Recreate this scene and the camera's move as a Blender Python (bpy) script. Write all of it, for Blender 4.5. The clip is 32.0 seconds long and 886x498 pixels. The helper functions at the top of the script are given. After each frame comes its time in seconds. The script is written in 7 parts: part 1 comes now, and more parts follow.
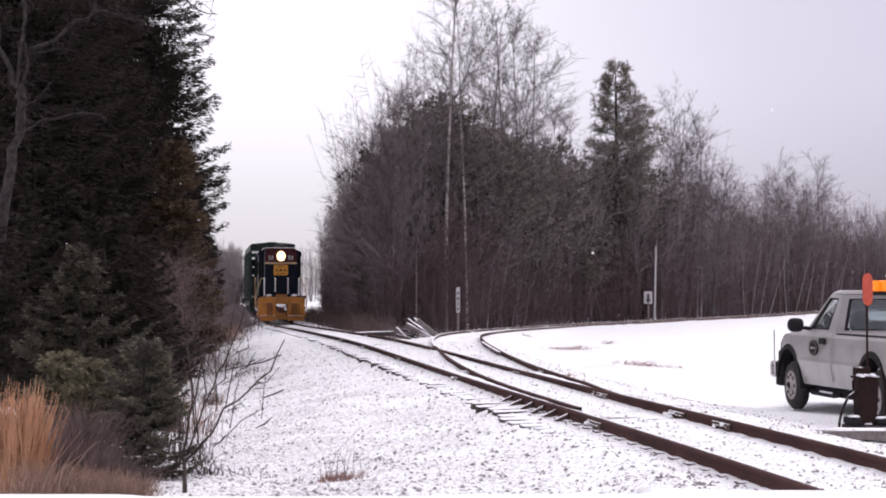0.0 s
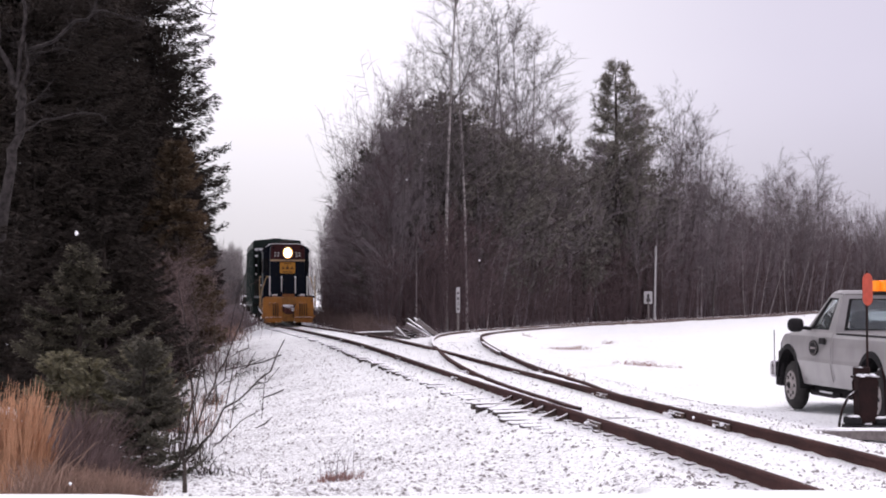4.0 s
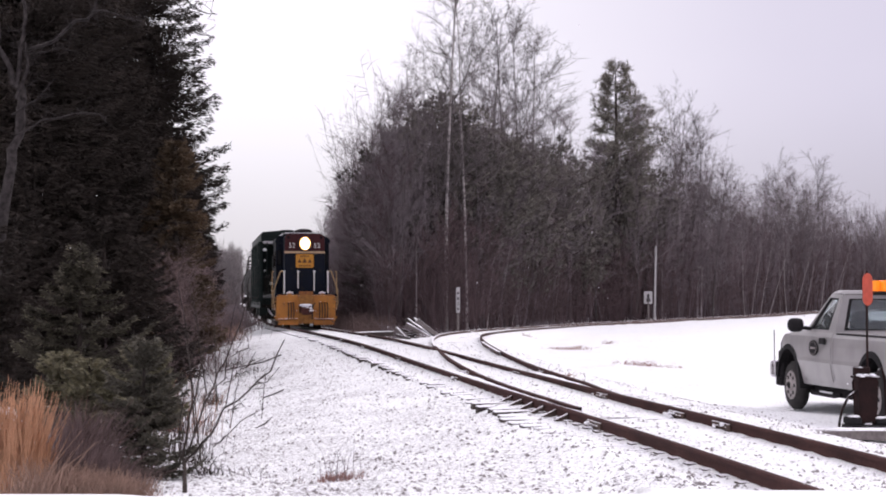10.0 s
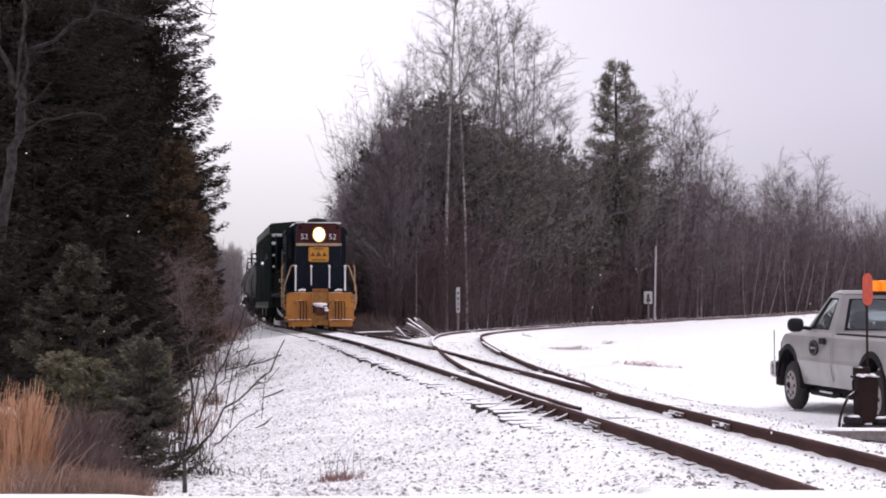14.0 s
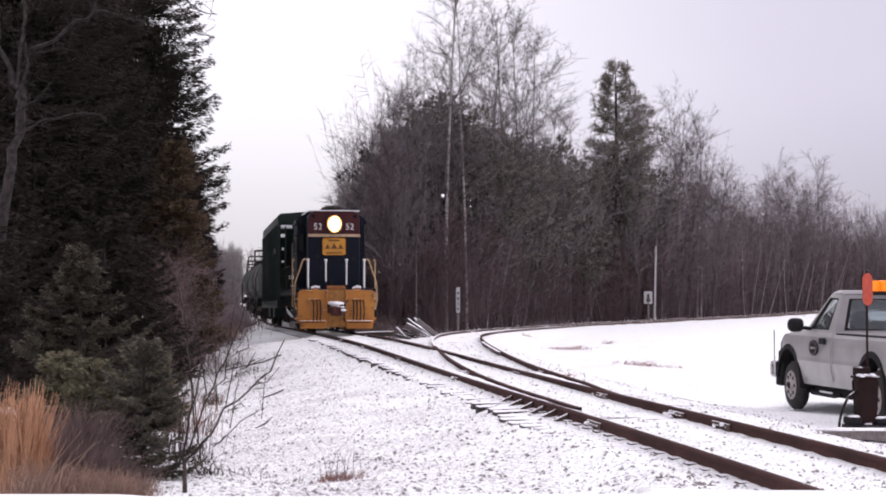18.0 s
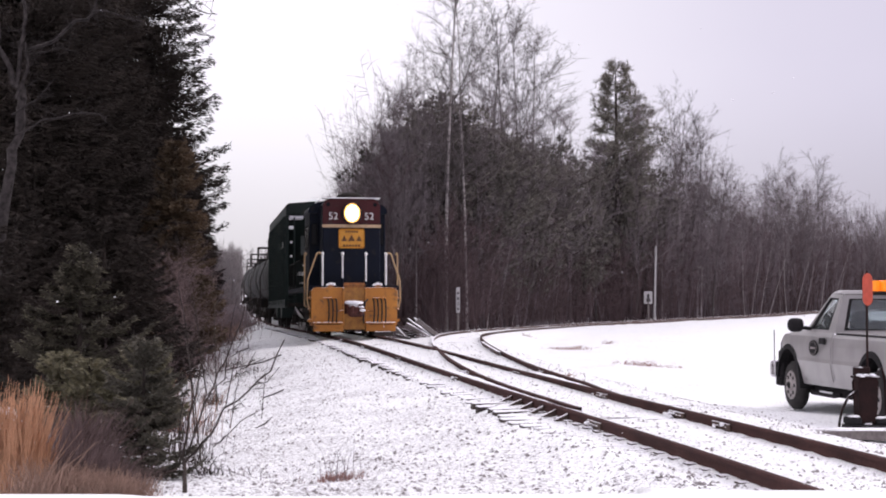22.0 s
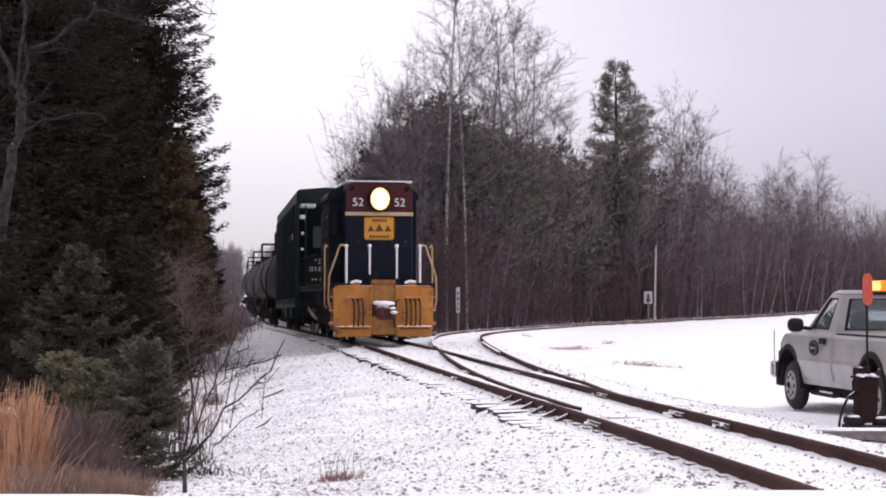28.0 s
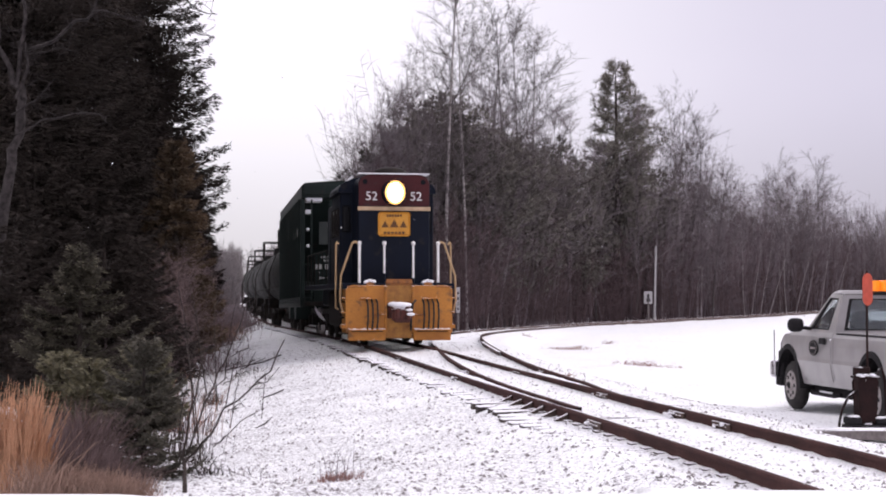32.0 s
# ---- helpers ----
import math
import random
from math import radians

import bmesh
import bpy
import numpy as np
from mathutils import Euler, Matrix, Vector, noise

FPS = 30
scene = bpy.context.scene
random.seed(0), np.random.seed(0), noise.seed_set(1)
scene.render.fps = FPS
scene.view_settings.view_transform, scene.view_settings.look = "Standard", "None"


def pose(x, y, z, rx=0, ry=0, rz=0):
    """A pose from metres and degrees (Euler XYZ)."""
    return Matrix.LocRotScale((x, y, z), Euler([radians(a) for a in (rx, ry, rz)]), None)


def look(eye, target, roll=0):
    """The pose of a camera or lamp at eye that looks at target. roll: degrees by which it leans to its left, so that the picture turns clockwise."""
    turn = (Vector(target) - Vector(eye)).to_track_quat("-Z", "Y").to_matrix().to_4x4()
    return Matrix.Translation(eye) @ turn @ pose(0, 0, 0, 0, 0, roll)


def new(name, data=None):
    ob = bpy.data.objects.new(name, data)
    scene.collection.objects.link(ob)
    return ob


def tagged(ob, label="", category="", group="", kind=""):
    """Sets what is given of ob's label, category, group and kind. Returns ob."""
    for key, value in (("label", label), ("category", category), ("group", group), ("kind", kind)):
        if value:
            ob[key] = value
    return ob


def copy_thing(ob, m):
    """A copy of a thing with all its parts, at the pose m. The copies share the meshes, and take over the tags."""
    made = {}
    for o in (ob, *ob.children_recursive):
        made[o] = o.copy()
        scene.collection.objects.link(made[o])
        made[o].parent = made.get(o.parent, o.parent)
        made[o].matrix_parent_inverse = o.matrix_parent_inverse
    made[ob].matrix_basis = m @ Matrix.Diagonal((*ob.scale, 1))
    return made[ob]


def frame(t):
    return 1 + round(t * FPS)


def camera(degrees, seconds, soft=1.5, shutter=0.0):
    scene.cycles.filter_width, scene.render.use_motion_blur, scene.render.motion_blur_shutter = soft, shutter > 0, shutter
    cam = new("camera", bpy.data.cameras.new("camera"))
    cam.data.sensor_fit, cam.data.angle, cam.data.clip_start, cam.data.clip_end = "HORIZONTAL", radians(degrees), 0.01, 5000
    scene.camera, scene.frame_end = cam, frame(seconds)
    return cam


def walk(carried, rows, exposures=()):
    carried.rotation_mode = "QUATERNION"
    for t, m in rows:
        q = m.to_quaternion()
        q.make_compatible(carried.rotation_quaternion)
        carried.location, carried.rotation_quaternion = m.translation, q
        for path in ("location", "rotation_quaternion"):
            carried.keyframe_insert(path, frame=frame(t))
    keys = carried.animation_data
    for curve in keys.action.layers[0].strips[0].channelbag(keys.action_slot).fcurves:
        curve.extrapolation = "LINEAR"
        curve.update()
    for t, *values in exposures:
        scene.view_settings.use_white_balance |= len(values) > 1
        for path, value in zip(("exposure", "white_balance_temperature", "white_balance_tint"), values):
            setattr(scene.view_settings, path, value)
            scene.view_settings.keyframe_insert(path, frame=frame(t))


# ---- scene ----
cam = camera(32.38, 32.0, soft=1.9)
EYE = 1.53
HERE = pose(0, 0, EYE, 91.718, 0, 0)
walk(cam, [(0.0, HERE), (32.0, HERE)], exposures=[(0.0, 0.0), (32.0, 0.0)])

# ---- sky and light ----
SUN_UP, SUN_TURN = 42.0, 84.0
world = bpy.data.worlds.new("overcast_sky")
scene.world = world
world.use_nodes = True
wn, wl = world.node_tree.nodes, world.node_tree.links
wn.clear()


def wnode(kind, **values):
    n = wn.new(kind)
    for key, value in values.items():
        n.inputs[key].default_value = value
    return n


sky = wn.new("ShaderNodeTexSky")
sky.sky_type = "NISHITA"
sky.sun_disc = False
sky.sun_elevation, sky.sun_rotation = radians(SUN_UP), radians(SUN_TURN)
blue = wnode("ShaderNodeBackground", Strength=0.01)
wl.new(sky.outputs[0], blue.inputs["Color"])
way = wn.new("ShaderNodeTexCoord")
axes = wn.new("ShaderNodeSeparateXYZ")
wl.new(way.outputs["Generated"], axes.inputs[0])
span = wn.new("ShaderNodeMapRange")
span.interpolation_type = "SMOOTHSTEP"
for key, value in (("From Min", -0.12), ("From Max", 0.30), ("To Min", 0.0), ("To Max", 1.0)):
    span.inputs[key].default_value = value
wl.new(axes.outputs["X"], span.inputs["Value"])
puffs = wnode("ShaderNodeTexNoise", Scale=3.2, Detail=4.0, Roughness=0.5)
wl.new(way.outputs["Generated"], puffs.inputs["Vector"])
puff_add = wn.new("ShaderNodeMath")
puff_add.operation = "MULTIPLY_ADD"
puff_add.inputs[1].default_value, puff_add.inputs[2].default_value = 0.5, -0.25
wl.new(puffs.outputs["Fac"], puff_add.inputs[0])
shift = wn.new("ShaderNodeMath")
shift.operation = "ADD"
shift.use_clamp = True
wl.new(span.outputs[0], shift.inputs[0])
wl.new(puff_add.outputs[0], shift.inputs[1])
cloud = wn.new("ShaderNodeMix")
cloud.data_type = "RGBA"
cloud.inputs[6].default_value = (1.06, 1.0, 1.085, 1)
cloud.inputs[7].default_value = (0.69, 0.635, 0.768, 1)
wl.new(shift.outputs[0], cloud.inputs[0])
grey = wnode("ShaderNodeBackground", Strength=1.0)
dome = wn.new("ShaderNodeMapRange")
dome.interpolation_type = "SMOOTHSTEP"
for key, value in (("From Min", 0.15), ("From Max", 0.9), ("To Min", 1.0), ("To Max", 1.35)):
    dome.inputs[key].default_value = value
wl.new(axes.outputs["Z"], dome.inputs["Value"])
low_sky = wn.new("ShaderNodeMapRange")
low_sky.interpolation_type = "SMOOTHSTEP"
for key, value in (("From Min", 0.0), ("From Max", 0.15), ("To Min", 0.66), ("To Max", 1.0)):
    low_sky.inputs[key].default_value = value
wl.new(axes.outputs["Z"], low_sky.inputs["Value"])
veil = wn.new("ShaderNodeMath")
veil.operation = "MULTIPLY"
wl.new(dome.outputs[0], veil.inputs[0])
wl.new(low_sky.outputs[0], veil.inputs[1])
wl.new(veil.outputs[0], grey.inputs["Strength"])
wl.new(cloud.outputs[2], grey.inputs["Color"])
both = wn.new("ShaderNodeAddShader")
wl.new(blue.outputs[0], both.inputs[0])
wl.new(grey.outputs[0], both.inputs[1])
wout = wn.new("ShaderNodeOutputWorld")
wl.new(both.outputs[0], wout.inputs["Surface"])

sun = new("sun", bpy.data.lights.new("sun", "SUN"))
sun.data.energy, sun.data.angle, sun.data.color = 1.5, radians(28), (1.0, 0.96, 0.92)
sun.matrix_world = look((0, 0, 30), Vector((0, 0, 30)) - Vector((
    math.sin(radians(SUN_TURN)) * math.cos(radians(SUN_UP)), math.cos(radians(SUN_TURN)) * math.cos(radians(SUN_UP)), math.sin(radians(SUN_UP)))))


# ---- materials ----
def material(name, base, other=None, rough=0.7, metal=0.0, scale=4.0, fine=40.0, bump=0.3, depth=0.01, mix=(0.35, 0.7), snow=0.0,
             snow_scale=9.0, vary=0.0, glow=0.0, glow_color=None, where="Object", stretch=(1, 1, 1), dirt=None, dirt_amount=0.0, thin=0.0, spec=0.35):
    """Two colours mixed at two scales, with relief; snow lies on what faces up; vary: a change from piece to piece."""
    m = bpy.data.materials.new(name)
    m.use_nodes = True
    n, l = m.node_tree.nodes, m.node_tree.links
    b = n["Principled BSDF"]
    b.inputs["Roughness"].default_value, b.inputs["Metallic"].default_value = rough, metal
    b.inputs["Specular IOR Level"].default_value = spec
    other = other or tuple(c * 0.65 for c in base)
    co = n.new("ShaderNodeTexCoord")
    mp = n.new("ShaderNodeMapping")
    mp.inputs["Scale"].default_value = stretch
    l.new(co.outputs[where], mp.inputs[0])

    def tex(size, detail):
        t = n.new("ShaderNodeTexNoise")
        t.inputs["Scale"].default_value, t.inputs["Detail"].default_value = size, detail
        l.new(mp.outputs[0], t.inputs["Vector"])
        return t.outputs["Fac"]

    def span_of(value, lo, hi, to=1.0):
        r = n.new("ShaderNodeMapRange")
        r.inputs["From Min"].default_value, r.inputs["From Max"].default_value, r.inputs["To Max"].default_value = lo, hi, to
        l.new(value, r.inputs["Value"])
        return r.outputs[0]

    def blend(fac, a, c):
        x = n.new("ShaderNodeMix")
        x.data_type = "RGBA"
        l.new(fac, x.inputs[0])
        for i, v in ((6, a), (7, c)):
            if isinstance(v, tuple):
                x.inputs[i].default_value = (*v, 1)
            else:
                l.new(v, x.inputs[i])
        return x.outputs[2]

    coarse, small = tex(scale, 4), tex(fine, 3)
    color = blend(span_of(coarse, *mix), base, other)
    color = blend(span_of(small, 0.4, 0.75, 0.45), color, tuple(c * 0.6 for c in other))
    if dirt:
        color = blend(span_of(tex(scale * 2.7, 5), 0.62 - dirt_amount, 0.72 - dirt_amount, 0.85), color, dirt)
    if vary:
        info = n.new("ShaderNodeObjectInfo")
        hsv = n.new("ShaderNodeHueSaturation")
        shade = n.new("ShaderNodeMapRange")
        shade.inputs["To Min"].default_value, shade.inputs["To Max"].default_value = 1 - vary, 1 + vary
        l.new(info.outputs["Random"], shade.inputs["Value"])
        l.new(shade.outputs[0], hsv.inputs["Value"])
        l.new(color, hsv.inputs["Color"])
        color = hsv.outputs[0]
    if snow:
        geo = n.new("ShaderNodeNewGeometry")
        up = n.new("ShaderNodeSeparateXYZ")
        l.new(geo.outputs["Normal"], up.inputs[0])
        facing = span_of(up.outputs["Z"], 0.35, 0.75)
        patch = span_of(tex(snow_scale, 4), 0.62 - snow * 0.4, 0.72 - snow * 0.4)
        lie = n.new("ShaderNodeMath")
        lie.operation = "MULTIPLY"
        l.new(facing, lie.inputs[0])
        l.new(patch, lie.inputs[1])
        color = blend(lie.outputs[0], color, (0.84, 0.83, 0.87))
    l.new(color, b.inputs["Base Color"])
    if bump:
        bp = n.new("ShaderNodeBump")
        bp.inputs["Strength"].default_value, bp.inputs["Distance"].default_value = bump, depth
        l.new(small, bp.inputs["Height"])
        l.new(bp.outputs[0], b.inputs["Normal"])
    if glow:
        b.inputs["Emission Color"].default_value = (*(glow_color or base), 1)
        b.inputs["Emission Strength"].default_value = glow
    if thin:
        b.inputs["Transmission Weight"].default_value = thin
    return m


def ground_material():
    """Thin snow over gravel: broken by stones near the rails, closed over the field and the road."""
    m = bpy.data.materials.new("snow_over_gravel")
    m.use_nodes = True
    n, l = m.node_tree.nodes, m.node_tree.links
    b = n["Principled BSDF"]
    b.inputs["Roughness"].default_value = 0.75
    co = n.new("ShaderNodeNewGeometry")
    att = n.new("ShaderNodeAttribute")
    att.attribute_name = "bare"

    def tex(size, detail, kind="ShaderNodeTexNoise"):
        t = n.new(kind)
        t.inputs["Scale"].default_value, t.inputs["Detail"].default_value = size, detail
        l.new(co.outputs["Position"], t.inputs["Vector"])
        return t.outputs["Fac"]

    def math_of(op, a, c):
        x = n.new("ShaderNodeMath")
        x.operation = op
        for i, v in ((0, a), (1, c)):
            if isinstance(v, (int, float)):
                x.inputs[i].default_value = v
            else:
                l.new(v, x.inputs[i])
        return x.outputs[0]

    def blend(fac, a, c):
        x = n.new("ShaderNodeMix")
        x.data_type = "RGBA"
        l.new(fac, x.inputs[0])
        for i, v in ((6, a), (7, c)):
            if isinstance(v, tuple):
                x.inputs[i].default_value = (*v, 1)
            else:
                l.new(v, x.inputs[i])
        return x.outputs[2]

    specks, patches, grain = tex(22.0, 4), tex(0.9, 3), tex(60.0, 3)
    level = math_of("ADD", specks, math_of("MULTIPLY", math_of("SUBTRACT", patches, 0.5), 0.25))
    level = math_of("ADD", level, math_of("MULTIPLY", att.outputs["Fac"], 0.20))
    ramp = n.new("ShaderNodeMapRange")
    ramp.inputs["From Min"].default_value, ramp.inputs["From Max"].default_value = 0.675, 0.755
    ramp.inputs["To Max"].default_value = 0.75
    l.new(level, ramp.inputs["Value"])
    white = blend(patches, (0.868, 0.872, 0.882), (0.815, 0.818, 0.835))
    stone = blend(grain, (0.16, 0.145, 0.15), (0.40, 0.37, 0.39))
    l.new(blend(ramp.outputs[0], white, stone), b.inputs["Base Color"])
    bp = n.new("ShaderNodeBump")
    bp.inputs["Strength"].default_value, bp.inputs["Distance"].default_value = 0.5, 0.03
    l.new(math_of("ADD", specks, math_of("MULTIPLY", grain, 0.4)), bp.inputs["Height"])
    l.new(bp.outputs[0], b.inputs["Normal"])
    return m


SNOW = material("snow", (0.86, 0.85, 0.88), (0.78, 0.77, 0.82), rough=0.8, scale=3, fine=30, depth=0.02)
GROUND = ground_material()
RAIL = material("rusty_rail_steel", (0.072, 0.035, 0.032), (0.04, 0.020, 0.019), rough=0.85, spec=0.12, scale=1.2, fine=22, depth=0.003)
RAIL_SNOWY = material("rusty_rail_under_snow", (0.10, 0.055, 0.045), (0.06, 0.035, 0.03), rough=0.8, scale=1.2, fine=22, depth=0.003, snow=1.0, snow_scale=1.2)
BRIGHT_STEEL = material("worn_bright_steel", (0.62, 0.59, 0.59), (0.46, 0.43, 0.43), rough=0.45, metal=0.5, scale=4, fine=30, bump=0.05)
STEEL_DARK = material("dark_dirty_steel", (0.016, 0.014, 0.014), (0.026, 0.02, 0.017), rough=0.75, spec=0.12, scale=3, fine=30, depth=0.003)
PLATE = material("rail_plate_under_snow", (0.09, 0.06, 0.05), (0.05, 0.035, 0.03), rough=0.8, scale=6, fine=30, depth=0.004, snow=1.1, snow_scale=14)
TIE = material("weathered_creosote_tie", (0.075, 0.058, 0.052), (0.035, 0.028, 0.026), rough=0.9, scale=3, fine=25, stretch=(1, 6, 6), depth=0.01, snow=1.4, snow_scale=3.5, vary=0.25)
STONE = material("trackside_stone", (0.27, 0.245, 0.248), (0.14, 0.125, 0.126), rough=0.9, scale=8, fine=60, depth=0.01, snow=0.4, snow_scale=11)
BARK_GREY = material("grey_bark", (0.12, 0.104, 0.104), (0.065, 0.055, 0.055), rough=0.9, scale=3, fine=18, stretch=(3, 3, 0.6), depth=0.02)
BARK_NEAR = material("dark_gnarled_bark", (0.062, 0.053, 0.053), (0.014, 0.012, 0.012), rough=0.95, spec=0.1, scale=9, fine=30, depth=0.02)
BARK_DARK = material("dark_conifer_bark", (0.06, 0.045, 0.04), (0.03, 0.024, 0.022), rough=0.95, scale=3, fine=18, depth=0.02)
BIRCH = material("white_birch_bark", (0.33, 0.295, 0.295), (0.13, 0.11, 0.11), rough=0.8, scale=2, fine=9, stretch=(1, 1, 3), depth=0.01, mix=(0.45, 0.62))
TWIG_GREY = material("grey_bare_twigs", (0.215, 0.178, 0.194), (0.135, 0.112, 0.122), rough=0.9, scale=0.4, fine=6, bump=0, vary=0.2)
TWIG_BROWN = material("red_brown_bare_twigs", (0.098, 0.063, 0.069), (0.064, 0.042, 0.046), rough=0.9, scale=0.35, fine=5, bump=0, vary=0.2)
# Haze over the far woods is put into this twig colour.
TWIG_FAR = material("haze_paled_far_twigs", (0.20, 0.175, 0.18), (0.14, 0.122, 0.126), rough=0.9, scale=0.1, fine=2, bump=0)
NEEDLE_PINE_DARK = material("dense_dark_pine_needles", (0.08, 0.072, 0.062), (0.05, 0.044, 0.039), rough=0.8, scale=0.7, fine=8, bump=0)
SHOOT = material("pale_spruce_shoots", (0.165, 0.148, 0.108), (0.10, 0.09, 0.067), rough=0.85, scale=4, fine=30, bump=0, spec=0.12)
BIRCH_PALE = material("pale_young_birch_bark", (0.38, 0.343, 0.345), (0.18, 0.158, 0.16), rough=0.8, scale=2, fine=9, stretch=(1, 1, 3), depth=0.005, mix=(0.45, 0.62))
TWIG_TOP = material("dark_grey_branches", (0.125, 0.104, 0.108), (0.078, 0.065, 0.067), rough=0.9, scale=0.4, fine=6, bump=0, vary=0.15)
SHRUB_DARK = material("dark_brown_shrub_twigs", (0.125, 0.083, 0.078), (0.08, 0.053, 0.05), rough=0.9, scale=0.5, fine=6, bump=0)
NEEDLE_BLUE = material("blue_grey_spruce_needles", (0.15, 0.138, 0.112), (0.042, 0.039, 0.033), rough=0.85, spec=0.12, scale=5, fine=30, bump=0)
NEEDLE_DARK = material("dark_pine_needles", (0.16, 0.142, 0.124), (0.10, 0.09, 0.08), rough=0.75, scale=0.7, fine=8, bump=0, vary=0.15)
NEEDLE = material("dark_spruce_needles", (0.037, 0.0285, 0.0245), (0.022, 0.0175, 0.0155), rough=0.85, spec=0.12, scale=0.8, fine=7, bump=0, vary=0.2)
NEEDLE_RUST = material("rust_tinged_spruce_needles", (0.105, 0.064, 0.035), (0.052, 0.036, 0.021), rough=0.75, scale=0.5, fine=6, bump=0)
NEEDLE_NEAR = material("young_spruce_needles", (0.09, 0.08, 0.06), (0.034, 0.030, 0.024), rough=0.85, spec=0.12, scale=3, fine=25, bump=0, vary=0.15)
NEEDLE_PINE = material("white_pine_needles", (0.225, 0.203, 0.176), (0.135, 0.121, 0.107), rough=0.75, scale=0.7, fine=8, bump=0, vary=0.15)
MOSSY = material("olive_young_needles", (0.20, 0.178, 0.11), (0.095, 0.086, 0.055), rough=0.8, scale=5, fine=30, bump=0)
STRAW = material("tawny_dry_grass", (0.60, 0.33, 0.20), (0.42, 0.215, 0.125), rough=0.85, scale=4, fine=30, bump=0)
PALE_GRASS = material("pale_brown_matted_grass", (0.36, 0.235, 0.185), (0.22, 0.145, 0.115), rough=0.9, scale=4, fine=30, bump=0)
RED_WEED = material("reddish_dry_weed", (0.34, 0.19, 0.17), (0.22, 0.12, 0.11), rough=0.9, scale=5, fine=30, bump=0)
DUSK_TWIG = material("dusky_red_brown_twigs", (0.20, 0.14, 0.14), (0.132, 0.092, 0.092), rough=0.9, scale=0.5, fine=6, bump=0)
DRY_WEED = material("brown_dry_weed", (0.36, 0.205, 0.15), (0.24, 0.135, 0.10), rough=0.9, scale=5, fine=30, bump=0)
LOCO_BLUE = material("dark_navy_loco_paint", (0.0036, 0.0066, 0.0174), (0.0027, 0.0044, 0.0101), rough=0.5, spec=0.14, scale=1.2, fine=25, bump=0.15, depth=0.002, dirt=(0.02, 0.017, 0.016), dirt_amount=0.0)
LOCO_MAROON = material("dark_maroon_loco_paint", (0.06, 0.010, 0.012), (0.042, 0.008, 0.01), rough=0.5, spec=0.2, scale=1.2, fine=25, bump=0.15, depth=0.002, dirt=(0.035, 0.03, 0.028), dirt_amount=0.0)
LOCO_YELLOW = material("grimy_yellow_loco_paint", (0.49, 0.20, 0.032), (0.35, 0.132, 0.024), rough=0.5, scale=1.5, fine=22, bump=0.2, depth=0.002, dirt=(0.17, 0.08, 0.034), dirt_amount=0.04, snow=0.5)
LOCO_RUST = material("rust_stained_orange_paint", (0.33, 0.125, 0.03), (0.20, 0.075, 0.028), rough=0.6, scale=4, fine=25, bump=0.25, depth=0.003, dirt=(0.09, 0.045, 0.025), dirt_amount=0.06)
WHITE_PAINT = material("white_rail_paint", (0.78, 0.76, 0.76), (0.62, 0.6, 0.6), rough=0.5, scale=5, fine=40, bump=0.1)
CAR_GREEN = material("dark_green_hopper_paint", (0.0128, 0.022, 0.0195), (0.0088, 0.015, 0.0133), rough=0.5, spec=0.2, scale=0.7, fine=12, bump=0.2, depth=0.003, dirt=(0.022, 0.019, 0.016), dirt_amount=0.02, stretch=(1, 1, 0.4))
TANK_BLACK = material("dusty_black_tank_paint", (0.0088, 0.0077, 0.0077), (0.0060, 0.0055, 0.0055), rough=0.6, spec=0.15, scale=0.6, fine=10, bump=0.2, depth=0.003, dirt=(0.038, 0.032, 0.03), dirt_amount=0.03)
GLASS_DARK = material("dark_cab_glass", (0.012, 0.012, 0.014), (0.009, 0.009, 0.011), rough=0.12, bump=0, spec=0.12)
HEADLIGHT = material("lit_headlight_glass", (1.0, 0.8, 0.5), (1.0, 0.75, 0.45), rough=0.2, bump=0, glow=9.0, glow_color=(1.0, 0.86, 0.60))
HEADLIGHT_BOWL = material("glowing_headlight_reflector", (1.0, 0.6, 0.2), (1.0, 0.5, 0.15), rough=0.3, bump=0, glow=1.3, glow_color=(1.0, 0.52, 0.16))
# White paint held down to grey, its shaded side put into the base colour.
TRUCK_PAINT = material("shaded_white_truck_paint", (0.325, 0.307, 0.312), (0.285, 0.27, 0.273), rough=0.3, spec=0.4, scale=0.8, fine=3, bump=0.05, depth=0.001)
TRUCK_BLACK = material("black_plastic_trim", (0.014, 0.013, 0.0145), (0.02, 0.018, 0.02), rough=0.7, spec=0.12, scale=4, fine=30, bump=0.1)
TYRE = material("snow_dusted_tyre_rubber", (0.022, 0.02, 0.021), (0.045, 0.04, 0.04), rough=0.9, scale=6, fine=40, depth=0.004)
WHEEL_STEEL = material("painted_steel_wheel", (0.40, 0.36, 0.35), (0.25, 0.22, 0.22), rough=0.45, metal=0.4, scale=6, fine=40, bump=0.1)
CHROME = material("chrome_bumper", (0.55, 0.53, 0.55), (0.42, 0.40, 0.42), rough=0.2, metal=1.0, scale=3, fine=20, bump=0.05)
AMBER = material("lit_amber_beacon", (0.95, 0.26, 0.02), (0.8, 0.18, 0.01), rough=0.3, bump=0, glow=0.55, glow_color=(1.0, 0.25, 0.015))
AMBER_HOT = material("flashing_amber_lamp", (1.0, 0.6, 0.15), (1.0, 0.5, 0.1), rough=0.3, bump=0, glow=2.2, glow_color=(1.0, 0.55, 0.12))
TARGET_RED = material("faded_red_switch_target", (0.52, 0.085, 0.05), (0.40, 0.065, 0.04), rough=0.55, scale=9, fine=40, bump=0.1)
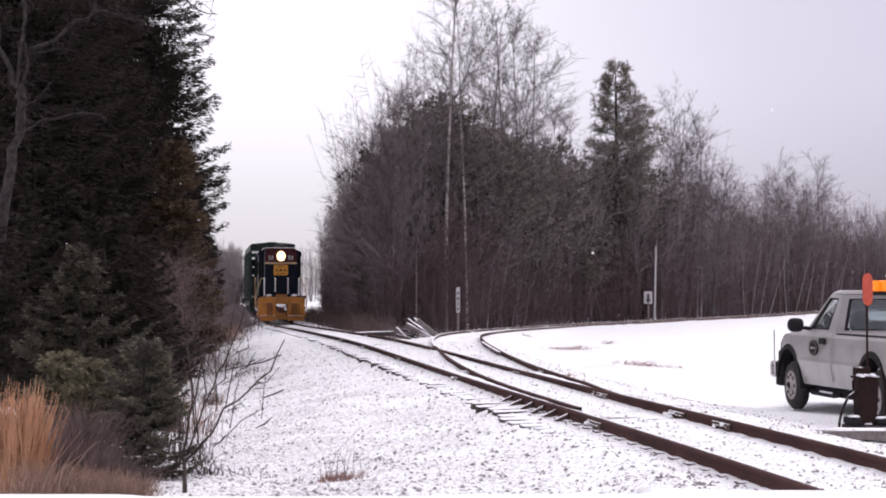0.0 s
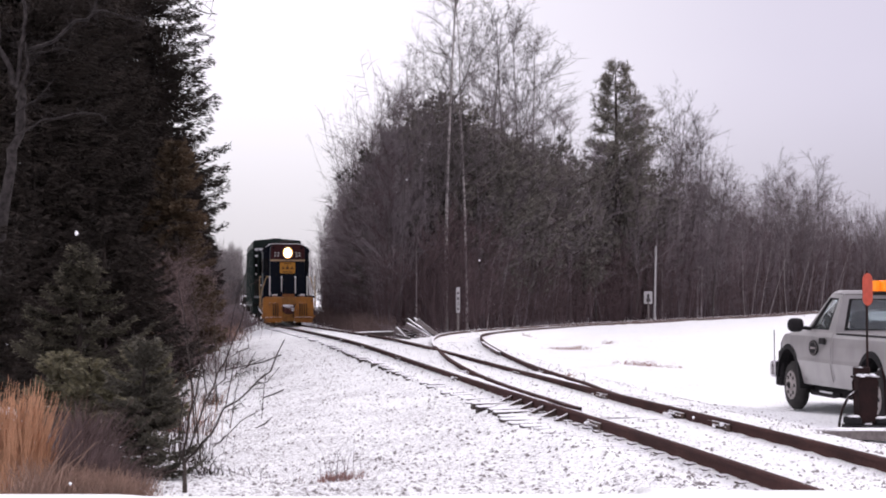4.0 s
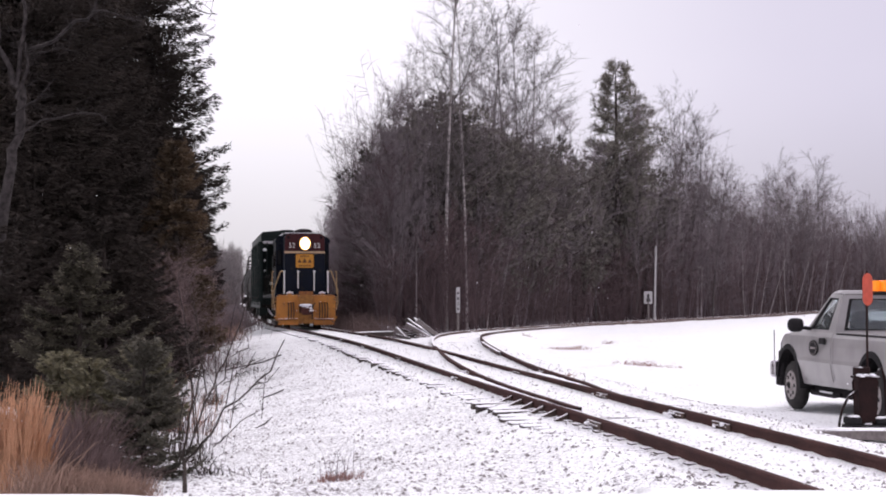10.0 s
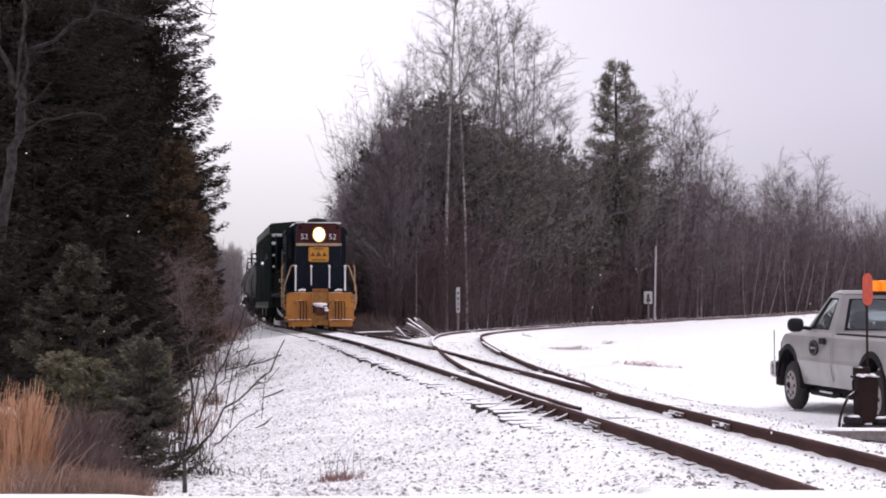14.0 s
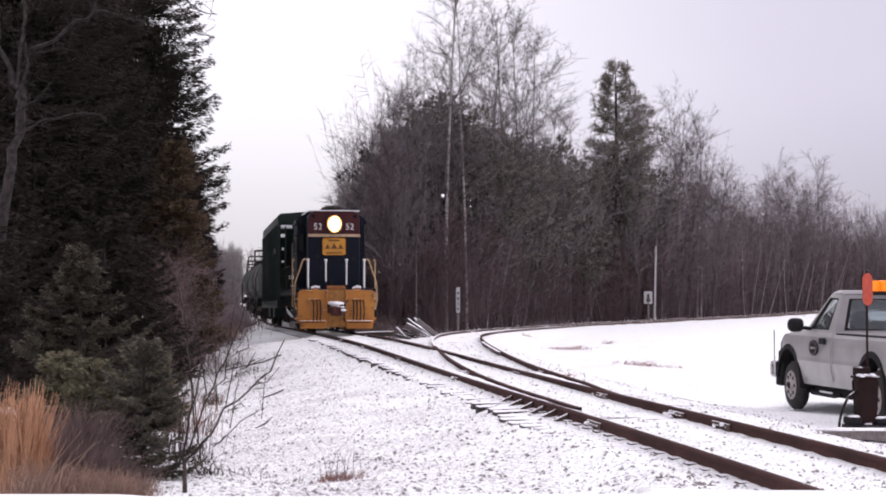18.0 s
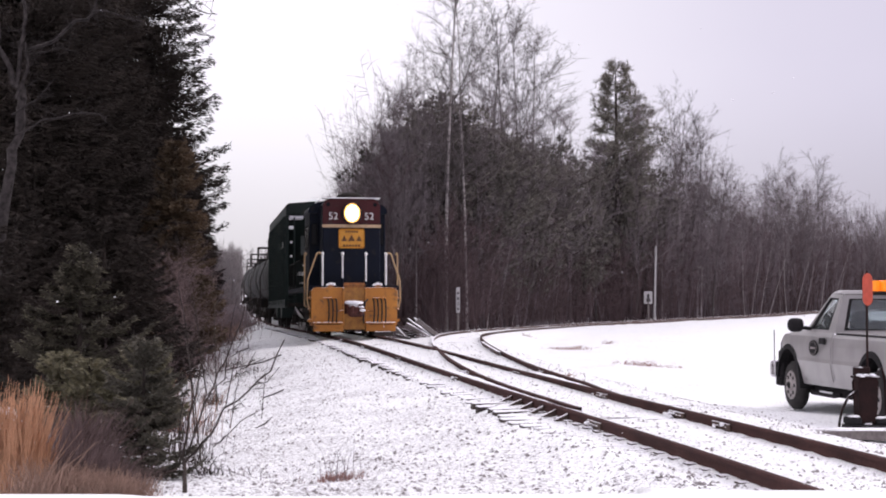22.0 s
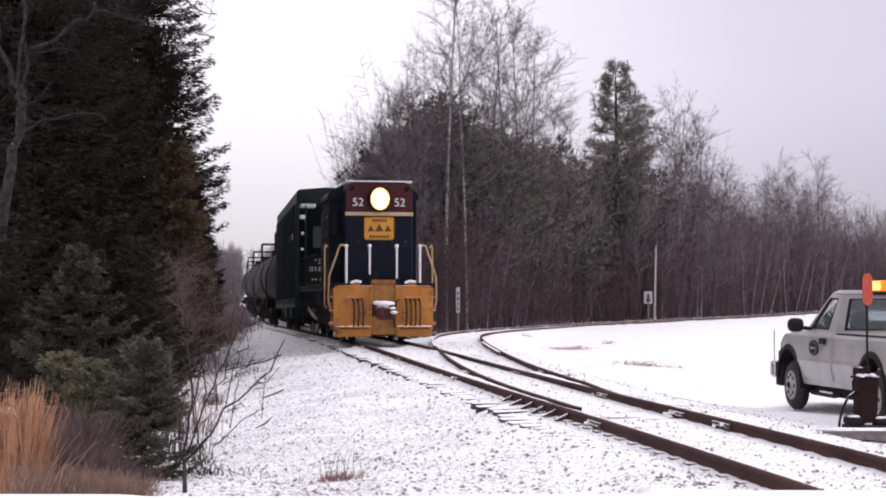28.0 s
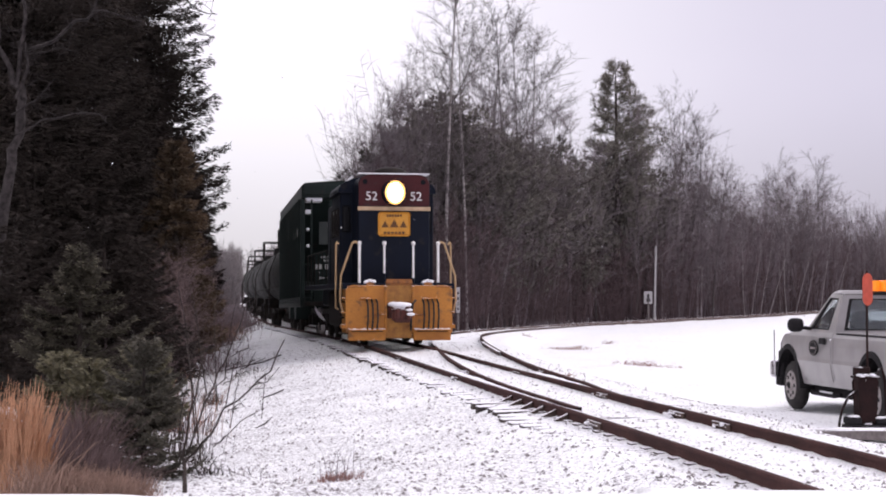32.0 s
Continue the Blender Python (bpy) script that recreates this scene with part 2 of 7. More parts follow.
STAND_RUST = material("rusty_switch_stand_iron", (0.026, 0.0125, 0.012), (0.013, 0.008, 0.008), rough=0.85, spec=0.12, scale=7, fine=40, depth=0.003, snow=0.3, snow_scale=8)
SIGN_WHITE = material("weathered_white_sign", (0.50, 0.475, 0.485), (0.36, 0.345, 0.35), rough=0.6, scale=6, fine=40, bump=0.1)
SIGN_DARK = material("dark_sign_marking", (0.05, 0.045, 0.05), (0.04, 0.035, 0.04), rough=0.7, bump=0)
TIMBER_GREY = material("snowy_grey_timber", (0.20, 0.175, 0.17), (0.11, 0.09, 0.09), rough=0.9, scale=3, fine=25, stretch=(6, 1, 6), depth=0.01, snow=0.8, snow_scale=5)
RAIL_CREAM = material("faded_cream_rail_paint", (0.46, 0.31, 0.17), (0.36, 0.23, 0.12), rough=0.55, scale=6, fine=40, bump=0.1)
TIE_SNOWY = material("timber_under_snow", (0.075, 0.058, 0.052), (0.035, 0.028, 0.026), rough=0.9, scale=3, fine=25, stretch=(1, 6, 6), depth=0.01, snow=2.0, snow_scale=3.5)
HERALD = material("yellow_herald_plate", (0.62, 0.29, 0.04), (0.52, 0.23, 0.03), rough=0.5, scale=5, fine=30, bump=0.05)
STRIPE = material("faded_cream_stripe_paint", (0.56, 0.40, 0.26), (0.42, 0.28, 0.17), rough=0.6, scale=6, fine=30, bump=0.1)
MARK_BROWN = material("dark_herald_marking", (0.12, 0.05, 0.015), (0.10, 0.045, 0.015), rough=0.6, bump=0)
HOSE = material("black_air_hose_rubber", (0.02, 0.018, 0.018), (0.035, 0.028, 0.026), rough=0.7, scale=9, fine=40, bump=0.2)
COUPLER = material("rusty_coupler_iron", (0.105, 0.038, 0.032), (0.05, 0.024, 0.022), rough=0.8, spec=0.15, scale=8, fine=40, depth=0.004, snow=0.5)


# ---- mesh helpers ----
def mesh_of(name, verts, faces, mat, smooth=False):
    me = bpy.data.meshes.new(name)
    verts, faces = np.asarray(verts, float), np.asarray(faces, int)
    k = faces.shape[1]
    me.vertices.add(len(verts))
    me.vertices.foreach_set("co", verts.ravel())
    me.loops.add(faces.size)
    me.loops.foreach_set("vertex_index", faces.ravel())
    me.polygons.add(len(faces))
    me.polygons.foreach_set("loop_start", np.arange(0, faces.size, k))
    me.update(calc_edges=True)
    me.materials.append(mat)
    if smooth:
        me.polygons.foreach_set("use_smooth", np.ones(len(faces), bool))
    return me


def part(name, bm, mat, parent=None, label="", smooth=False):
    """Link a bmesh as one mesh object under a thing or a part."""
    bmesh.ops.recalc_face_normals(bm, faces=bm.faces[:])
    me = bpy.data.meshes.new(name)
    bm.to_mesh(me)
    bm.free()
    me.materials.append(mat)
    if smooth:
        me.polygons.foreach_set("use_smooth", np.ones(len(me.polygons), bool))
    ob = new(name, me)
    ob.parent = parent
    return tagged(ob, label)


def box(bm, x0, x1, y0, y1, z0, z1, bevel=0.01, turn=None, seg=1):
    made = bmesh.ops.create_cube(bm, size=1.0)["verts"]
    for v in made:
        v.co = Vector(((x0 + x1) / 2 + v.co.x * (x1 - x0), (y0 + y1) / 2 + v.co.y * (y1 - y0), (z0 + z1) / 2 + v.co.z * (z1 - z0)))
        if turn is not None:
            v.co = turn @ v.co
    if bevel:
        edges = list({e for v in made for e in v.link_edges})
        bmesh.ops.bevel(bm, geom=edges, offset=bevel, segments=seg, profile=0.5, affect="EDGES")
    return bm


def rod(bm, a, c, r, r2=None, seg=8):
    a, c = Vector(a), Vector(c)
    d = c - a
    m = Matrix.Translation((a + c) / 2) @ d.to_track_quat("Z", "Y").to_matrix().to_4x4()
    bmesh.ops.create_cone(bm, cap_ends=True, segments=seg, radius1=r, radius2=r if r2 is None else r2, depth=d.length, matrix=m)
    return bm


def tube(bm, pts, r, seg=8):
    for a, c in zip(pts[:-1], pts[1:]):
        rod(bm, a, c, r, seg=seg)
    for p in pts[1:-1]:
        bmesh.ops.create_uvsphere(bm, u_segments=seg, v_segments=max(4, seg // 2), radius=r, matrix=Matrix.Translation(p))
    return bm


def prism(bm, outline, lo, hi, axis="x", bevel=0.0):
    """An outline in the plane across the axis, drawn out from lo to hi."""
    def place(p, w):
        return {"x": (w, p[0], p[1]), "y": (p[0], w, p[1]), "z": (p[0], p[1], w)}[axis]
    a = [bm.verts.new(place(p, lo)) for p in outline]
    c = [bm.verts.new(place(p, hi)) for p in outline]
    bm.faces.new(a)
    bm.faces.new(c[::-1])
    n = len(a)
    for i in range(n):
        bm.faces.new((a[i], a[(i + 1) % n], c[(i + 1) % n], c[i]))
    if bevel:
        edges = list({e for v in a + c for e in v.link_edges})
        bmesh.ops.bevel(bm, geom=edges, offset=bevel, segments=2, profile=0.5, affect="EDGES")
    return bm


def B():
    return bmesh.new()


def sticks_mesh(name, segs, mat, spike=0.0):
    """Tapered three-sided sticks from rows (x0, y0, z0, x1, y1, z1, r0, r1); those that end at r1 <= spike come to a point."""
    s = np.asarray(segs, float)
    sharp = s[:, 7] <= spike
    s = np.concatenate([s[~sharp], s[sharp]])
    nq, ns = int((~sharp).sum()), int(sharp.sum())
    a, c = s[:, :3], s[:, 3:6]
    d = c - a
    d /= np.linalg.norm(d, axis=1, keepdims=True) + 1e-9
    ref = np.where(np.abs(d[:, 2:3]) > 0.9, [[1.0, 0, 0]], [[0, 0, 1.0]])
    u = np.cross(d, ref)
    u /= np.linalg.norm(u, axis=1, keepdims=True) + 1e-9
    w = np.cross(d, u)
    lo, hi = np.empty((len(s), 3, 3)), np.empty((len(s), 3, 3))
    for k in range(3):
        o = u * math.cos(2.0944 * k) + w * math.sin(2.0944 * k)
        lo[:, k], hi[:, k] = a + o * s[:, 6:7], c + o * s[:, 7:8]
    whole = np.concatenate([lo[:nq], hi[:nq]], 1).reshape(-1, 3)
    point = np.concatenate([lo[nq:], c[nq:, None]], 1).reshape(-1, 3)
    quads = ((np.arange(nq) * 6)[:, None, None] + np.array([[0, 1, 4, 3], [1, 2, 5, 4], [2, 0, 3, 5]])[None]).reshape(-1, 4)
    tris = (len(whole) + (np.arange(ns) * 4)[:, None, None] + np.array([[0, 1, 3], [1, 2, 3], [2, 0, 3]])[None]).reshape(-1, 3)
    me = bpy.data.meshes.new(name)
    me.vertices.add(len(whole) + len(point))
    me.vertices.foreach_set("co", np.concatenate([whole, point]).ravel())
    me.loops.add(quads.size + tris.size)
    me.loops.foreach_set("vertex_index", np.concatenate([quads.ravel(), tris.ravel()]))
    me.polygons.add(len(quads) + len(tris))
    me.polygons.foreach_set("loop_start", np.concatenate([np.arange(0, quads.size, 4), quads.size + np.arange(0, tris.size, 3)]))
    me.update(calc_edges=True)
    me.materials.append(mat)
    return me


def blades_mesh(name, root, tip, wide, mat, fold=0.25):
    """Narrow folded blades (needle sprays, leaves, grass) from root to tip, of that width."""
    root, tip = np.asarray(root, float), np.asarray(tip, float)
    d = tip - root
    rng = np.random.default_rng(len(root))
    side = np.cross(d, rng.normal(size=d.shape))
    side /= np.linalg.norm(side, axis=1, keepdims=True) + 1e-9
    lift = np.cross(side, d)
    lift /= np.linalg.norm(lift, axis=1, keepdims=True) + 1e-9
    wide = np.broadcast_to(np.asarray(wide, float).reshape(-1, 1), (len(root), 1))
    mid = root + d * 0.45
    verts = np.stack([root, mid + side * wide / 2 - lift * wide * fold, tip, mid - side * wide / 2 - lift * wide * fold], 1)
    base = (np.arange(len(root)) * 4)[:, None, None]
    tris = np.array([[0, 1, 2], [0, 2, 3]])[None]
    return mesh_of(name, verts.reshape(-1, 3), (base + tris).reshape(-1, 3), mat)


# ---- the line of the tracks ----
def eased(y, ys, zs, soft):
    return sum(np.interp(np.asarray(y, float) + o, ys, zs) for o in np.linspace(-soft, soft, 7)) / 7


MAIN_Y = (-20, 4, 12, 20, 28, 36, 44, 52, 60, 68, 76, 84, 92, 100, 108, 116, 124, 132, 142, 400)
MAIN_X = (7.4, 4.781, 3.752, 2.542, 1.166, -0.311, -1.785, -3.163, -4.431, -5.678, -6.966, -8.31, -9.639, -10.899, -12.118, -13.353, -14.621, -15.911, -17.107, -51.084)


def main_x(y):
    return eased(y, MAIN_Y, MAIN_X, 4)


def main_z(y):
    return eased(y, (10, 26, 34, 42, 50, 60, 75, 90, 150), (0, 0, 0.08, 0.19, 0.18, 0.09, -0.08, -0.2, -0.2), 4)


SIDE_Y = (16, 21, 23.5, 26, 28.5, 31, 33.5, 36, 38, 40, 42, 45, 48, 54, 60, 66, 72, 80, 88, 96, 104, 115, 130, 150, 200)
SIDE_X = (3.35, 2.60, 2.19, 1.805, 1.48, 1.22, 0.99, 0.80, 0.68, 0.575, 0.495, 0.43, 0.43, 0.62, 1.26, 2.4, 3.9, 6.3, 9.4, 13.1, 17.6, 24.5, 34.3, 47.3, 80.0)


def side_x(y):
    return eased(y, SIDE_Y, SIDE_X, 2)


def side_z(y):
    return eased(y, (10, 26, 34, 42, 50, 60, 75, 95, 112, 125, 160), (0, 0, 0.08, 0.19, 0.18, 0.09, -0.03, -0.08, 0.0, 0.2, 0.3), 4)


# ---- ground ----
def ground_z(x, y):
    x, y = np.broadcast_arrays(np.asarray(x, float), np.asarray(y, float))
    u = x - main_x(y)
    field = np.interp(y, (50, 70, 100, 130, 160), (-0.36, -0.38, -0.33, -0.12, 0.05))
    left = np.interp(u, (-60, -13, -7.5, -4.8, -1.75, -1.45, -1.0), (0.4, -0.25, -0.62, -0.66, -0.27, -0.215, -0.184))
    crisp = np.clip((y - 21.8) / 1.0, 0, 1) * np.clip((60 - y) / 10, 0, 1)
    left = left + crisp * np.interp(u, (-3.0, -1.75, -1.46, -1.33, -1.1, -0.9), (0.0, -0.05, -0.06, 0.028, 0.026, 0.0))
    left = left + np.clip((20 - y) / 3, 0, 1) * np.clip(1 - np.abs(u + 1.4) / 0.5, 0, 1) * 0.07
    left = left + 0.25 * np.clip((19.5 - y) / 4, 0, 1) * np.clip((-u - 2.2) / 1.5, 0, 1)
    left = left + 0.034 * np.clip((u + 0.95) / 0.25, 0, 1)
    right = np.where(u < 4, np.interp(u, (0, 1.8, 2.3, 3.0), (-0.150, -0.150, -0.20, -0.30)), field)
    right = right + (field - right) * np.clip((u - 2.0) / 2.0, 0, 1)
    z = np.where(u < 0, left, right) + main_z(y) * np.clip((np.where(u < 0, 6, 4) - np.abs(u)) / 3, 0, 1)
    z = z + (0.022 + 0.05 * np.clip((y - 22) / 7, 0, 1)) * np.exp(-((np.abs(u) - 0.75) / 0.24) ** 2)
    slope = (side_x(y + 0.5) - side_x(y - 0.5))
    v = np.abs(x - side_x(y)) / np.sqrt(1 + slope ** 2)
    s = np.clip((2.6 - v) / 1.1, 0, 1) * (y > 24)
    z = z + (np.maximum(side_z(y) - 0.165, z) - z) * s
    z = z + 0.07 * np.exp(-((v - 0.75) / 0.26) ** 2) * np.clip((y - 26) / 8, 0, 1)
    z = z + 0.011 * np.sin(y * 12.3 + x * 2) * np.sin(x * 5.1 + y) * (np.abs(u) < 1.6)
    off = np.clip((np.minimum(np.abs(u), np.where(y > 24, v, 99)) - 1.5) / 2, 0, 1)
    z = z + off * (0.05 * np.sin(x * 0.9 + 1.3 * np.sin(y * 0.5)) * np.sin(y * 0.7 + x * 0.3) + 0.02 * np.sin(x * 3.1 + y * 1.7))
    road = np.clip((12.35 + 0.1 * np.sin(x * 1.3) - np.where(u < -2.2, 0.30, 0.0) - y) / 0.35, 0, 1)
    road = road * road * (3 - 2 * road)
    return z + (0.006 - z) * road


def bareness(x, y):
    u = x - main_x(y)
    b = np.interp(u, (-30, -9, -6.5, -4, -2, -1.2, 0, 1.4, 2.4, 4, 30), (0.6, 0.75, 1.0, 0.97, 0.8, 0.62, 0.58, 0.6, 0.52, 0.44, 0.36))
    return b * np.clip((y - 12.7) / 1.2, 0, 1) * np.interp(y, (10, 60, 120), (1, 0.8, 0.3))


def build_ground():
    xs = np.concatenate([-np.geomspace(900, 26, 16), np.arange(-25, -9, 0.8), np.arange(-9, 9, 0.13), np.arange(9, 40, 0.9), np.geomspace(41, 900, 18)])
    ys = np.concatenate([-np.geomspace(600, 6, 10), np.arange(-5, 11, 2.0), np.arange(11, 14, 0.12), np.arange(14, 34, 0.3), np.arange(34, 90, 0.7), np.arange(90, 170, 2), np.geomspace(172, 1800, 18)])
    X, Y = np.meshgrid(xs, ys)
    Z = ground_z(X, Y)
    nx, ny = len(xs), len(ys)
    i = (np.arange(ny - 1)[:, None] * nx + np.arange(nx - 1)[None]).ravel()
    me = mesh_of("ground", np.stack([X, Y, Z], -1).reshape(-1, 3), np.stack([i, i + 1, i + nx + 1, i + nx], 1), GROUND, True)
    at = me.attributes.new("bare", "FLOAT", "POINT")
    at.data.foreach_set("value", bareness(X, Y).ravel())
    return tagged(new("ground", me), "thin snow over gravel, field and trackside bank", "ground", kind="structure")


ground = build_ground()


def gz(x, y):
    return float(ground_z(x, y))


# ---- tracks ----
RAIL_SHAPE = [(-0.036, -0.004), (-0.03, 0), (0.03, 0), (0.036, -0.004), (0.036, -0.036), (0.01, -0.05), (0.01, -0.145), (0.07, -0.157), (0.07, -0.17),
              (-0.07, -0.17), (-0.07, -0.157), (-0.01, -0.145), (-0.01, -0.05), (-0.036, -0.036)]


def line_at(fx, fz, offset, y):
    h = (fx(y + 0.4) - fx(y - 0.4)) / 0.8
    k = math.sqrt(1 + h * h)
    return np.array([fx(y) + offset / k, y - offset * h / k, fz(y)]), np.array([1 / k, -h / k, 0])


def rail(fx, fz, offset, y0, y1, mat, parent, label="", step=0.6, drop=0.0, name="rail"):
    ys = np.linspace(y0, y1, max(2, int((y1 - y0) / step)))
    rows = []
    for y in ys:
        p, side = line_at(fx, fz, offset, float(y))
        rows.append([p + side * a + np.array([0, 0, h - drop]) for a, h in RAIL_SHAPE])
    n, k = len(ys), len(RAIL_SHAPE)
    faces = [(i * k + j, i * k + (j + 1) % k, (i + 1) * k + (j + 1) % k, (i + 1) * k + j) for i in range(n - 1) for j in range(k)]
    ob = new(name, mesh_of(name, np.reshape(rows, (-1, 3)), faces, mat))
    ob.parent = parent
    return tagged(ob, label)


def stock_x(y):
    """The side track's line for its right stock rail, which closes up to the main track before the switch."""
    near = np.clip((27.0 - np.asarray(y, float)) / 4.2, 0, 1)
    return side_x(y) + (main_x(y) - side_x(y)) * near * near * (3 - 2 * near)


main_track = tagged(new("main_track"), "rusty rails on snow-dusted wooden ties", "railway track", kind="structure")
side_track = tagged(new("side_track"), "snow-covered rails curving away from the switch", "railway track", kind="structure")
rail(main_x, main_z, -0.7525, 11.5, 170, RAIL, main_track)
rail(main_x, main_z, 0.7525, 24.2, 170, RAIL, main_track)
rail(main_x, main_z, 0.7525, 11.5, 24.2, RAIL, side_track)
rail(stock_x, side_z, 0.7525, 23.4, 58, RAIL, side_track, drop=0.003)
rail(side_x, side_z, 0.7525, 58, 190, RAIL_SNOWY, side_track, drop=0.003)
rail(side_x, side_z, -0.7525, 20.95, 41, RAIL, side_track, "switch blade standing open from its stock rail", drop=0.004)
rail(side_x, side_z, -0.7525, 41, 190, RAIL_SNOWY, side_track, drop=0.004)
rail(main_x, main_z, 0.68, 36.5, 41, RAIL, main_track, "guard rail beside the frog", name="guard_rail")
rail(side_x, side_z, 0.68, 37.5, 44, RAIL_SNOWY, side_track, "guard rail", name="guard_rail")


def packed_snow(offset, y0, y1, low, reach):
    """Snow lying between two rails that run close together."""
    ys = np.arange(y0, y1, 0.35)
    rng = random.Random(int(y0 * 10))
    verts = []
    for y in ys:
        p, _ = line_at(main_x, main_z, offset + 0.03, float(y))
        q, side = line_at(stock_x if offset > 0 else side_x, side_z, offset - 0.03, float(y))
        q = p + (q - p) * min(1.0, reach / max(1e-3, np.linalg.norm(q - p)))
        z = np.array([0, 0, -low - rng.uniform(0, 0.012)])
        for f, dz in ((0.0, -0.05), (0.15, 0.0), (0.5, -0.012), (0.85, 0.0), (1.0, -0.05)):
            verts.append(p + (q - p) * f + z + np.array([0, 0, dz]))
    n = len(ys)
    faces = [(i * 5 + j, i * 5 + j + 1, i * 5 + j + 6, i * 5 + j + 5) for i in range(n - 1) for j in range(4)]
    ob = new("packed_snow", mesh_of("packed_snow", verts, faces, SNOW, True))
    ob.parent = side_track
    tagged(ob, "snow packed between the close-set rails")


packed_snow(-0.7525, 20.6, 31.0, 0.03, 0.36)
packed_snow(0.7525, 24.6, 30.5, 0.03, 0.40)


def tie_mesh(length):
    bm = B()
    box(bm, -length / 2, length / 2, -0.115, 0.115, -0.17, 0, 0.012)
    bmesh.ops.subdivide_edges(bm, edges=[e for e in bm.edges if e.calc_length() > 1], cuts=3)
    rng = random.Random(int(length * 100))
    for v in bm.verts:
        v.co += Vector((0, rng.uniform(-0.008, 0.008), rng.uniform(-0.006, 0.004)))
    me = bpy.data.meshes.new("tie")
    bm.to_mesh(me)
    bm.free()
    me.materials.append(TIE)
    return me


def build_ties():
    rng = random.Random(5)
    cache = {}
    plate = B()
    box(plate, -0.11, 0.11, -0.08, 0.08, -0.012, 0.010, 0.004)
    plate_me = bpy.data.meshes.new("tie_plate")
    plate.to_mesh(plate_me)
    plate.free()
    plate_me.materials.append(PLATE)

    def lay(fx, fz, y, lo, hi, parent, plates=()):
        length = round(hi - lo, 1)
        if length not in cache:
            cache[length] = tie_mesh(length)
        p, side = line_at(fx, fz, (lo + hi) / 2 + rng.uniform(-0.06, 0.06), y)
        ob = new("tie", cache[length])
        ob.parent = parent
        turn = math.degrees(math.atan2(side[1], side[0]))
        ob.matrix_basis = pose(p[0], p[1], p[2] - (0.178 if 18.6 < y < 22.2 else 0.150 if 22.2 < y < 29.5 else 0.163) + rng.uniform(-0.014, 0.008), 0, rng.uniform(-0.3, 0.3), turn + rng.uniform(-1.2, 1.2))
        for o in plates:
            q, _ = line_at(fx, fz, o, y)
            pl = new("tie_plate", plate_me)
            pl.parent = parent
            pl.matrix_basis = pose(q[0], q[1], q[2] - 0.142, 0, 0, turn)

    y = 12.75
    while y < 96:
        gap = float(side_x(y) - main_x(y)) if 22 < y < 46 else 0.0
        if y < 46:
            lay(main_x, main_z, y, -1.46 if 20.4 < y < 22.2 else -1.42 if 22 < y < 29.5 else -1.38 if y < 46 else -1.3, 1.3 + round(max(0, gap) * 2.5) / 2.5, main_track, (-0.7525, 0.7525) if y < 30 else ())
        else:
            lay(main_x, main_z, y, -1.3, 1.3, main_track)
        y += 0.51 if y < 60 else 0.62
    y = 46.3
    while y < 125:
        lay(side_x, side_z, y, -1.3, 1.3, side_track)
        y += 0.55 if y < 75 else 0.8


build_ties()


def joint_bar(fx, fz, offset, y, parent, size=0.62):
    """A bolted joint bar on the rail's outer web, bridged with snow."""
    p, side = line_at(fx, fz, offset, y)
    turn = math.degrees(math.atan2(side[1], side[0]))
    bm = B()
    for s in (-1, 1):
        box(bm, s * 0.03 - 0.018, s * 0.03 + 0.018, -size / 2, size / 2, -0.15, -0.04, 0.006)
        for k in range(4):
            yb = (k - 1.5) * size / 4.4
            rod(bm, (s * 0.045, yb, -0.095), (s * 0.078, yb, -0.095), 0.02, seg=6)
    ob = part("joint_bar", bm, PLATE, parent, "bolted joint bar caked with snow")
    ob.matrix_basis = pose(p[0], p[1], p[2], 0, 0, turn)
    bm = B()
    rng = random.Random(int(y * 10))
    for k in range(14):
        bmesh.ops.create_icosphere(bm, subdivisions=1, radius=rng.uniform(0.018, 0.036), matrix=Matrix.Translation((rng.choice((-1, 1)) * rng.uniform(0.04, 0.11), rng.uniform(-size / 2, size / 2), rng.uniform(-0.15, -0.045))) @ Matrix.Diagonal((1, 1.6, 0.8, 1)))
    sn = part("snow_lump", bm, SNOW, parent, smooth=True)
    sn.matrix_basis = ob.matrix_basis


for jy in (19.15, 28.9, 35.7, 42.0, 47.4):
    joint_bar(main_x, main_z, -0.7525, jy, main_track)
for jy in (18.75, 20.5, 24.2):
    joint_bar(main_x, main_z, 0.7525, jy, main_track)
for jy in (30.2, 46.0, 53.5, 61.0):
    joint_bar(main_x, main_z, 0.7525, jy, main_track)
for jy in (30.7, 40.5, 46.8):
    joint_bar(side_x, side_z, 0.7525, jy, side_track)
for jy in (30.6, 63, 71, 79):
    joint_bar(side_x, side_z, -0.7525, jy, side_track)


for sy in (20.62, 20.92):
    bm = B()
    box(bm, -0.66, 0.66, -0.03, 0.03, -0.03, 0.0, 0.006)
    part("switch_rod", bm, TIE_SNOWY, main_track, "snow-covered bar between the switch points").matrix_basis = pose(main_x(sy), sy, -0.14, 0, 0, 3)


def rail_braces():
    """Slanted braces that prop the stock rail by the switch points."""
    for k in range(6):
        y = 20.55 + k * 0.71
        p, side = line_at(main_x, main_z, -0.7525, y)
        bm = B()
        prism(bm, [(-0.02, -0.05), (-0.02, -0.155), (-0.21, -0.155), (-0.21, -0.14)], -0.036, 0.036, "y", 0.004)
        ob = part("rail_brace", bm, PLATE, main_track)
        ob.matrix_basis = pose(p[0], p[1], p[2], 0, 0, math.degrees(math.atan2(side[1], side[0])))


rail_braces()


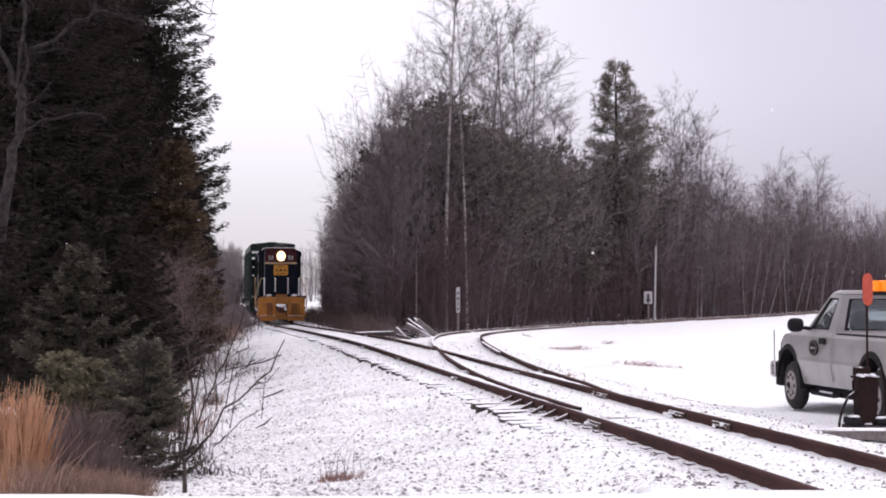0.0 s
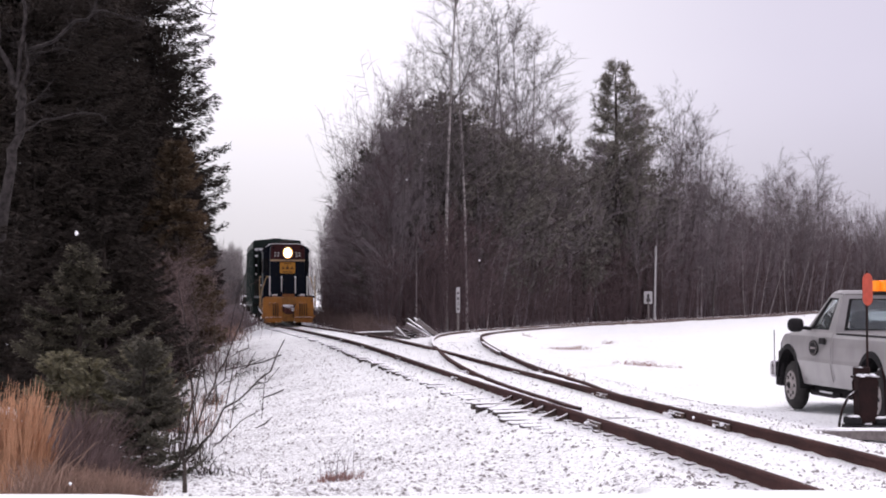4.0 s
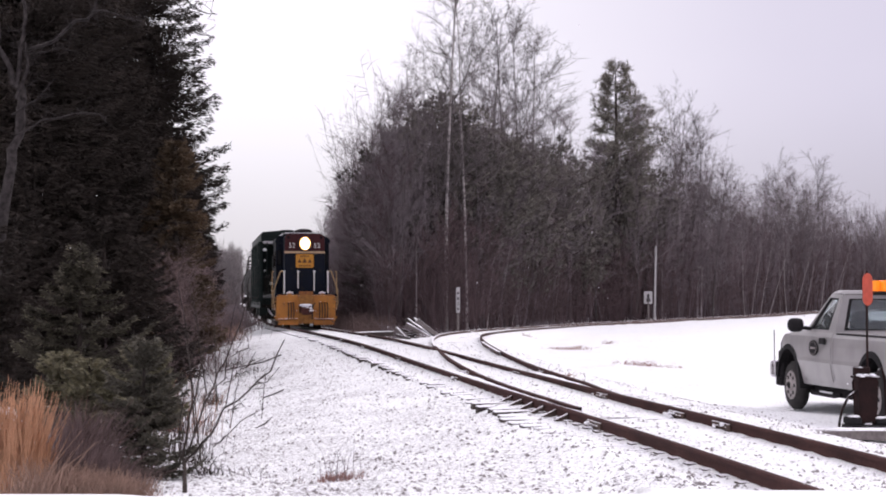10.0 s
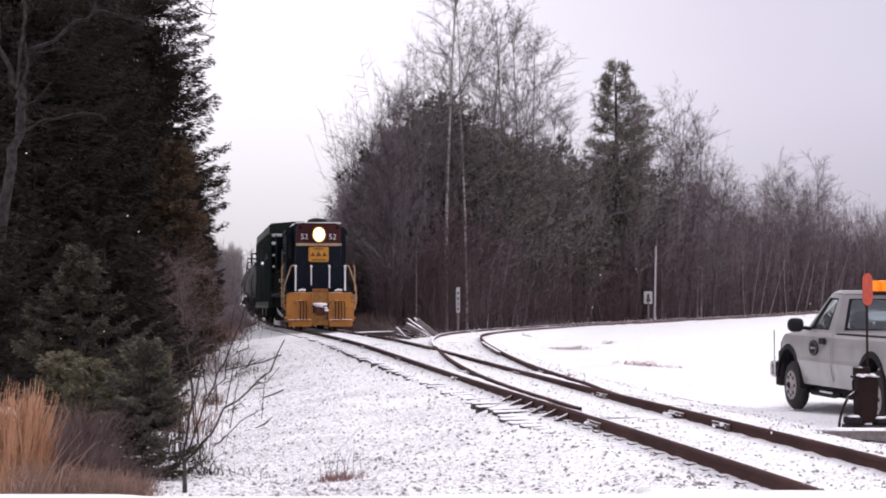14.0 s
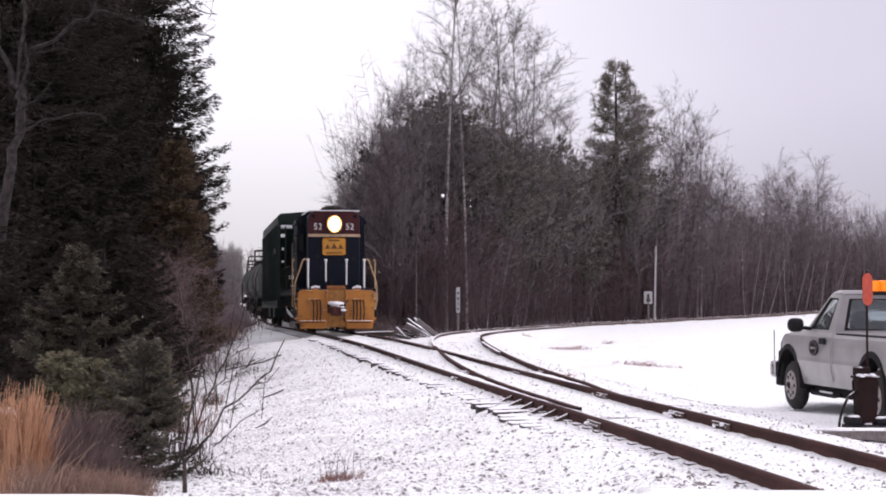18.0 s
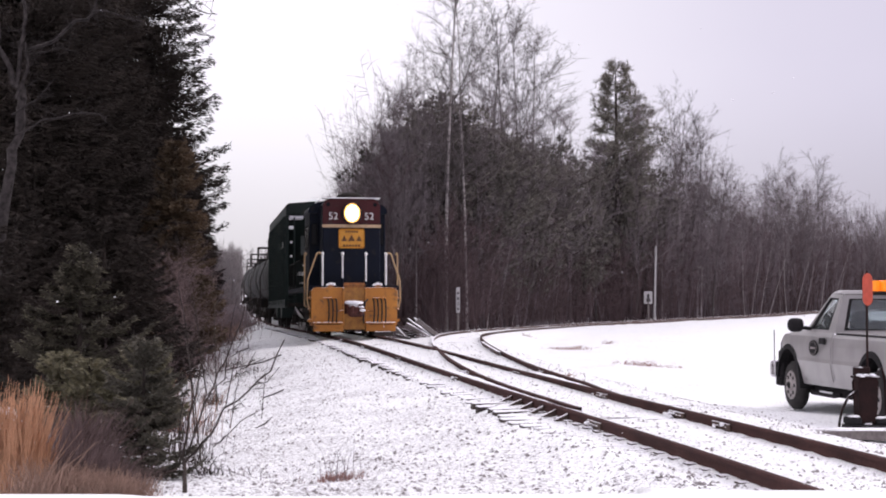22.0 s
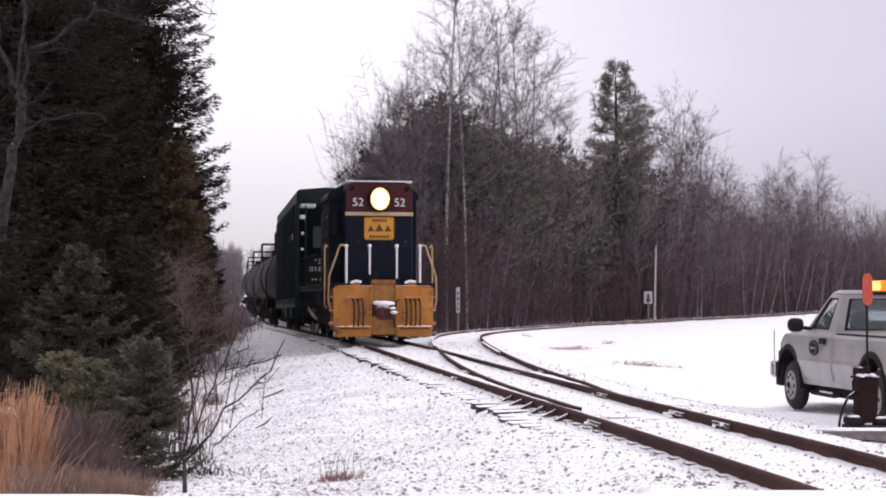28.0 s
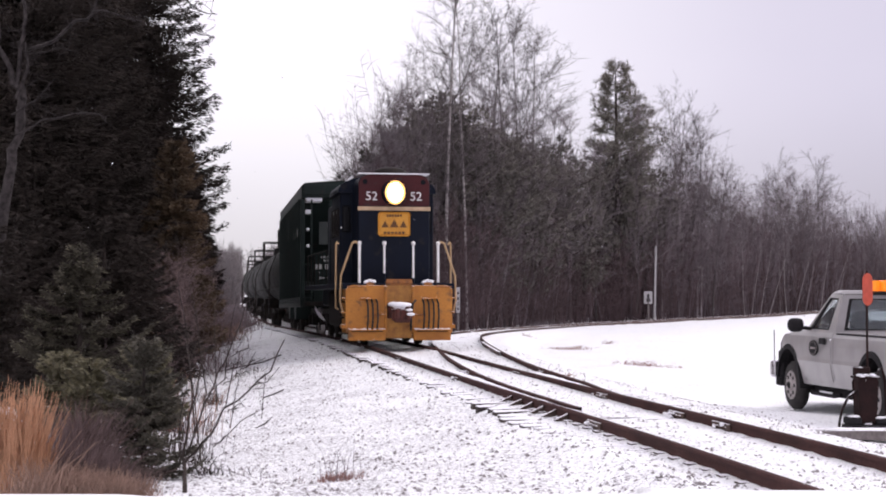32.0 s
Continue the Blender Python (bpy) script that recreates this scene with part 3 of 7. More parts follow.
def stones():
    """Loose trackside stones, half sunk in the snow."""
    rng = np.random.default_rng(3)
    n = 24000
    y = 13.0 + 34 * rng.random(n) ** 1.7
    u = np.where(rng.random(n) < 0.72, rng.uniform(-6.5, -0.85, n), rng.uniform(-0.6, 3.2, n))
    x = main_x(y) + u
    keep = np.abs(u - 0.75) > 0.15
    x, y = x[keep], y[keep]
    r = 0.008 + 0.027 * rng.random(len(x)) ** 2.6
    z = ground_z(x, y) + r * rng.uniform(-0.5, 0.1, len(x))
    octa = np.array([[1, 0, 0], [0, 1, 0], [-1, 0, 0], [0, -1, 0], [0, 0, 0.95]], float)
    verts = octa[None] * r[:, None, None] * rng.uniform(0.6, 1.35, (len(x), 5, 1)) * np.array([1.1, 1, 1.0]) + np.stack([x, y, z], 1)[:, None]
    tris = np.array([[0, 1, 4], [1, 2, 4], [2, 3, 4], [3, 0, 4]])
    faces = (np.arange(len(x)) * 5)[:, None, None] + tris[None]
    tagged(new("trackside_gravel", mesh_of("trackside_gravel", verts.reshape(-1, 3), faces.reshape(-1, 3), STONE)), "loose grey stones poking through thin snow", "gravel", kind="stuff")


stones()


# ---- trees ----
def bare_tree_segs(seed, height, spread, trunk_r, counts=(6, 3, 2), up=0.75, lean=0.0, first=0.3, min_r=0.008, wander=0.12, sway=0.3, crisp=False):
    """Segments of a leafless tree: (trunk rows, branch rows). counts: how many shoots leave each piece of trunk, limb and branch."""
    rng = random.Random(seed)
    trunk, crown = [], []

    def grow(p, d, length, r, level, rows):
        last = level >= len(counts)
        n = (2 if crisp else 1) if last else (6, 5 if crisp else 4, 3, 2)[min(level, 3)]
        stray = wander * (sway if level == 0 else 1.5 if crisp else 1)
        drift = 0.03 if crisp else 0.06
        pts = [p]
        for k in range(n):
            d = (d + Vector((rng.gauss(0, stray), rng.gauss(0, stray), rng.gauss(drift, 0.10 if crisp else 0.06) if level else 0.02))).normalized()
            q = pts[-1] + d * length / n
            r0 = max(min_r * 0.8, r * (1 - 0.8 * k / n))
            r1 = 0.0 if last and k == n - 1 else max(min_r * 0.6, r * (1 - 0.8 * (k + 1) / n))
            rows.append((*pts[-1], *q, r0, r1))
            pts.append(q)
            if level < len(counts) and (level or (k + 1) / n > first):
                for _ in range(int(counts[level] + rng.random())):
                    f = rng.random()
                    b = pts[-2].lerp(q, f)
                    out = Vector((rng.gauss(0, 1), rng.gauss(0, 1), rng.gauss(0.1, 0.5) if crisp and level else 0.15)).normalized()
                    nd = (d * up * rng.uniform(0.7, 1.3) + out * rng.uniform(0.5, 0.9)).normalized()
                    share = (k + f) / n
                    nl = spread * (1.2 - 0.7 * share if crisp else 1.3 - 0.95 * share) if level == 0 else length * rng.uniform(0.35, 0.6)
                    grow(b, nd, nl * rng.uniform(0.65, 1.15), max(min_r, r0 * ((0.46 if crisp else 0.40) if level == 0 else 0.55 if crisp else 0.5)), level + 1, crown)

    grow(Vector((0, 0, -0.3)), Vector((lean, 0, 1)).normalized(), height + 0.3, trunk_r, 0, trunk)
    return trunk, crown


def make_bare_tree(name, label, seed, bark, twig, **shape):
    trunk, crown = bare_tree_segs(seed, **shape)
    ob = tagged(new(name), label, "tree")
    # a rounder trunk
    bm = B()
    rings = []
    for p, r in [(trunk[0][0:3], trunk[0][6])] + [(row[3:6], max(row[7], 0.004)) for row in trunk]:
        rings.append([bm.verts.new((p[0] + r * math.cos(a), p[1] + r * math.sin(a), p[2])) for a in np.linspace(0, 2 * math.pi, 8)[:-1]])
    for lo, hi in zip(rings[:-1], rings[1:]):
        for i in range(7):
            bm.faces.new((lo[i], lo[(i + 1) % 7], hi[(i + 1) % 7], hi[i]))
    bm.faces.new(rings[0][::-1])
    bm.faces.new(rings[-1])
    part("trunk", bm, bark, ob, smooth=True)
    c = new("crown", sticks_mesh("crown", crown, twig))
    c.parent = ob
    tagged(c, kind="stuff")
    return ob


def spruce(name, label, seed, height, radius, mat, sprays=9000, clear=0.02, size=0.30, droop=0.25, taper=1.0, rows=None, wide=0.34, tips=0, even=0.0, foot=0.0):
    """A conifer: trunk, whorled drooping branches, and needle sprays along them."""
    rng = np.random.default_rng(seed)
    ob = tagged(new(name), label, "tree")
    bm = B()
    rod(bm, (0, 0, -0.4), (0, 0, height * 0.55), 0.014 * height + 0.02, 0.008 * height + 0.01, seg=8)
    rod(bm, (0, 0, height * 0.55), (0, 0, height), 0.008 * height + 0.01, 0.006, seg=6)
    part("trunk", bm, BARK_DARK, ob)
    nb = rows or int(26 + height * 11)
    f = clear + (0.985 - clear) * rng.random(nb) ** 1.15
    ang = rng.uniform(0, 2 * math.pi, nb)
    length = radius * (1 - f) ** taper * rng.uniform(0.72 + 0.12 * even, 1.18 - 0.12 * even, nb) + 0.03 * height * 0.4
    length = length * (1 - foot * np.clip((0.235 - f) / 0.06, 0, 1))
    rise = np.where(f > 0.75, 0.5, 0.12) + rng.normal(0, 0.1, nb)
    d = np.stack([np.cos(ang), np.sin(ang), np.zeros(nb)], 1)

    def along(i, s):
        p = d[i] * (length[i] * s)[:, None]
        p[:, 2] = f[i] * height + length[i] * (rise[i] * s - droop * 1.6 * s ** 2 + 0.10 * s ** 4 * 3)
        return p

    idx = np.arange(nb)
    segs = []
    for a, c in ((0, 0.35), (0.35, 0.7), (0.7, 1.0)):
        pa, pc = along(idx, np.full(nb, a)), along(idx, np.full(nb, c))
        r = 0.012 * length + 0.004
        segs.append(np.concatenate([pa, pc, (r * (1 - a))[:, None], (r * (1.05 - c))[:, None]], 1))
    br = new("branch_work", sticks_mesh("branch_work", np.concatenate(segs), BARK_DARK))
    br.parent = ob
    tagged(br, kind="stuff")
    w = length / length.sum()
    i = rng.choice(nb, sprays, p=w)
    s = rng.random(sprays) ** 0.75
    root = along(i, s)
    tang = np.stack([-d[i, 1], d[i, 0], np.zeros(sprays)], 1)
    side = rng.choice((-1.0, 1.0), sprays)[:, None] * rng.uniform(0.1, 1.0, sprays)[:, None]
    out = d[i] * rng.uniform(0.5, 1.0, sprays)[:, None] + tang * side * 1.1
    out[:, 2] += rng.normal(-0.12, 0.28, sprays)
    out /= np.linalg.norm(out, axis=1, keepdims=True)
    ln = size * rng.uniform(0.6, 1.3, sprays)
    root = root + tang * side * ((0.22 + 0.1 * even) * length[i] * (1.1 - s))[:, None]
    root[:, 2] += rng.normal(0, 0.09 * even, sprays)
    fo = new("needles", blades_mesh("needles", root, root + out * ln[:, None], ln * wide, mat))
    fo.parent = ob
    tagged(fo, kind="stuff")
    if tips:
        # pale shoots at the ends of the sprays
        j = rng.integers(0, sprays, tips)
        j = j[s[j] > 0.45]
        a = root[j] + out[j] * ln[j, None] * 0.8
        c = a + (out[j] + rng.normal(0, 0.35, (len(j), 3)) + np.array([0, 0, 0.25])) * size * rng.uniform(0.3, 0.7, (len(j), 1))
        sh = new("new_growth", blades_mesh("new_growth", a, c, size * 0.16, SHOOT))
        sh.parent = ob
        tagged(sh, "pale young shoots", kind="stuff")
    return ob


def pine(name, label, seed, height, radius, mat, tufts=1100, blades=9, clear=0.25, thick=0.22, limbs=84, taper=0.26):
    """A white pine: uneven tiers of upswept limbs that end in loose tufts of needles."""
    rng = np.random.default_rng(seed)
    ob = tagged(new(name), label, "tree")
    bm = B()
    rod(bm, (0, 0, -0.4), (0.1, 0, height * 0.5), 0.017 * height, 0.011 * height, seg=9)
    rod(bm, (0.1, 0, height * 0.5), (0, 0, height), 0.011 * height, 0.012, seg=7)
    part("trunk", bm, BARK_DARK, ob)
    nb = limbs
    f = clear + (0.985 - clear) * ((np.arange(nb) + rng.random(nb)) / nb) ** 0.9
    ang = rng.uniform(0, 2 * math.pi, nb)
    length = radius * np.clip((1.0 - f) / taper, 0.01, 1) ** 0.8 * rng.uniform(0.5, 1.15, nb) * (1 + 0.22 * np.cos(ang))
    d = np.stack([np.cos(ang), np.sin(ang), np.zeros(nb)], 1)

    def along(i, s):
        p = d[i] * (length[i] * s)[:, None]
        p[:, 2] = f[i] * height + length[i] * (0.12 * s + 0.30 * s ** 2)
        return p

    idx = np.arange(nb)
    segs = []
    for a, c in ((0, 0.5), (0.5, 1.0)):
        r = 0.014 * length + 0.01
        segs.append(np.concatenate([along(idx, np.full(nb, a)), along(idx, np.full(nb, c)), (r * (1.05 - a))[:, None], (r * (1.1 - c))[:, None]], 1))
    i = rng.choice(nb, tufts, p=length / length.sum())
    s = rng.uniform(0.3, 1.0, tufts) ** 0.8
    at = along(i, s)
    spread = rng.normal(0, 1, (tufts, 3)) * np.array([0.34, 0.34, 0.24]) * (0.20 + 0.22 * length[i])[:, None]
    tip = at + spread
    segs.append(np.concatenate([at, tip, np.full((tufts, 1), 0.012), np.full((tufts, 1), 0.006)], 1))
    br = new("branch_work", sticks_mesh("branch_work", np.concatenate(segs), BARK_DARK))
    br.parent = ob
    tagged(br, kind="stuff")
    root = np.repeat(tip, blades, 0)
    out = rng.normal(0, 1, root.shape) + np.array([0, 0, 0.6]) + np.repeat(d[i], blades, 0) * 0.7
    out /= np.linalg.norm(out, axis=1, keepdims=True)
    ln = rng.uniform(0.22, 0.50, len(root))[:, None]
    fo = new("needles", blades_mesh("needles", root, root + out * ln, ln[:, 0] * thick, mat))
    fo.parent = ob
    tagged(fo, kind="stuff")
    return ob


def put(ob, x, y, rz=0.0, size=1.0, sink=0.0, tilt=0.0):
    ob.matrix_basis = pose(x, y, gz(x, y) - sink, 0, tilt, rz) @ Matrix.Diagonal((size, size, size, 1))
    return ob


def again(ob, x, y, rz, size, tilt=0.0, label=""):
    c = copy_thing(ob, pose(0, 0, 0))
    put(c, x, y, rz, size, 0, tilt)
    return tagged(c, label)


def px(x, y):
    """Across from the middle line, by the bearing's tangent times 2700."""
    return (x - 784) / 2700 * y


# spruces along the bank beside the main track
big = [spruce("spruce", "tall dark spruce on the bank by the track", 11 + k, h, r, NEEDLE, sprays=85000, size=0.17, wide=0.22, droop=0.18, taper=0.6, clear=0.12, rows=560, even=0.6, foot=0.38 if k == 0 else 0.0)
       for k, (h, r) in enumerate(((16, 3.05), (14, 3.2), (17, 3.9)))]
put(big[0], px(249, 48), 48, 20, 1.04)
put(big[1], px(140, 42), 42, 120)
put(big[2], px(40, 39), 39, 200)
rust = spruce("spruce", "rust-tinged spruce among dark ones by the track", 31, 12.5, 2.75, NEEDLE_RUST, sprays=46000, size=0.24, wide=0.24, droop=0.2, taper=0.6, clear=0.12, rows=380, even=0.6)
put(rust, px(310, 40), 40, 0, 0.50)
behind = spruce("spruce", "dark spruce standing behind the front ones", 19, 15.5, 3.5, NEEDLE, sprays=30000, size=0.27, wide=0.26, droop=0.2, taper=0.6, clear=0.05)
put(behind, px(190, 60), 60, 10, 1.15)
for x, y, rz, size in ((-60, 40, 50, 1.05), (304, 86, 200, 0.72), (120, 56, 80, 1.25), (50, 50, 160, 1.2), (100, 52, 300, 1.2), (20, 46, 250, 1.15), (240, 78, 30, 0.9), (215, 60, 130, 0.95)):
    again(behind, px(x, y), y, rz, size)
for k, x, y, rz, size in ((2, 272, 72, 80, 0.85), (1, 308, 82, 200, 0.8), (0, 340, 96, 140, 0.62), (2, 348, 112, 30, 0.52), (1, 356, 135, 90, 0.55)):
    again(big[k], px(x, y), y, rz, size)
small = spruce("young_spruce", "bushy young spruce in front of the tall dark ones", 41, 3.0, 1.55, NEEDLE_NEAR, sprays=26000, size=0.10, droop=0.12, taper=0.98, rows=120, clear=0.03, wide=0.26, tips=5200)
put(small, px(142, 21.5), 21.5, 0, 0.96)
low = spruce("young_spruce", "low dark spruce bush at the foot of the bank", 43, 1.46, 0.56, NEEDLE_BLUE, sprays=20000, size=0.06, droop=0.09, taper=0.5, rows=140, clear=0.03, wide=0.28, tips=3600)
put(low, px(256, 16.0), 16.0, 40)

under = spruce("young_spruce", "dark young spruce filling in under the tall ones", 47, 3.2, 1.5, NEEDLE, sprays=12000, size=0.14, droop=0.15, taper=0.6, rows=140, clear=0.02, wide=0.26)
put(under, px(120, 34), 34, 10)
for x, y, rz, size in ((30, 30, 60, 1.15), (95, 31, 150, 1.0), (185, 32, 250, 1.2), (235, 35, 20, 1.1), (258, 40, 90, 0.9), (254, 47, 200, 1.05), (-20, 26, 120, 1.0), (282, 60, 10, 1.1), (228, 50, 310, 1.4), (160, 38, 40, 1.5), (60, 36, 330, 1.6)):
    again(under, px(x, y), y, rz, size)
# the wood behind the side track
tall = [make_bare_tree("bare_tree", "tall leafless grey tree at the edge of the wood", 60 + k, TWIG_TOP if k else BIRCH, TWIG_TOP, height=h, spread=s, trunk_r=0.088, counts=(4.2, 2.5, 2.4), up=0.68, first=0.36, min_r=0.009, wander=0.085, crisp=True)
        for k, (h, s) in enumerate(((17.5, 4.6), (15, 4.3), (16.5, 4.8)))]
white = make_bare_tree("birch", "tall white-barked birch rising above the wood", 71, BIRCH, TWIG_TOP, height=21, spread=4.7, trunk_r=0.105, counts=(5, 2.6, 2.5), up=0.62, first=0.42, min_r=0.009, wander=0.085, sway=0.1, crisp=True)
mid = [make_bare_tree("bare_tree", "leafless grey-brown tree in the thicket", 80 + k, BARK_GREY, TWIG_BROWN if k % 2 else TWIG_GREY, height=h, spread=s, trunk_r=0.065, counts=(3.6, 2.0, 2.0), up=0.8, first=0.2, min_r=0.009, wander=0.09, crisp=True)
       for k, (h, s) in enumerate(((11.5, 3.4), (10, 3.2), (12.5, 3.6), (9, 3.0)))]
shrub = [make_bare_tree("bare_shrub", "dense red-brown leafless shrub at the wood's edge", 90 + k, TWIG_BROWN, TWIG_BROWN, height=h, spread=s, trunk_r=0.03, counts=(3, 1.6, 0.8), up=0.85, first=0.0, min_r=0.009)
         for k, (h, s) in enumerate(((3.6, 1.9), (3.0, 1.8), (4.4, 2.1)))]
sapling = make_bare_tree("birch_sapling", "thin pale birch stem leaning at the wood's edge", 96, BIRCH_PALE, TWIG_GREY, height=6.0, spread=1.2, trunk_r=0.022, counts=(1.5, 1.5), up=1.2, first=0.5, min_r=0.008)
for s in shrub:
    tagged(s, category="shrub")
for k, (x, y) in enumerate(((720, 76), (860, 84), (1010, 100), (1290, 120))):
    put(mid[k], px(x, y), y, 40 * k)
for k, (x, y) in enumerate(((690, 71.5), (880, 80), (1180, 106))):
    put(shrub[k], px(x, y), y, 70 * k)
put(white, px(790, 73.5), 73.5, 15, 0.97)
put(tall[0], px(826, 74.5), 74.5, 0, 0.97)
put(tall[1], px(895, 84), 84, 70, 1.12)
put(tall[2], px(945, 88), 88, 160, 0.98)
for k, x, y, rz, size in ((0, 750, 80, 100, 0.8), (1, 862, 90, 210, 1.2), (2, 700, 84, 30, 0.72), (1, 655, 88, 300, 0.66), (2, 985, 96, 10, 0.78), (0, 1215, 112, 60, 0.92),
                          (1, 1195, 118, 190, 1.04), (2, 1240, 116, 320, 0.86), (0, 1380, 126, 140, 0.72), (1, 1420, 130, 40, 0.75), (2, 1450, 135, 90, 0.78), (1, 1545, 138, 10, 0.55), (2, 915, 96, 20, 1.1)):
    again(tall[k], px(x, y), y, rz, size)
pine_a = pine("white_pine", "tall white pine standing above the bare wood", 51, 17.4, 2.75, NEEDLE_PINE, tufts=2700, blades=9, clear=0.30, thick=0.10, limbs=110, taper=0.36)
put(pine_a, px(1090, 106), 106, 0, 1.06)
pine_b = pine("white_pine", "dark pine half hidden in the bare wood", 52, 12.5, 3.5, NEEDLE_DARK, tufts=850, blades=6, clear=0.12)
put(pine_b, px(765, 80), 80, 0)
pine_c = pine("white_pine", "dark dense pine among the bare stems", 57, 12.5, 3.3, NEEDLE_PINE_DARK, tufts=900, blades=6, clear=0.15)
put(pine_c, px(752, 83), 83, 0, 0.95)
for x, y, rz, size in ((780, 85, 95, 1.05), (722, 82, 200, 0.86), (800, 79, 310, 0.9), (690, 80, 40, 0.7), (1060, 108, 20, 0.9)):
    again(pine_c, px(x, y), y, rz, size)
for x, y, rz, size in ((820, 84, 130, 0.9), (930, 92, 200, 0.9), (985, 98, 270, 0.95), (1050, 106, 20, 0.95), (1135, 110, 120, 0.95), (1235, 124, 80, 0.85), (880, 96, 250, 0.98), (855, 82, 15, 0.85), (905, 88, 300, 0.85), (960, 95, 150, 0.9), (1020, 102, 220, 0.88), (1080, 108, 320, 0.85), (1165, 114, 30, 0.75), (1300, 132, 15, 0.7)):
    again(pine_b, px(x, y), y, rz, size)


put(sapling, px(862, 78), 78, 0, 1.0, 0, 9)
for x, y, rz, size, tilt in ((735, 70.5, 200, 0.7, 3), (880, 80, 30, 0.9, 12), (905, 83, 0, 0.8, 16), (1318, 115, 60, 1.1, 4), (1330, 116, 0, 1.0, 12), (1345, 117, 10, 1.05, 14), (1362, 118, 0, 1.1, 20), (1408, 123, 0, 1.2, 18),
                             (1392, 122, 80, 1.25, 2), (1425, 125, 0, 1.1, 15), (1452, 127, 10, 1.2, 12), (1470, 129, 0, 1.1, 21), (1480, 130, 0, 1.0, 16), (1172, 106, 0, 1.0, 4), (980, 92, 120, 0.7, 10), (1536, 132, 0, 1.0, 0)):
    again(sapling, px(x, y), y, rz if abs(tilt) < 5 else 0, size, tilt)


dusky = make_bare_tree("bare_shrub", "dark red-brown leafless shrub before the dark spruces", 94, DUSK_TWIG, DUSK_TWIG, height=3.4, spread=1.9, trunk_r=0.025, counts=(3.4, 2.0, 2.0), up=0.85, first=0.0, min_r=0.0045, crisp=True)
put(tagged(dusky, category="shrub"), px(310, 41), 41, 140, 0.75)
for x, y, rz, size in ((262, 42, 10, 0.8), (300, 43, 90, 0.8), (332, 46, 200, 0.8), (337, 50, 150, 0.85), (318, 52, 300, 0.9), (284, 44, 40, 0.85), (346, 56, 20, 0.85), (314, 39, 70, 0.85), (325, 44, 250, 0.85), (288, 38, 170, 0.8), (322, 42, 10, 0.8), (298, 48, 60, 1.0), (328, 54, 130, 1.05), (340, 48, 220, 0.75), (356, 64, 40, 0.9), (276, 40, 330, 0.7), (330, 38, 310, 0.7), (342, 60, 80, 1.0)):
    again(dusky, px(x, y), y, rz, size)


for k, x, y, rz, size in ((0, 778, 72, 0, 1.3), (1, 800, 71.5, 80, 1.25), (2, 822, 73, 160, 1.2), (0, 842, 73.5, 240, 1.3), (1, 765, 71, 300, 1.2), (2, 810, 72.5, 20, 1.3), (0, 860, 75, 60, 1.4)):
    again(shrub[k], px(x, y), y, rz, size)


def edge_y(x):
    """How far off the wood's edge lies at a bearing."""
    return float(np.interp(x, (400, 540, 580, 620, 660, 690, 800, 900, 1000, 1100, 1200, 1300, 1400, 1500, 1700), (150, 130, 112, 90, 78, 70, 72, 80, 92, 101, 106, 114, 124, 132, 150)))


def plant_wood():
    rng = random.Random(8)
    for k in range(44):
        x = 576 + (k + rng.random()) / 44 * 1054
        y = edge_y(x) + rng.uniform(1, 26)
        if px(x, y) - main_x(y) < 3.2:
            continue
        again(mid[k % 4], px(x, y), y, rng.uniform(0, 360), rng.uniform(0.78, 1.1) * float(np.interp(x, (576, 610, 650, 700, 740, 1150, 1210, 1260, 1305, 1340, 1400, 1440, 1490, 1520, 1640), (0.62, 0.76, 0.88, 0.95, 1.05, 1.05, 1.2, 1.05, 0.82, 0.82, 1.05, 1.05, 0.85, 0.72, 0.75))), rng.uniform(-4, 4))
    for k in range(62):
        x = 566 + (k + rng.random()) / 62 * 1064
        y = edge_y(x) + rng.uniform(-0.5, 7)
        if px(x, y) - main_x(y) < 3.0:
            continue
        again(shrub[k % 3], px(x, y), y, rng.uniform(0, 360), rng.uniform(0.8, 1.35), rng.uniform(-5, 5))
    # the rounded end of the wood, close-grown
    for k in range(26):
        x = 578 + 150 * (k + rng.random()) / 26
        y = edge_y(x) + rng.uniform(1, 12)
        if px(x, y) - main_x(y) > 3.2:
            again(mid[k % 4], px(x, y), y, rng.uniform(0, 360), rng.uniform(0.72, 0.9) * float(np.interp(x, (578, 640, 700, 735), (0.86, 0.98, 1.04, 1.05))), rng.uniform(-4, 4))
    # shrubs along the foot of the spruces
    for k in range(20):
        y = 54 + k * 2.4
        again(shrub[k % 3], px(316 + 28 * k / 26 + rng.uniform(-50, 6), y), y, rng.uniform(0, 360), rng.uniform(0.5, 0.95))


plant_wood()


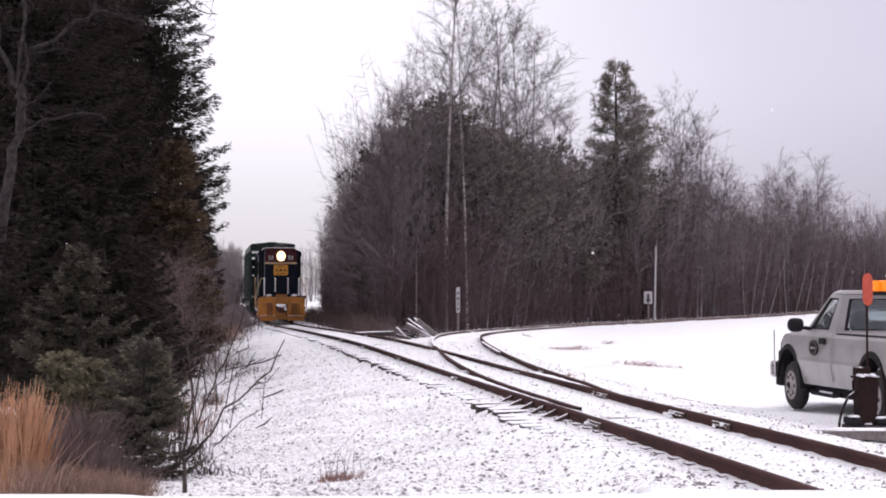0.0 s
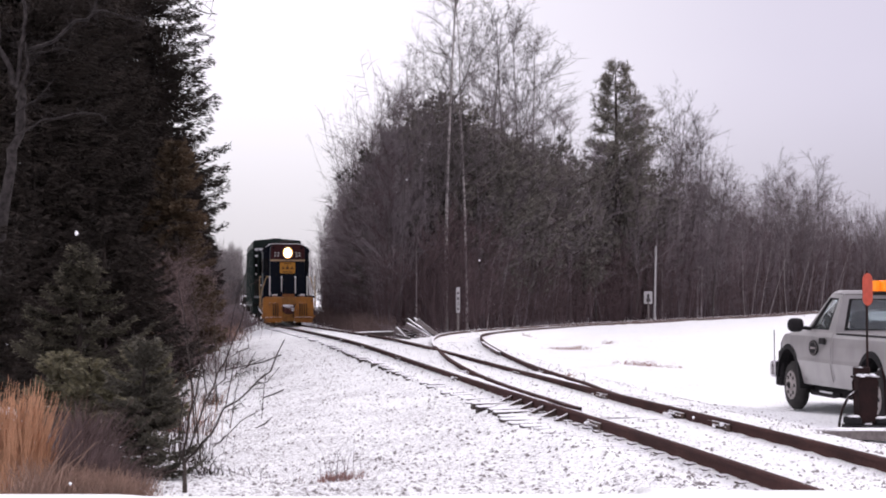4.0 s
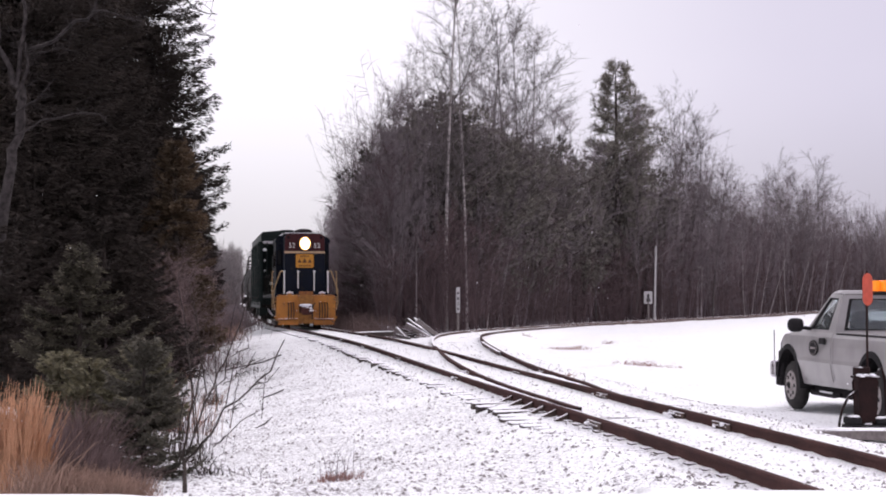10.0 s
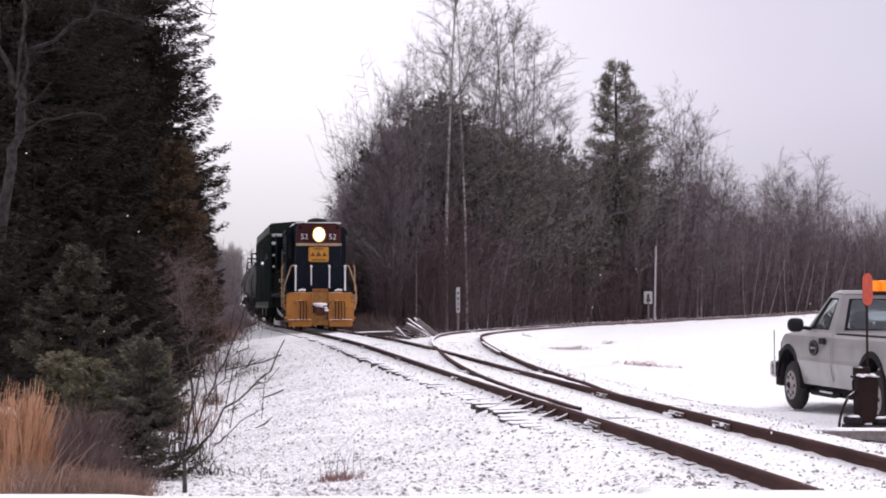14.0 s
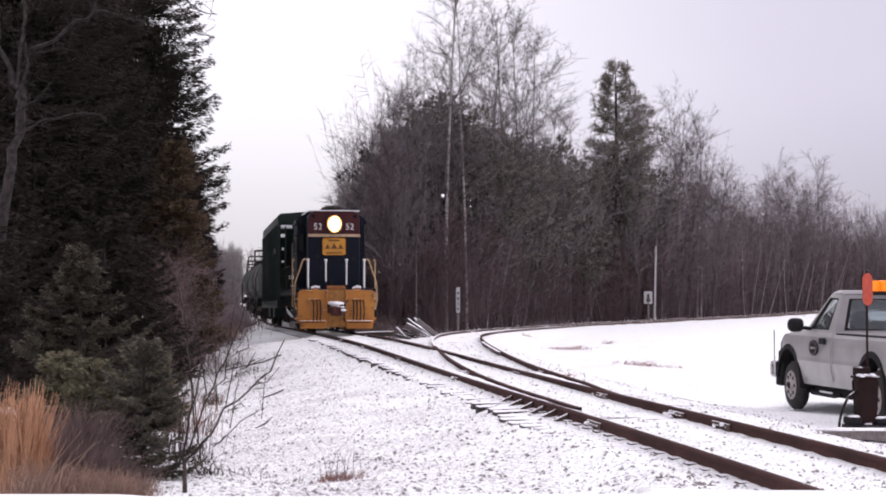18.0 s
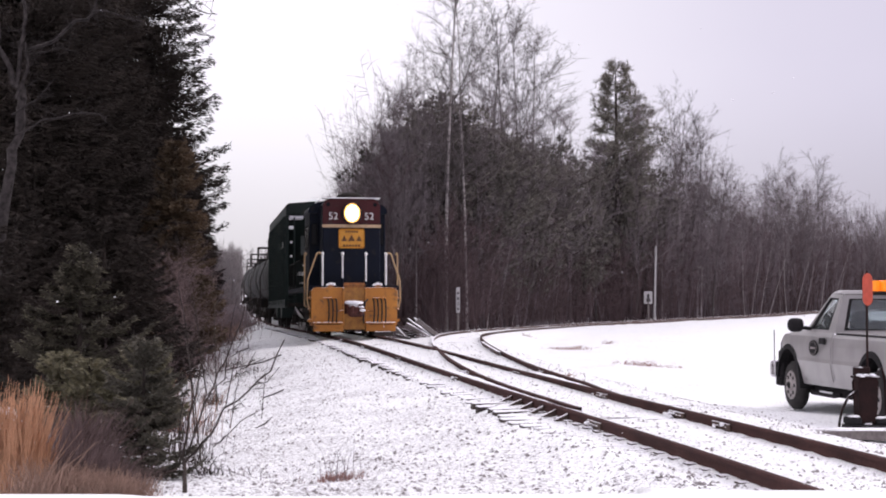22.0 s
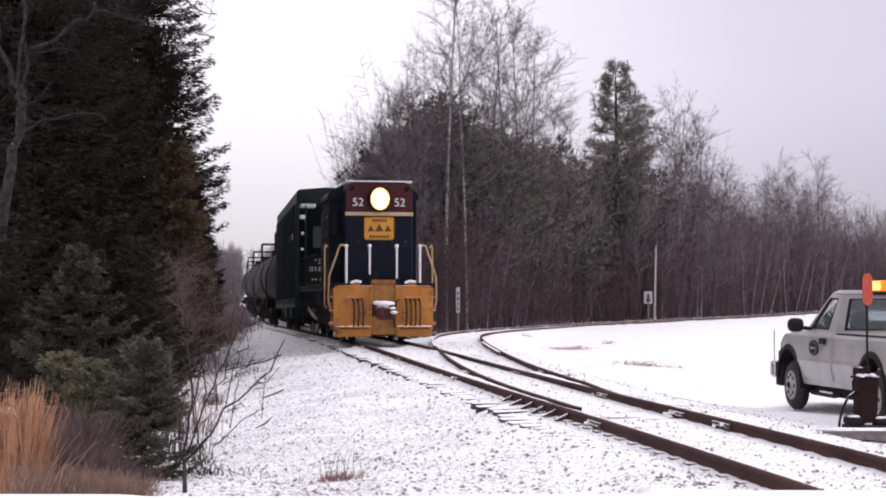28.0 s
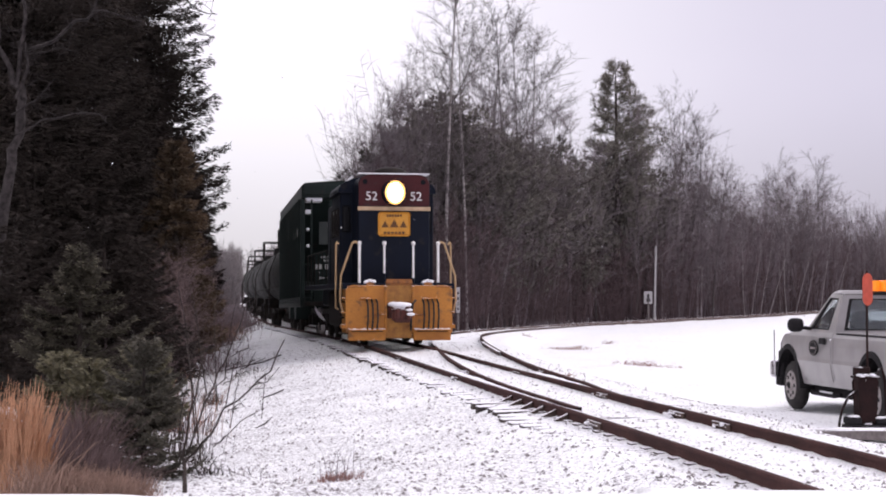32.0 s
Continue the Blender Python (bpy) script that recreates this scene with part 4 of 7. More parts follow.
def thicket():
    """The close-grown stems and twigs that fill the wood behind its edge: brush below, thin tall stems among the trees."""
    rng = np.random.default_rng(21)

    def layer(n, tops, low, twigs, reach, r, back):
        x = np.where(rng.random(n) < 0.09, 572 + 130 * rng.random(n), 574 + 1066 * rng.random(n) ** 0.8)
        dark = ((x > 680) & (x < 835)) | ((x > 955) & (x < 1165))
        y = np.array([edge_y(v) for v in x]) + 1.5 + back * rng.random(n) + (16 if low > 0.4 else 0) * dark * (rng.random(n) < 0.8)
        wx = (x - 784) / 2700 * y
        keep = wx - main_x(y) > 3.0
        x, y, wx = x[keep], y[keep], wx[keep]
        n = len(x)
        top = np.interp(x, (550, 620, 660, 700, 800, 900, 1000, 1100, 1200, 1300, 1400, 1500, 1640), tops) * (low + (1.05 - low) * rng.random(n))
        a = np.stack([wx, y, ground_z(wx, y) - 0.1], 1)
        lean = rng.normal(0, 0.11, n)
        lean = np.where(x < 640, np.abs(lean) * 0.6 - 0.02, lean)
        c = a + np.stack([lean * top, rng.normal(0, 0.11, n) * top, top], 1)
        rows = [np.concatenate([a, c, np.full((n, 1), r), np.full((n, 1), r * 0.4)], 1)]
        for k in range(twigs):
            p = a + (c - a) * rng.uniform(0.2, 1, n)[:, None]
            q = p + rng.normal(0, 1, (n, 3)) * np.array([reach, reach, reach * 0.6]) + np.array([0, 0, reach * 0.6])
            rows.append(np.concatenate([p, q, np.full((n, 1), r), np.zeros((n, 1))], 1))
        return np.concatenate(rows)

    brush = layer(8800, (2.5, 4, 4.5, 4.5, 5, 5, 5, 5, 6.5, 7.6, 8.2, 7.6, 6.5), 0.35, 8, 0.5, 0.014, 22)
    tagged(new("thicket", sticks_mesh("thicket", brush, TWIG_BROWN)), "close-grown brown leafless stems and twigs", "woodland", kind="stuff")
    poles = layer(5200, (7.5, 11.2, 12.2, 13.3, 14, 13.5, 12.5, 12.5, 14.5, 10.3, 13, 10, 9.0), 0.42, 24, 0.62, 0.0135, 26)
    tagged(new("pole_wood", sticks_mesh("pole_wood", poles, TWIG_GREY)), "thin tall leafless grey stems crowded together", "woodland", kind="stuff")


thicket()


def far_woods():
    """Bare woods far down the line, beyond the bend."""
    rng = np.random.default_rng(33)
    n = 7000
    near = rng.random(n) < 0.74
    x = np.where(near, rng.uniform(350, 500, n), rng.uniform(-300, 900, n))
    y = np.where(near, 205 + 60 * rng.random(n), 310 + 60 * rng.random(n))
    wx = (x - 784) / 2700 * y
    clear = ~near | (np.abs(wx - main_x(y)) > 2.0)
    x, y, wx, near = x[clear], y[clear], wx[clear], near[clear]
    n = len(x)
    top = np.where(near, 4.0 + 5.0 * rng.random(n) ** 1.5, 8.5 + 4.5 * rng.random(n))
    a = np.stack([wx, y, np.full(n, -0.5)], 1)
    c = a + np.stack([rng.normal(0, 0.4, n), rng.normal(0, 0.4, n), top], 1)
    rows = [np.concatenate([a, c, np.full((n, 1), 0.06), np.full((n, 1), 0.015)], 1)]
    for k in range(6):
        p = a + (c - a) * rng.uniform(0.25, 1, n)[:, None]
        q = p + rng.normal(0, 1, (n, 3)) * np.array([0.7, 0.7, 0.4]) + np.array([0, 0, 0.9])
        rows.append(np.concatenate([p, q, np.full((n, 1), 0.05), np.full((n, 1), 0.0)], 1))
    tagged(new("far_woods", sticks_mesh("far_woods", np.concatenate(rows), TWIG_FAR)), "hazy bare woods far down the line", "woodland", kind="stuff")


far_woods()


# ---- the train ----
GREY_GREEN = material("dull_grey_green_paint", (0.075, 0.085, 0.082), (0.05, 0.058, 0.056), rough=0.5, scale=3, fine=20, bump=0.1)
FRONT = ((0, 93.7), (3, 88.6), (6, 82.8), (9, 76.3), (13, 67.2), (19, 55.5), (23, 49.3), (28, 43.4), (30, 41.75), (32, 40.55))
_c = np.polyfit([r[0] for r in FRONT], [r[1] for r in FRONT], 5)
_ys = np.arange(0, 420, 0.5)
_xs, _zs = main_x(_ys), main_z(_ys)
_len = np.concatenate([[0], np.cumsum(np.hypot(np.diff(_xs), np.diff(_ys)))])


def front_at(t):
    """Metres along the track from the crossing to the locomotive's nose."""
    return float(np.interp(np.polyval(_c, t), _ys, _len))


def on_track(s):
    y = float(np.interp(s, _len, _ys))
    return Vector((float(main_x(y)), y, float(main_z(y))))


def ride(s, a, c):
    """The pose of a car whose nose is at s, with bogies at a and c behind it."""
    p, q = on_track(s + a), on_track(s + c)
    yv = (q - p).normalized()
    xv = yv.cross(Vector((0, 0, 1))).normalized()
    zv = xv.cross(yv)
    m = Matrix((xv, yv, zv)).transposed().to_4x4()
    m.translation = p - yv * a
    return m


def wheelset(parent, y, r, bright=False):
    bm = B()
    for s in (-1, 1):
        rod(bm, (s * 0.70, 0, 0), (s * 0.83, 0, 0), r, r * 0.99, seg=28)
        rod(bm, (s * 0.67, 0, 0), (s * 0.70, 0, 0), r + 0.025, r + 0.025, seg=28)
        rod(bm, (s * 0.83, 0, 0), (s * 0.85, 0, 0), r * 0.78, r * 0.74, seg=20)
        for k in range(4):
            an = k * math.pi / 2
            rod(bm, (s * 0.84, math.cos(an) * r * 0.5, math.sin(an) * r * 0.5), (s * 0.862, math.cos(an) * r * 0.5, math.sin(an) * r * 0.5), 0.05, seg=6)
    rod(bm, (-1.0, 0, 0), (1.0, 0, 0), 0.08, seg=10)
    ob = part("wheelset", bm, STEEL_DARK, parent, "greasy steel wheels on an axle")
    ob.location = (0, y, r)
    for s in (-1, 1):
        bm = B()
        rod(bm, (s * 0.702, 0, 0), (s * 0.828, 0, 0), r + 0.004, r * 0.99 + 0.004, seg=28)
        part("tread", bm, BRIGHT_STEEL if bright else STEEL_DARK, ob, "worn bright wheel tread" if bright else "dark wheel tread")
        if bright:
            bm = B()
            line = np.linspace(0, 2 * math.pi, 33)[:-1]
            rings = [[bm.verts.new((s * x, q * math.cos(a), q * math.sin(a))) for a in line] for x, q in ((0.832, r * 0.985), (0.842, r * 0.97), (0.842, r * 0.82), (0.832, r * 0.80))]
            for lo, hi in zip(rings[:-1], rings[1:]):
                for i in range(32):
                    bm.faces.new((lo[i], lo[(i + 1) % 32], hi[(i + 1) % 32], hi[i]))
            part("wheel_rim", bm, BRIGHT_STEEL, ob, "scoured bright wheel rim", smooth=True)
    return ob


def bogie(parent, y, base, r, sets, bright=False):
    bm = B()
    for s in (-1, 1):
        prism(bm, [(y - base / 2 - 0.35, 0.52), (y - base / 2 + 0.25, 0.74), (y - 0.45, 0.74), (y - 0.3, 0.42), (y + 0.3, 0.42), (y + 0.45, 0.74), (y + base / 2 - 0.25, 0.74),
                   (y + base / 2 + 0.35, 0.52), (y + base / 2 + 0.35, 0.68), (y + base / 2 - 0.1, 0.92), (y - base / 2 + 0.1, 0.92), (y - base / 2 - 0.35, 0.68)], s * 0.98 - 0.06, s * 0.98 + 0.06, "x")
        for k in range(3):
            rod(bm, (s * 0.98, y - 0.2 + 0.2 * k, 0.45), (s * 0.98, y - 0.2 + 0.2 * k, 0.76), 0.07, seg=8)
        for e in (-1, 1):
            box(bm, s * 1.02 - 0.1, s * 1.02 + 0.1, y + e * base / 2 - 0.17, y + e * base / 2 + 0.17, r - 0.15, r + 0.2, 0.02)
    box(bm, -0.95, 0.95, y - 0.22, y + 0.22, 0.48, 0.80, 0.03)
    ob = part("bogie", bm, STEEL_DARK, parent, "dark cast-steel bogie frame")
    for e in (-1, 1):
        sets.append((wheelset(parent, y + e * base / 2, r, bright), y + e * base / 2, r))


def coupler(parent, y, way):
    bm = B()
    box(bm, -0.11, 0.11, min(y, y - way * 0.45), max(y, y - way * 0.45), 0.78, 0.96, 0.02)
    box(bm, -0.26, 0.27, min(y - way * 0.42, y - way * 0.72), max(y - way * 0.42, y - way * 0.72), 0.62, 1.05, 0.09)
    rod(bm, (0.14, y - way * 0.70, 0.70), (0.14, y - way * 0.70, 1.04), 0.07, seg=10)
    box(bm, -0.2, -0.09, min(y - way * 0.66, y - way * 0.84), max(y - way * 0.66, y - way * 0.84), 0.72, 1.0, 0.03)
    return part("coupler", bm, COUPLER, parent, "rusty knuckle coupler dusted with snow")


def lettering(text, size, m, mat, parent, name="number"):
    cu = bpy.data.curves.new(name, "FONT")
    cu.body, cu.size, cu.extrude, cu.align_x, cu.align_y = text, size, 0.006, "CENTER", "CENTER"
    tmp = bpy.data.objects.new(name, cu)
    scene.collection.objects.link(tmp)
    me = bpy.data.meshes.new_from_object(tmp.evaluated_get(bpy.context.evaluated_depsgraph_get()))
    bpy.data.objects.remove(tmp)
    me.materials.clear()
    me.materials.append(mat)
    ob = new(name, me)
    ob.parent, ob.matrix_basis = parent, m
    return ob


LOCO_STAINED = material("rust_stained_yellow_paint", (0.40, 0.19, 0.045), (0.22, 0.09, 0.03), rough=0.7, scale=5, fine=30, depth=0.003)


def locomotive():
    ob = tagged(new("locomotive"), "dark blue diesel locomotive with a yellow pilot and lit headlight", "locomotive")
    sets = []
    # pilot
    bm = B()
    prism(bm, [(-1.43, 0.34), (-1.43, 1.50), (-1.30, 1.60), (-0.34, 1.60), (-0.34, 0.34)], 0.0, 0.06, "y", 0.012)
    part("pilot_plate", bm, LOCO_YELLOW, ob, "grimy yellow pilot plate")
    bm = B()
    prism(bm, [(1.43, 0.34), (1.43, 1.50), (1.30, 1.60), (0.34, 1.60), (0.34, 0.34)], 0.0, 0.06, "y", 0.012)
    part("pilot_plate", bm, LOCO_YELLOW, ob, "grimy yellow pilot plate")
    bm = B()
    box(bm, -0.36, 0.36, 0.03, 0.09, 0.20, 0.72, 0.01)
    part("centre_plate", bm, LOCO_STAINED, ob, "rust-stained plate under the coupler")
    bm = B()
    box(bm, -0.36, 0.36, 0.03, 0.09, 1.12, 1.62, 0.01)
    part("centre_plate", bm, LOCO_STAINED, ob, "rust-stained plate over the coupler")
    for s in (-1, 1):
        bm = B()
        box(bm, s * 1.40 - 0.03, s * 1.40 + 0.03, 0.06, 0.9, 0.34, 1.50, 0.01)
        part("pilot_side", bm, LOCO_YELLOW, ob)
        bm = B()
        box(bm, s * 0.37 - 0.035, s * 0.37 + 0.035, -0.05, 0.02, 0.36, 1.58, 0.01)
        part("pilot_rib", bm, LOCO_YELLOW, ob)
        bm = B()
        box(bm, s * 0.60 - 0.10, s * 0.60 + 0.10, -0.07, 0.02, 0.80, 0.84, 0.006)
        part("hose_bracket", bm, LOCO_RUST, ob)
    for s in (-1, 1):
        bm = B()
        box(bm, s * 0.87 - 0.50, s * 0.87 + 0.50, -0.10, 0.02, 0.14, 0.46, 0.02)
        box(bm, s * 0.87 - 0.48, s * 0.87 + 0.48, -0.24, 0.0, 0.40, 0.44, 0.01)
        part("footboard", bm, LOCO_YELLOW, ob, "yellow footboard edged with snow")
        bm = B()
        box(bm, s * 0.87 - 0.42, s * 0.87 + 0.42, -0.108, -0.09, 0.37, 0.40, 0.004)
        part("board_slot", bm, STEEL_DARK, ob)
        bm = B()
        box(bm, s * 0.52 - 0.12, s * 0.52 + 0.16, -0.06, 0.02, 0.80, 0.84, 0.006)
        part("bracket_bar", bm, LOCO_YELLOW, ob, "yellow bracket dusted with snow")
        bm = B()
        tube(bm, [(s * 1.38, -0.02, 1.57), (s * 1.38, -0.09, 1.56), (s * 0.98, -0.09, 1.56), (s * 0.98, -0.02, 1.57)], 0.016, 6)
        part("grab_bar", bm, LOCO_RUST, ob)
        bm = B()
        box(bm, s * 0.83 - 0.22, s * 0.83 + 0.22, -0.14, 0.0, 1.235, 1.265, 0.006)
        part("step", bm, LOCO_YELLOW, ob)
        for z0, z1 in ((0.46, 0.56), (0.86, 0.90), (1.24, 1.28)):
            bm = B()
            box(bm, s * 1.46 - 0.06, s * 1.46 + 0.06, 0.06, 0.57, z0, z1, 0.01)
            part("corner_step", bm, LOCO_YELLOW, ob)
        for k in range(4 if s > 0 else 3):
            bm = B()
            x = s * (0.62 + 0.13 * k)
            tube(bm, [(x, -0.02, 1.22), (x + 0.02, -0.13, 1.12), (x + 0.03, -0.16, 0.75), (x + 0.01, -0.12, 0.42), (x - 0.02, -0.05, 0.36)], 0.024, 6)
            part("air_hose", bm, HOSE, ob)
        bm = B()
        box(bm, s * 0.78 - 0.11, s * 0.78 + 0.11, 0.02, 0.22, 1.56, 1.68, 0.02)
        part("marker_box", bm, LOCO_RUST, ob)
        bm = B()
        for q in range(5):
            bmesh.ops.create_icosphere(bm, subdivisions=2, radius=0.07, matrix=Matrix.Translation((s * 0.78 - 0.10 + 0.05 * q, 0.09 + 0.03 * (q % 2), 1.68 + 0.02 * (q % 3))) @ Matrix.Diagonal((1, 1, 0.7, 1)))
        part("deck_snow", bm, SNOW, ob, "lump of snow on the deck's edge", smooth=True)
    # a bent hose by the coupler
    bm = B()
    tube(bm, [(0.44, -0.02, 1.20), (0.34, -0.16, 1.12), (0.30, -0.2, 0.85), (0.28, -0.2, 0.55), (0.3, -0.1, 0.42)], 0.03, 6)
    part("train_pipe", bm, HOSE, ob)
    coupler(ob, 0.12, 1)
    bm = B()
    box(bm, -0.30, 0.30, 0.10, 0.5, 0.70, 1.14, 0.02)
    part("coupler_pocket", bm, COUPLER, ob)
    bm = B()
    for k, (x, y, z, r) in enumerate(((-0.05, -0.5, 1.07, 0.19), (0.1, -0.45, 1.08, 0.14), (-0.2, -0.3, 1.1, 0.13), (0.17, -0.62, 0.95, 0.08), (0.2, -0.74, 0.84, 0.09))):
        bmesh.ops.create_icosphere(bm, subdivisions=2, radius=r, matrix=Matrix.Translation((x, y, z)) @ Matrix.Diagonal((1.2, 1, 0.5, 1)))
    part("snow_cap", bm, SNOW, ob, "snow lying on the coupler", smooth=True)
    # frame and deck
    bm = B()
    box(bm, -1.5, 1.5, 0.06, 12.1, 1.52, 1.66, 0.015)
    box(bm, -0.9, 0.9, 0.3, 11.9, 1.0, 1.54, 0.02)
    part("deck", bm, LOCO_BLUE, ob)
    bm = B()
    box(bm, -0.36, 0.36, -0.02, 0.5, 1.655, 1.70, 0.01)
    box(bm, -0.34, 0.34, 0.02, 0.06, 1.60, 1.76, 0.01)
    part("drop_step", bm, LOCO_RUST, ob, "brown drop step over the coupler")
    bm = B()
    box(bm, -1.1, 1.1, 4.3, 8.0, 0.40, 1.48, 0.10, seg=2)
    part("fuel_tank", bm, STEEL_DARK, ob)
    # short hood
    bm = B()
    prism(bm, [(-0.98, 1.66), (-0.98, 4.40), (-0.90, 4.56), (-0.74, 4.63), (0.74, 4.63), (0.90, 4.56), (0.98, 4.40), (0.98, 1.66)], 1.0, 2.45, "y", 0.03)
    part("short_hood", bm, LOCO_BLUE, ob)
    bm = B()
    prism(bm, [(-0.97, 3.76), (-0.97, 4.40), (-0.89, 4.55), (-0.73, 4.615), (0.73, 4.615), (0.89, 4.55), (0.97, 4.40), (0.97, 3.76)], 0.988, 1.004, "y", 0.0)
    part("number_panel", bm, LOCO_MAROON, ob, "dark maroon panel at the hood's top")
    bm = B()
    box(bm, -1.0, 1.0, 0.972, 1.01, 3.64, 3.745, 0.004)
    part("stripe", bm, STRIPE, ob, "faded cream stripe across the hood")
    bm = B()
    box(bm, -0.98, 0.98, 0.96, 1.5, 4.625, 4.66, 0.012)
    part("hood_snow", bm, SNOW, ob, "snow along the hood's top edge")
    bm = B()
    box(bm, -0.44, 0.44, 0.972, 1.006, 2.94, 3.60, 0.05)
    plate = part("herald", bm, HERALD, ob, "yellow square plate with three dark triangles")
    for k, (x, s) in enumerate(((-0.25, 0.10), (0, 0.12), (0.25, 0.10))):
        bm = B()
        prism(bm, [(x - s, 3.18), (x + s, 3.18), (x, 3.18 + 1.9 * s)], 0.962, 0.976, "y")
        part("triangle", bm, MARK_BROWN, plate)
    for z, w in ((3.03, 0.30), (3.50, 0.22)):
        bm = B()
        for k in range(6):
            x = -w + 2 * w * (k + 0.5) / 6
            box(bm, x - w * 0.12, x + w * 0.12, 0.964, 0.976, z - 0.035, z + 0.035, 0)
        part("herald_bars", bm, MARK_BROWN, plate)
    bm = B()
    rod(bm, (0, 1.75, 4.60), (0, 1.75, 4.76), 0.50, 0.44, seg=24)
    bmesh.ops.create_uvsphere(bm, u_segments=24, v_segments=8, radius=0.44, matrix=Matrix.Translation((0, 1.75, 4.75)) @ Matrix.Diagonal((1, 1, 0.32, 1)))
    part("roof_dome", bm, STEEL_DARK, ob, "low dark dome on the hood")
    # headlight
    bm = B()
    rod(bm, (0, 0.80, 4.12), (0, 1.02, 4.12), 0.33, 0.36, seg=24)
    part("headlight_housing", bm, LOCO_BLUE, ob)
    bm = B()
    rod(bm, (0, 0.775, 4.12), (0, 0.80, 4.12), 0.275, 0.275, seg=32)
    for v in bm.verts:
        v.co.z = 4.12 + (v.co.z - 4.12) * 1.18
    part("reflector", bm, HEADLIGHT_BOWL, ob, "glowing headlight reflector")
    bm = B()
    bmesh.ops.create_uvsphere(bm, u_segments=24, v_segments=12, radius=0.225, matrix=Matrix.Translation((0, 0.775, 4.12)) @ Matrix.Diagonal((0.92, 0.35, 1.18, 1)))
    part("headlight", bm, HEADLIGHT, ob, "round lit headlight", smooth=True)
    for x in (-0.62, 0.60):
        lettering("52", 0.34, pose(x, 0.984, 4.02, 90, 0, 0), WHITE_PAINT, ob)
    for s in (-1, 1):
        bm = B()
        rod(bm, (s * 0.8, 0.97, 4.42), (s * 0.8, 1.02, 4.42), 0.07, seg=12)
        part("class_light", bm, GLASS_DARK, ob)
    # front hand rails
    for k, (x, lo) in enumerate(((-1.05, 1.62), (-0.38, 1.92), (0.40, 1.80), (1.07, 1.68))):
        bm = B()
        rod(bm, (x, 0.16, lo), (x, 0.16, 2.72), 0.037 if k in (0, 3) else 0.03, seg=8)
        bmesh.ops.create_uvsphere(bm, u_segments=8, v_segments=6, radius=0.06, matrix=Matrix.Translation((x, 0.16, 2.72)))
        part("stanchion", bm, WHITE_PAINT, ob, "white hand-rail post")
        if lo > 1.7:
            bm = B()
            rod(bm, (x, 0.16, 1.64), (x, 0.16, lo), 0.033, seg=8)
            part("post_foot", bm, LOCO_BLUE, ob)
    for s in (-1, 1):
        bm = B()
        tube(bm, [(s * 1.06, 0.16, 2.70), (s * 1.16, 0.16, 2.76), (s * 1.24, 0.16, 2.72), (s * 1.54, 0.2, 1.86), (s * 1.56, 0.2, 1.2), (s * 1.50, 0.2, 0.92), (s * 1.42, 0.2, 0.86)], 0.028, 8)
        part("corner_rail", bm, RAIL_CREAM, ob, "pale yellow corner hand rail")
        bm = B()
        tube(bm, [(s * 1.5, 1.1, 2.72), (s * 1.56, 1.1, 2.78), (s * 1.58, 1.1, 2.7), (s * 1.58, 1.1, 1.0), (s * 1.5, 1.1, 0.95)], 0.026, 8)
        part("step_rail", bm, RAIL_CREAM, ob)
        for z0 in (0.30, 0.72, 1.14):
            bm = B()
            box(bm, s * 1.42 - 0.1, s * 1.42 + 0.1, 0.25, 0.95, z0, z0 + 0.04, 0.01)
            part("side_step", bm, STEEL_DARK, ob)
    # cab
    bm = B()
    prism(bm, [(-1.32, 1.66), (-1.32, 4.24), (1.32, 4.24), (1.32, 1.66)], 2.45, 4.75, "y", 0.02)
    cab = part("cab", bm, LOCO_BLUE, ob)
    bm = B()
    arch = [(-1.38, 4.20)] + [(1.38 * math.sin(a), 4.24 + 0.48 * math.cos(a) ** 0.8) for a in np.linspace(-1.45, 1.45, 15)] + [(1.38, 4.20)]
    prism(bm, arch, 2.36, 4.9, "y", 0.0)
    part("cab_roof", bm, LOCO_BLUE, cab)
    bm = B()
    arch = [(-1.33 + 0.045 * k, 4.30 + 0.042 * k) for k in range(9)]
    tube(bm, [(x, 2.42, z + 0.04) for x, z in arch], 0.035, 6)
    part("roof_snow", bm, SNOW, cab, "snow along the cab roof's edge")
    for s in (-1, 1):
        bm = B()
        box(bm, s * 1.15 - 0.12, s * 1.15 + 0.12, 2.425, 2.46, 3.10, 3.85, 0.03)
        part("front_window", bm, GLASS_DARK, cab)
        for y0 in (2.75, 3.75):
            bm = B()
            box(bm, s * 1.328 - 0.012, s * 1.328 + 0.012, y0, y0 + 0.75, 3.05, 3.75, 0.01)
            w = part("side_window", bm, GLASS_DARK, cab)
            bm = B()
            for a, c, e, f in ((y0 - 0.05, y0, 3.0, 3.8), (y0 + 0.75, y0 + 0.8, 3.0, 3.8), (y0, y0 + 0.75, 3.0, 3.05), (y0, y0 + 0.75, 3.75, 3.8)):
                box(bm, s * 1.33 - 0.025, s * 1.33 + 0.025, a, c, e, f, 0.0)
            part("window_frame", bm, STEEL_DARK, w)
    # long hood
    bm = B()
    prism(bm, [(-0.80, 1.66), (-0.80, 4.24), (-0.62, 4.44), (0.62, 4.44), (0.80, 4.24), (0.80, 1.66)], 4.75, 11.2, "y", 0.03)
    hood = part("long_hood", bm, LOCO_BLUE, ob)
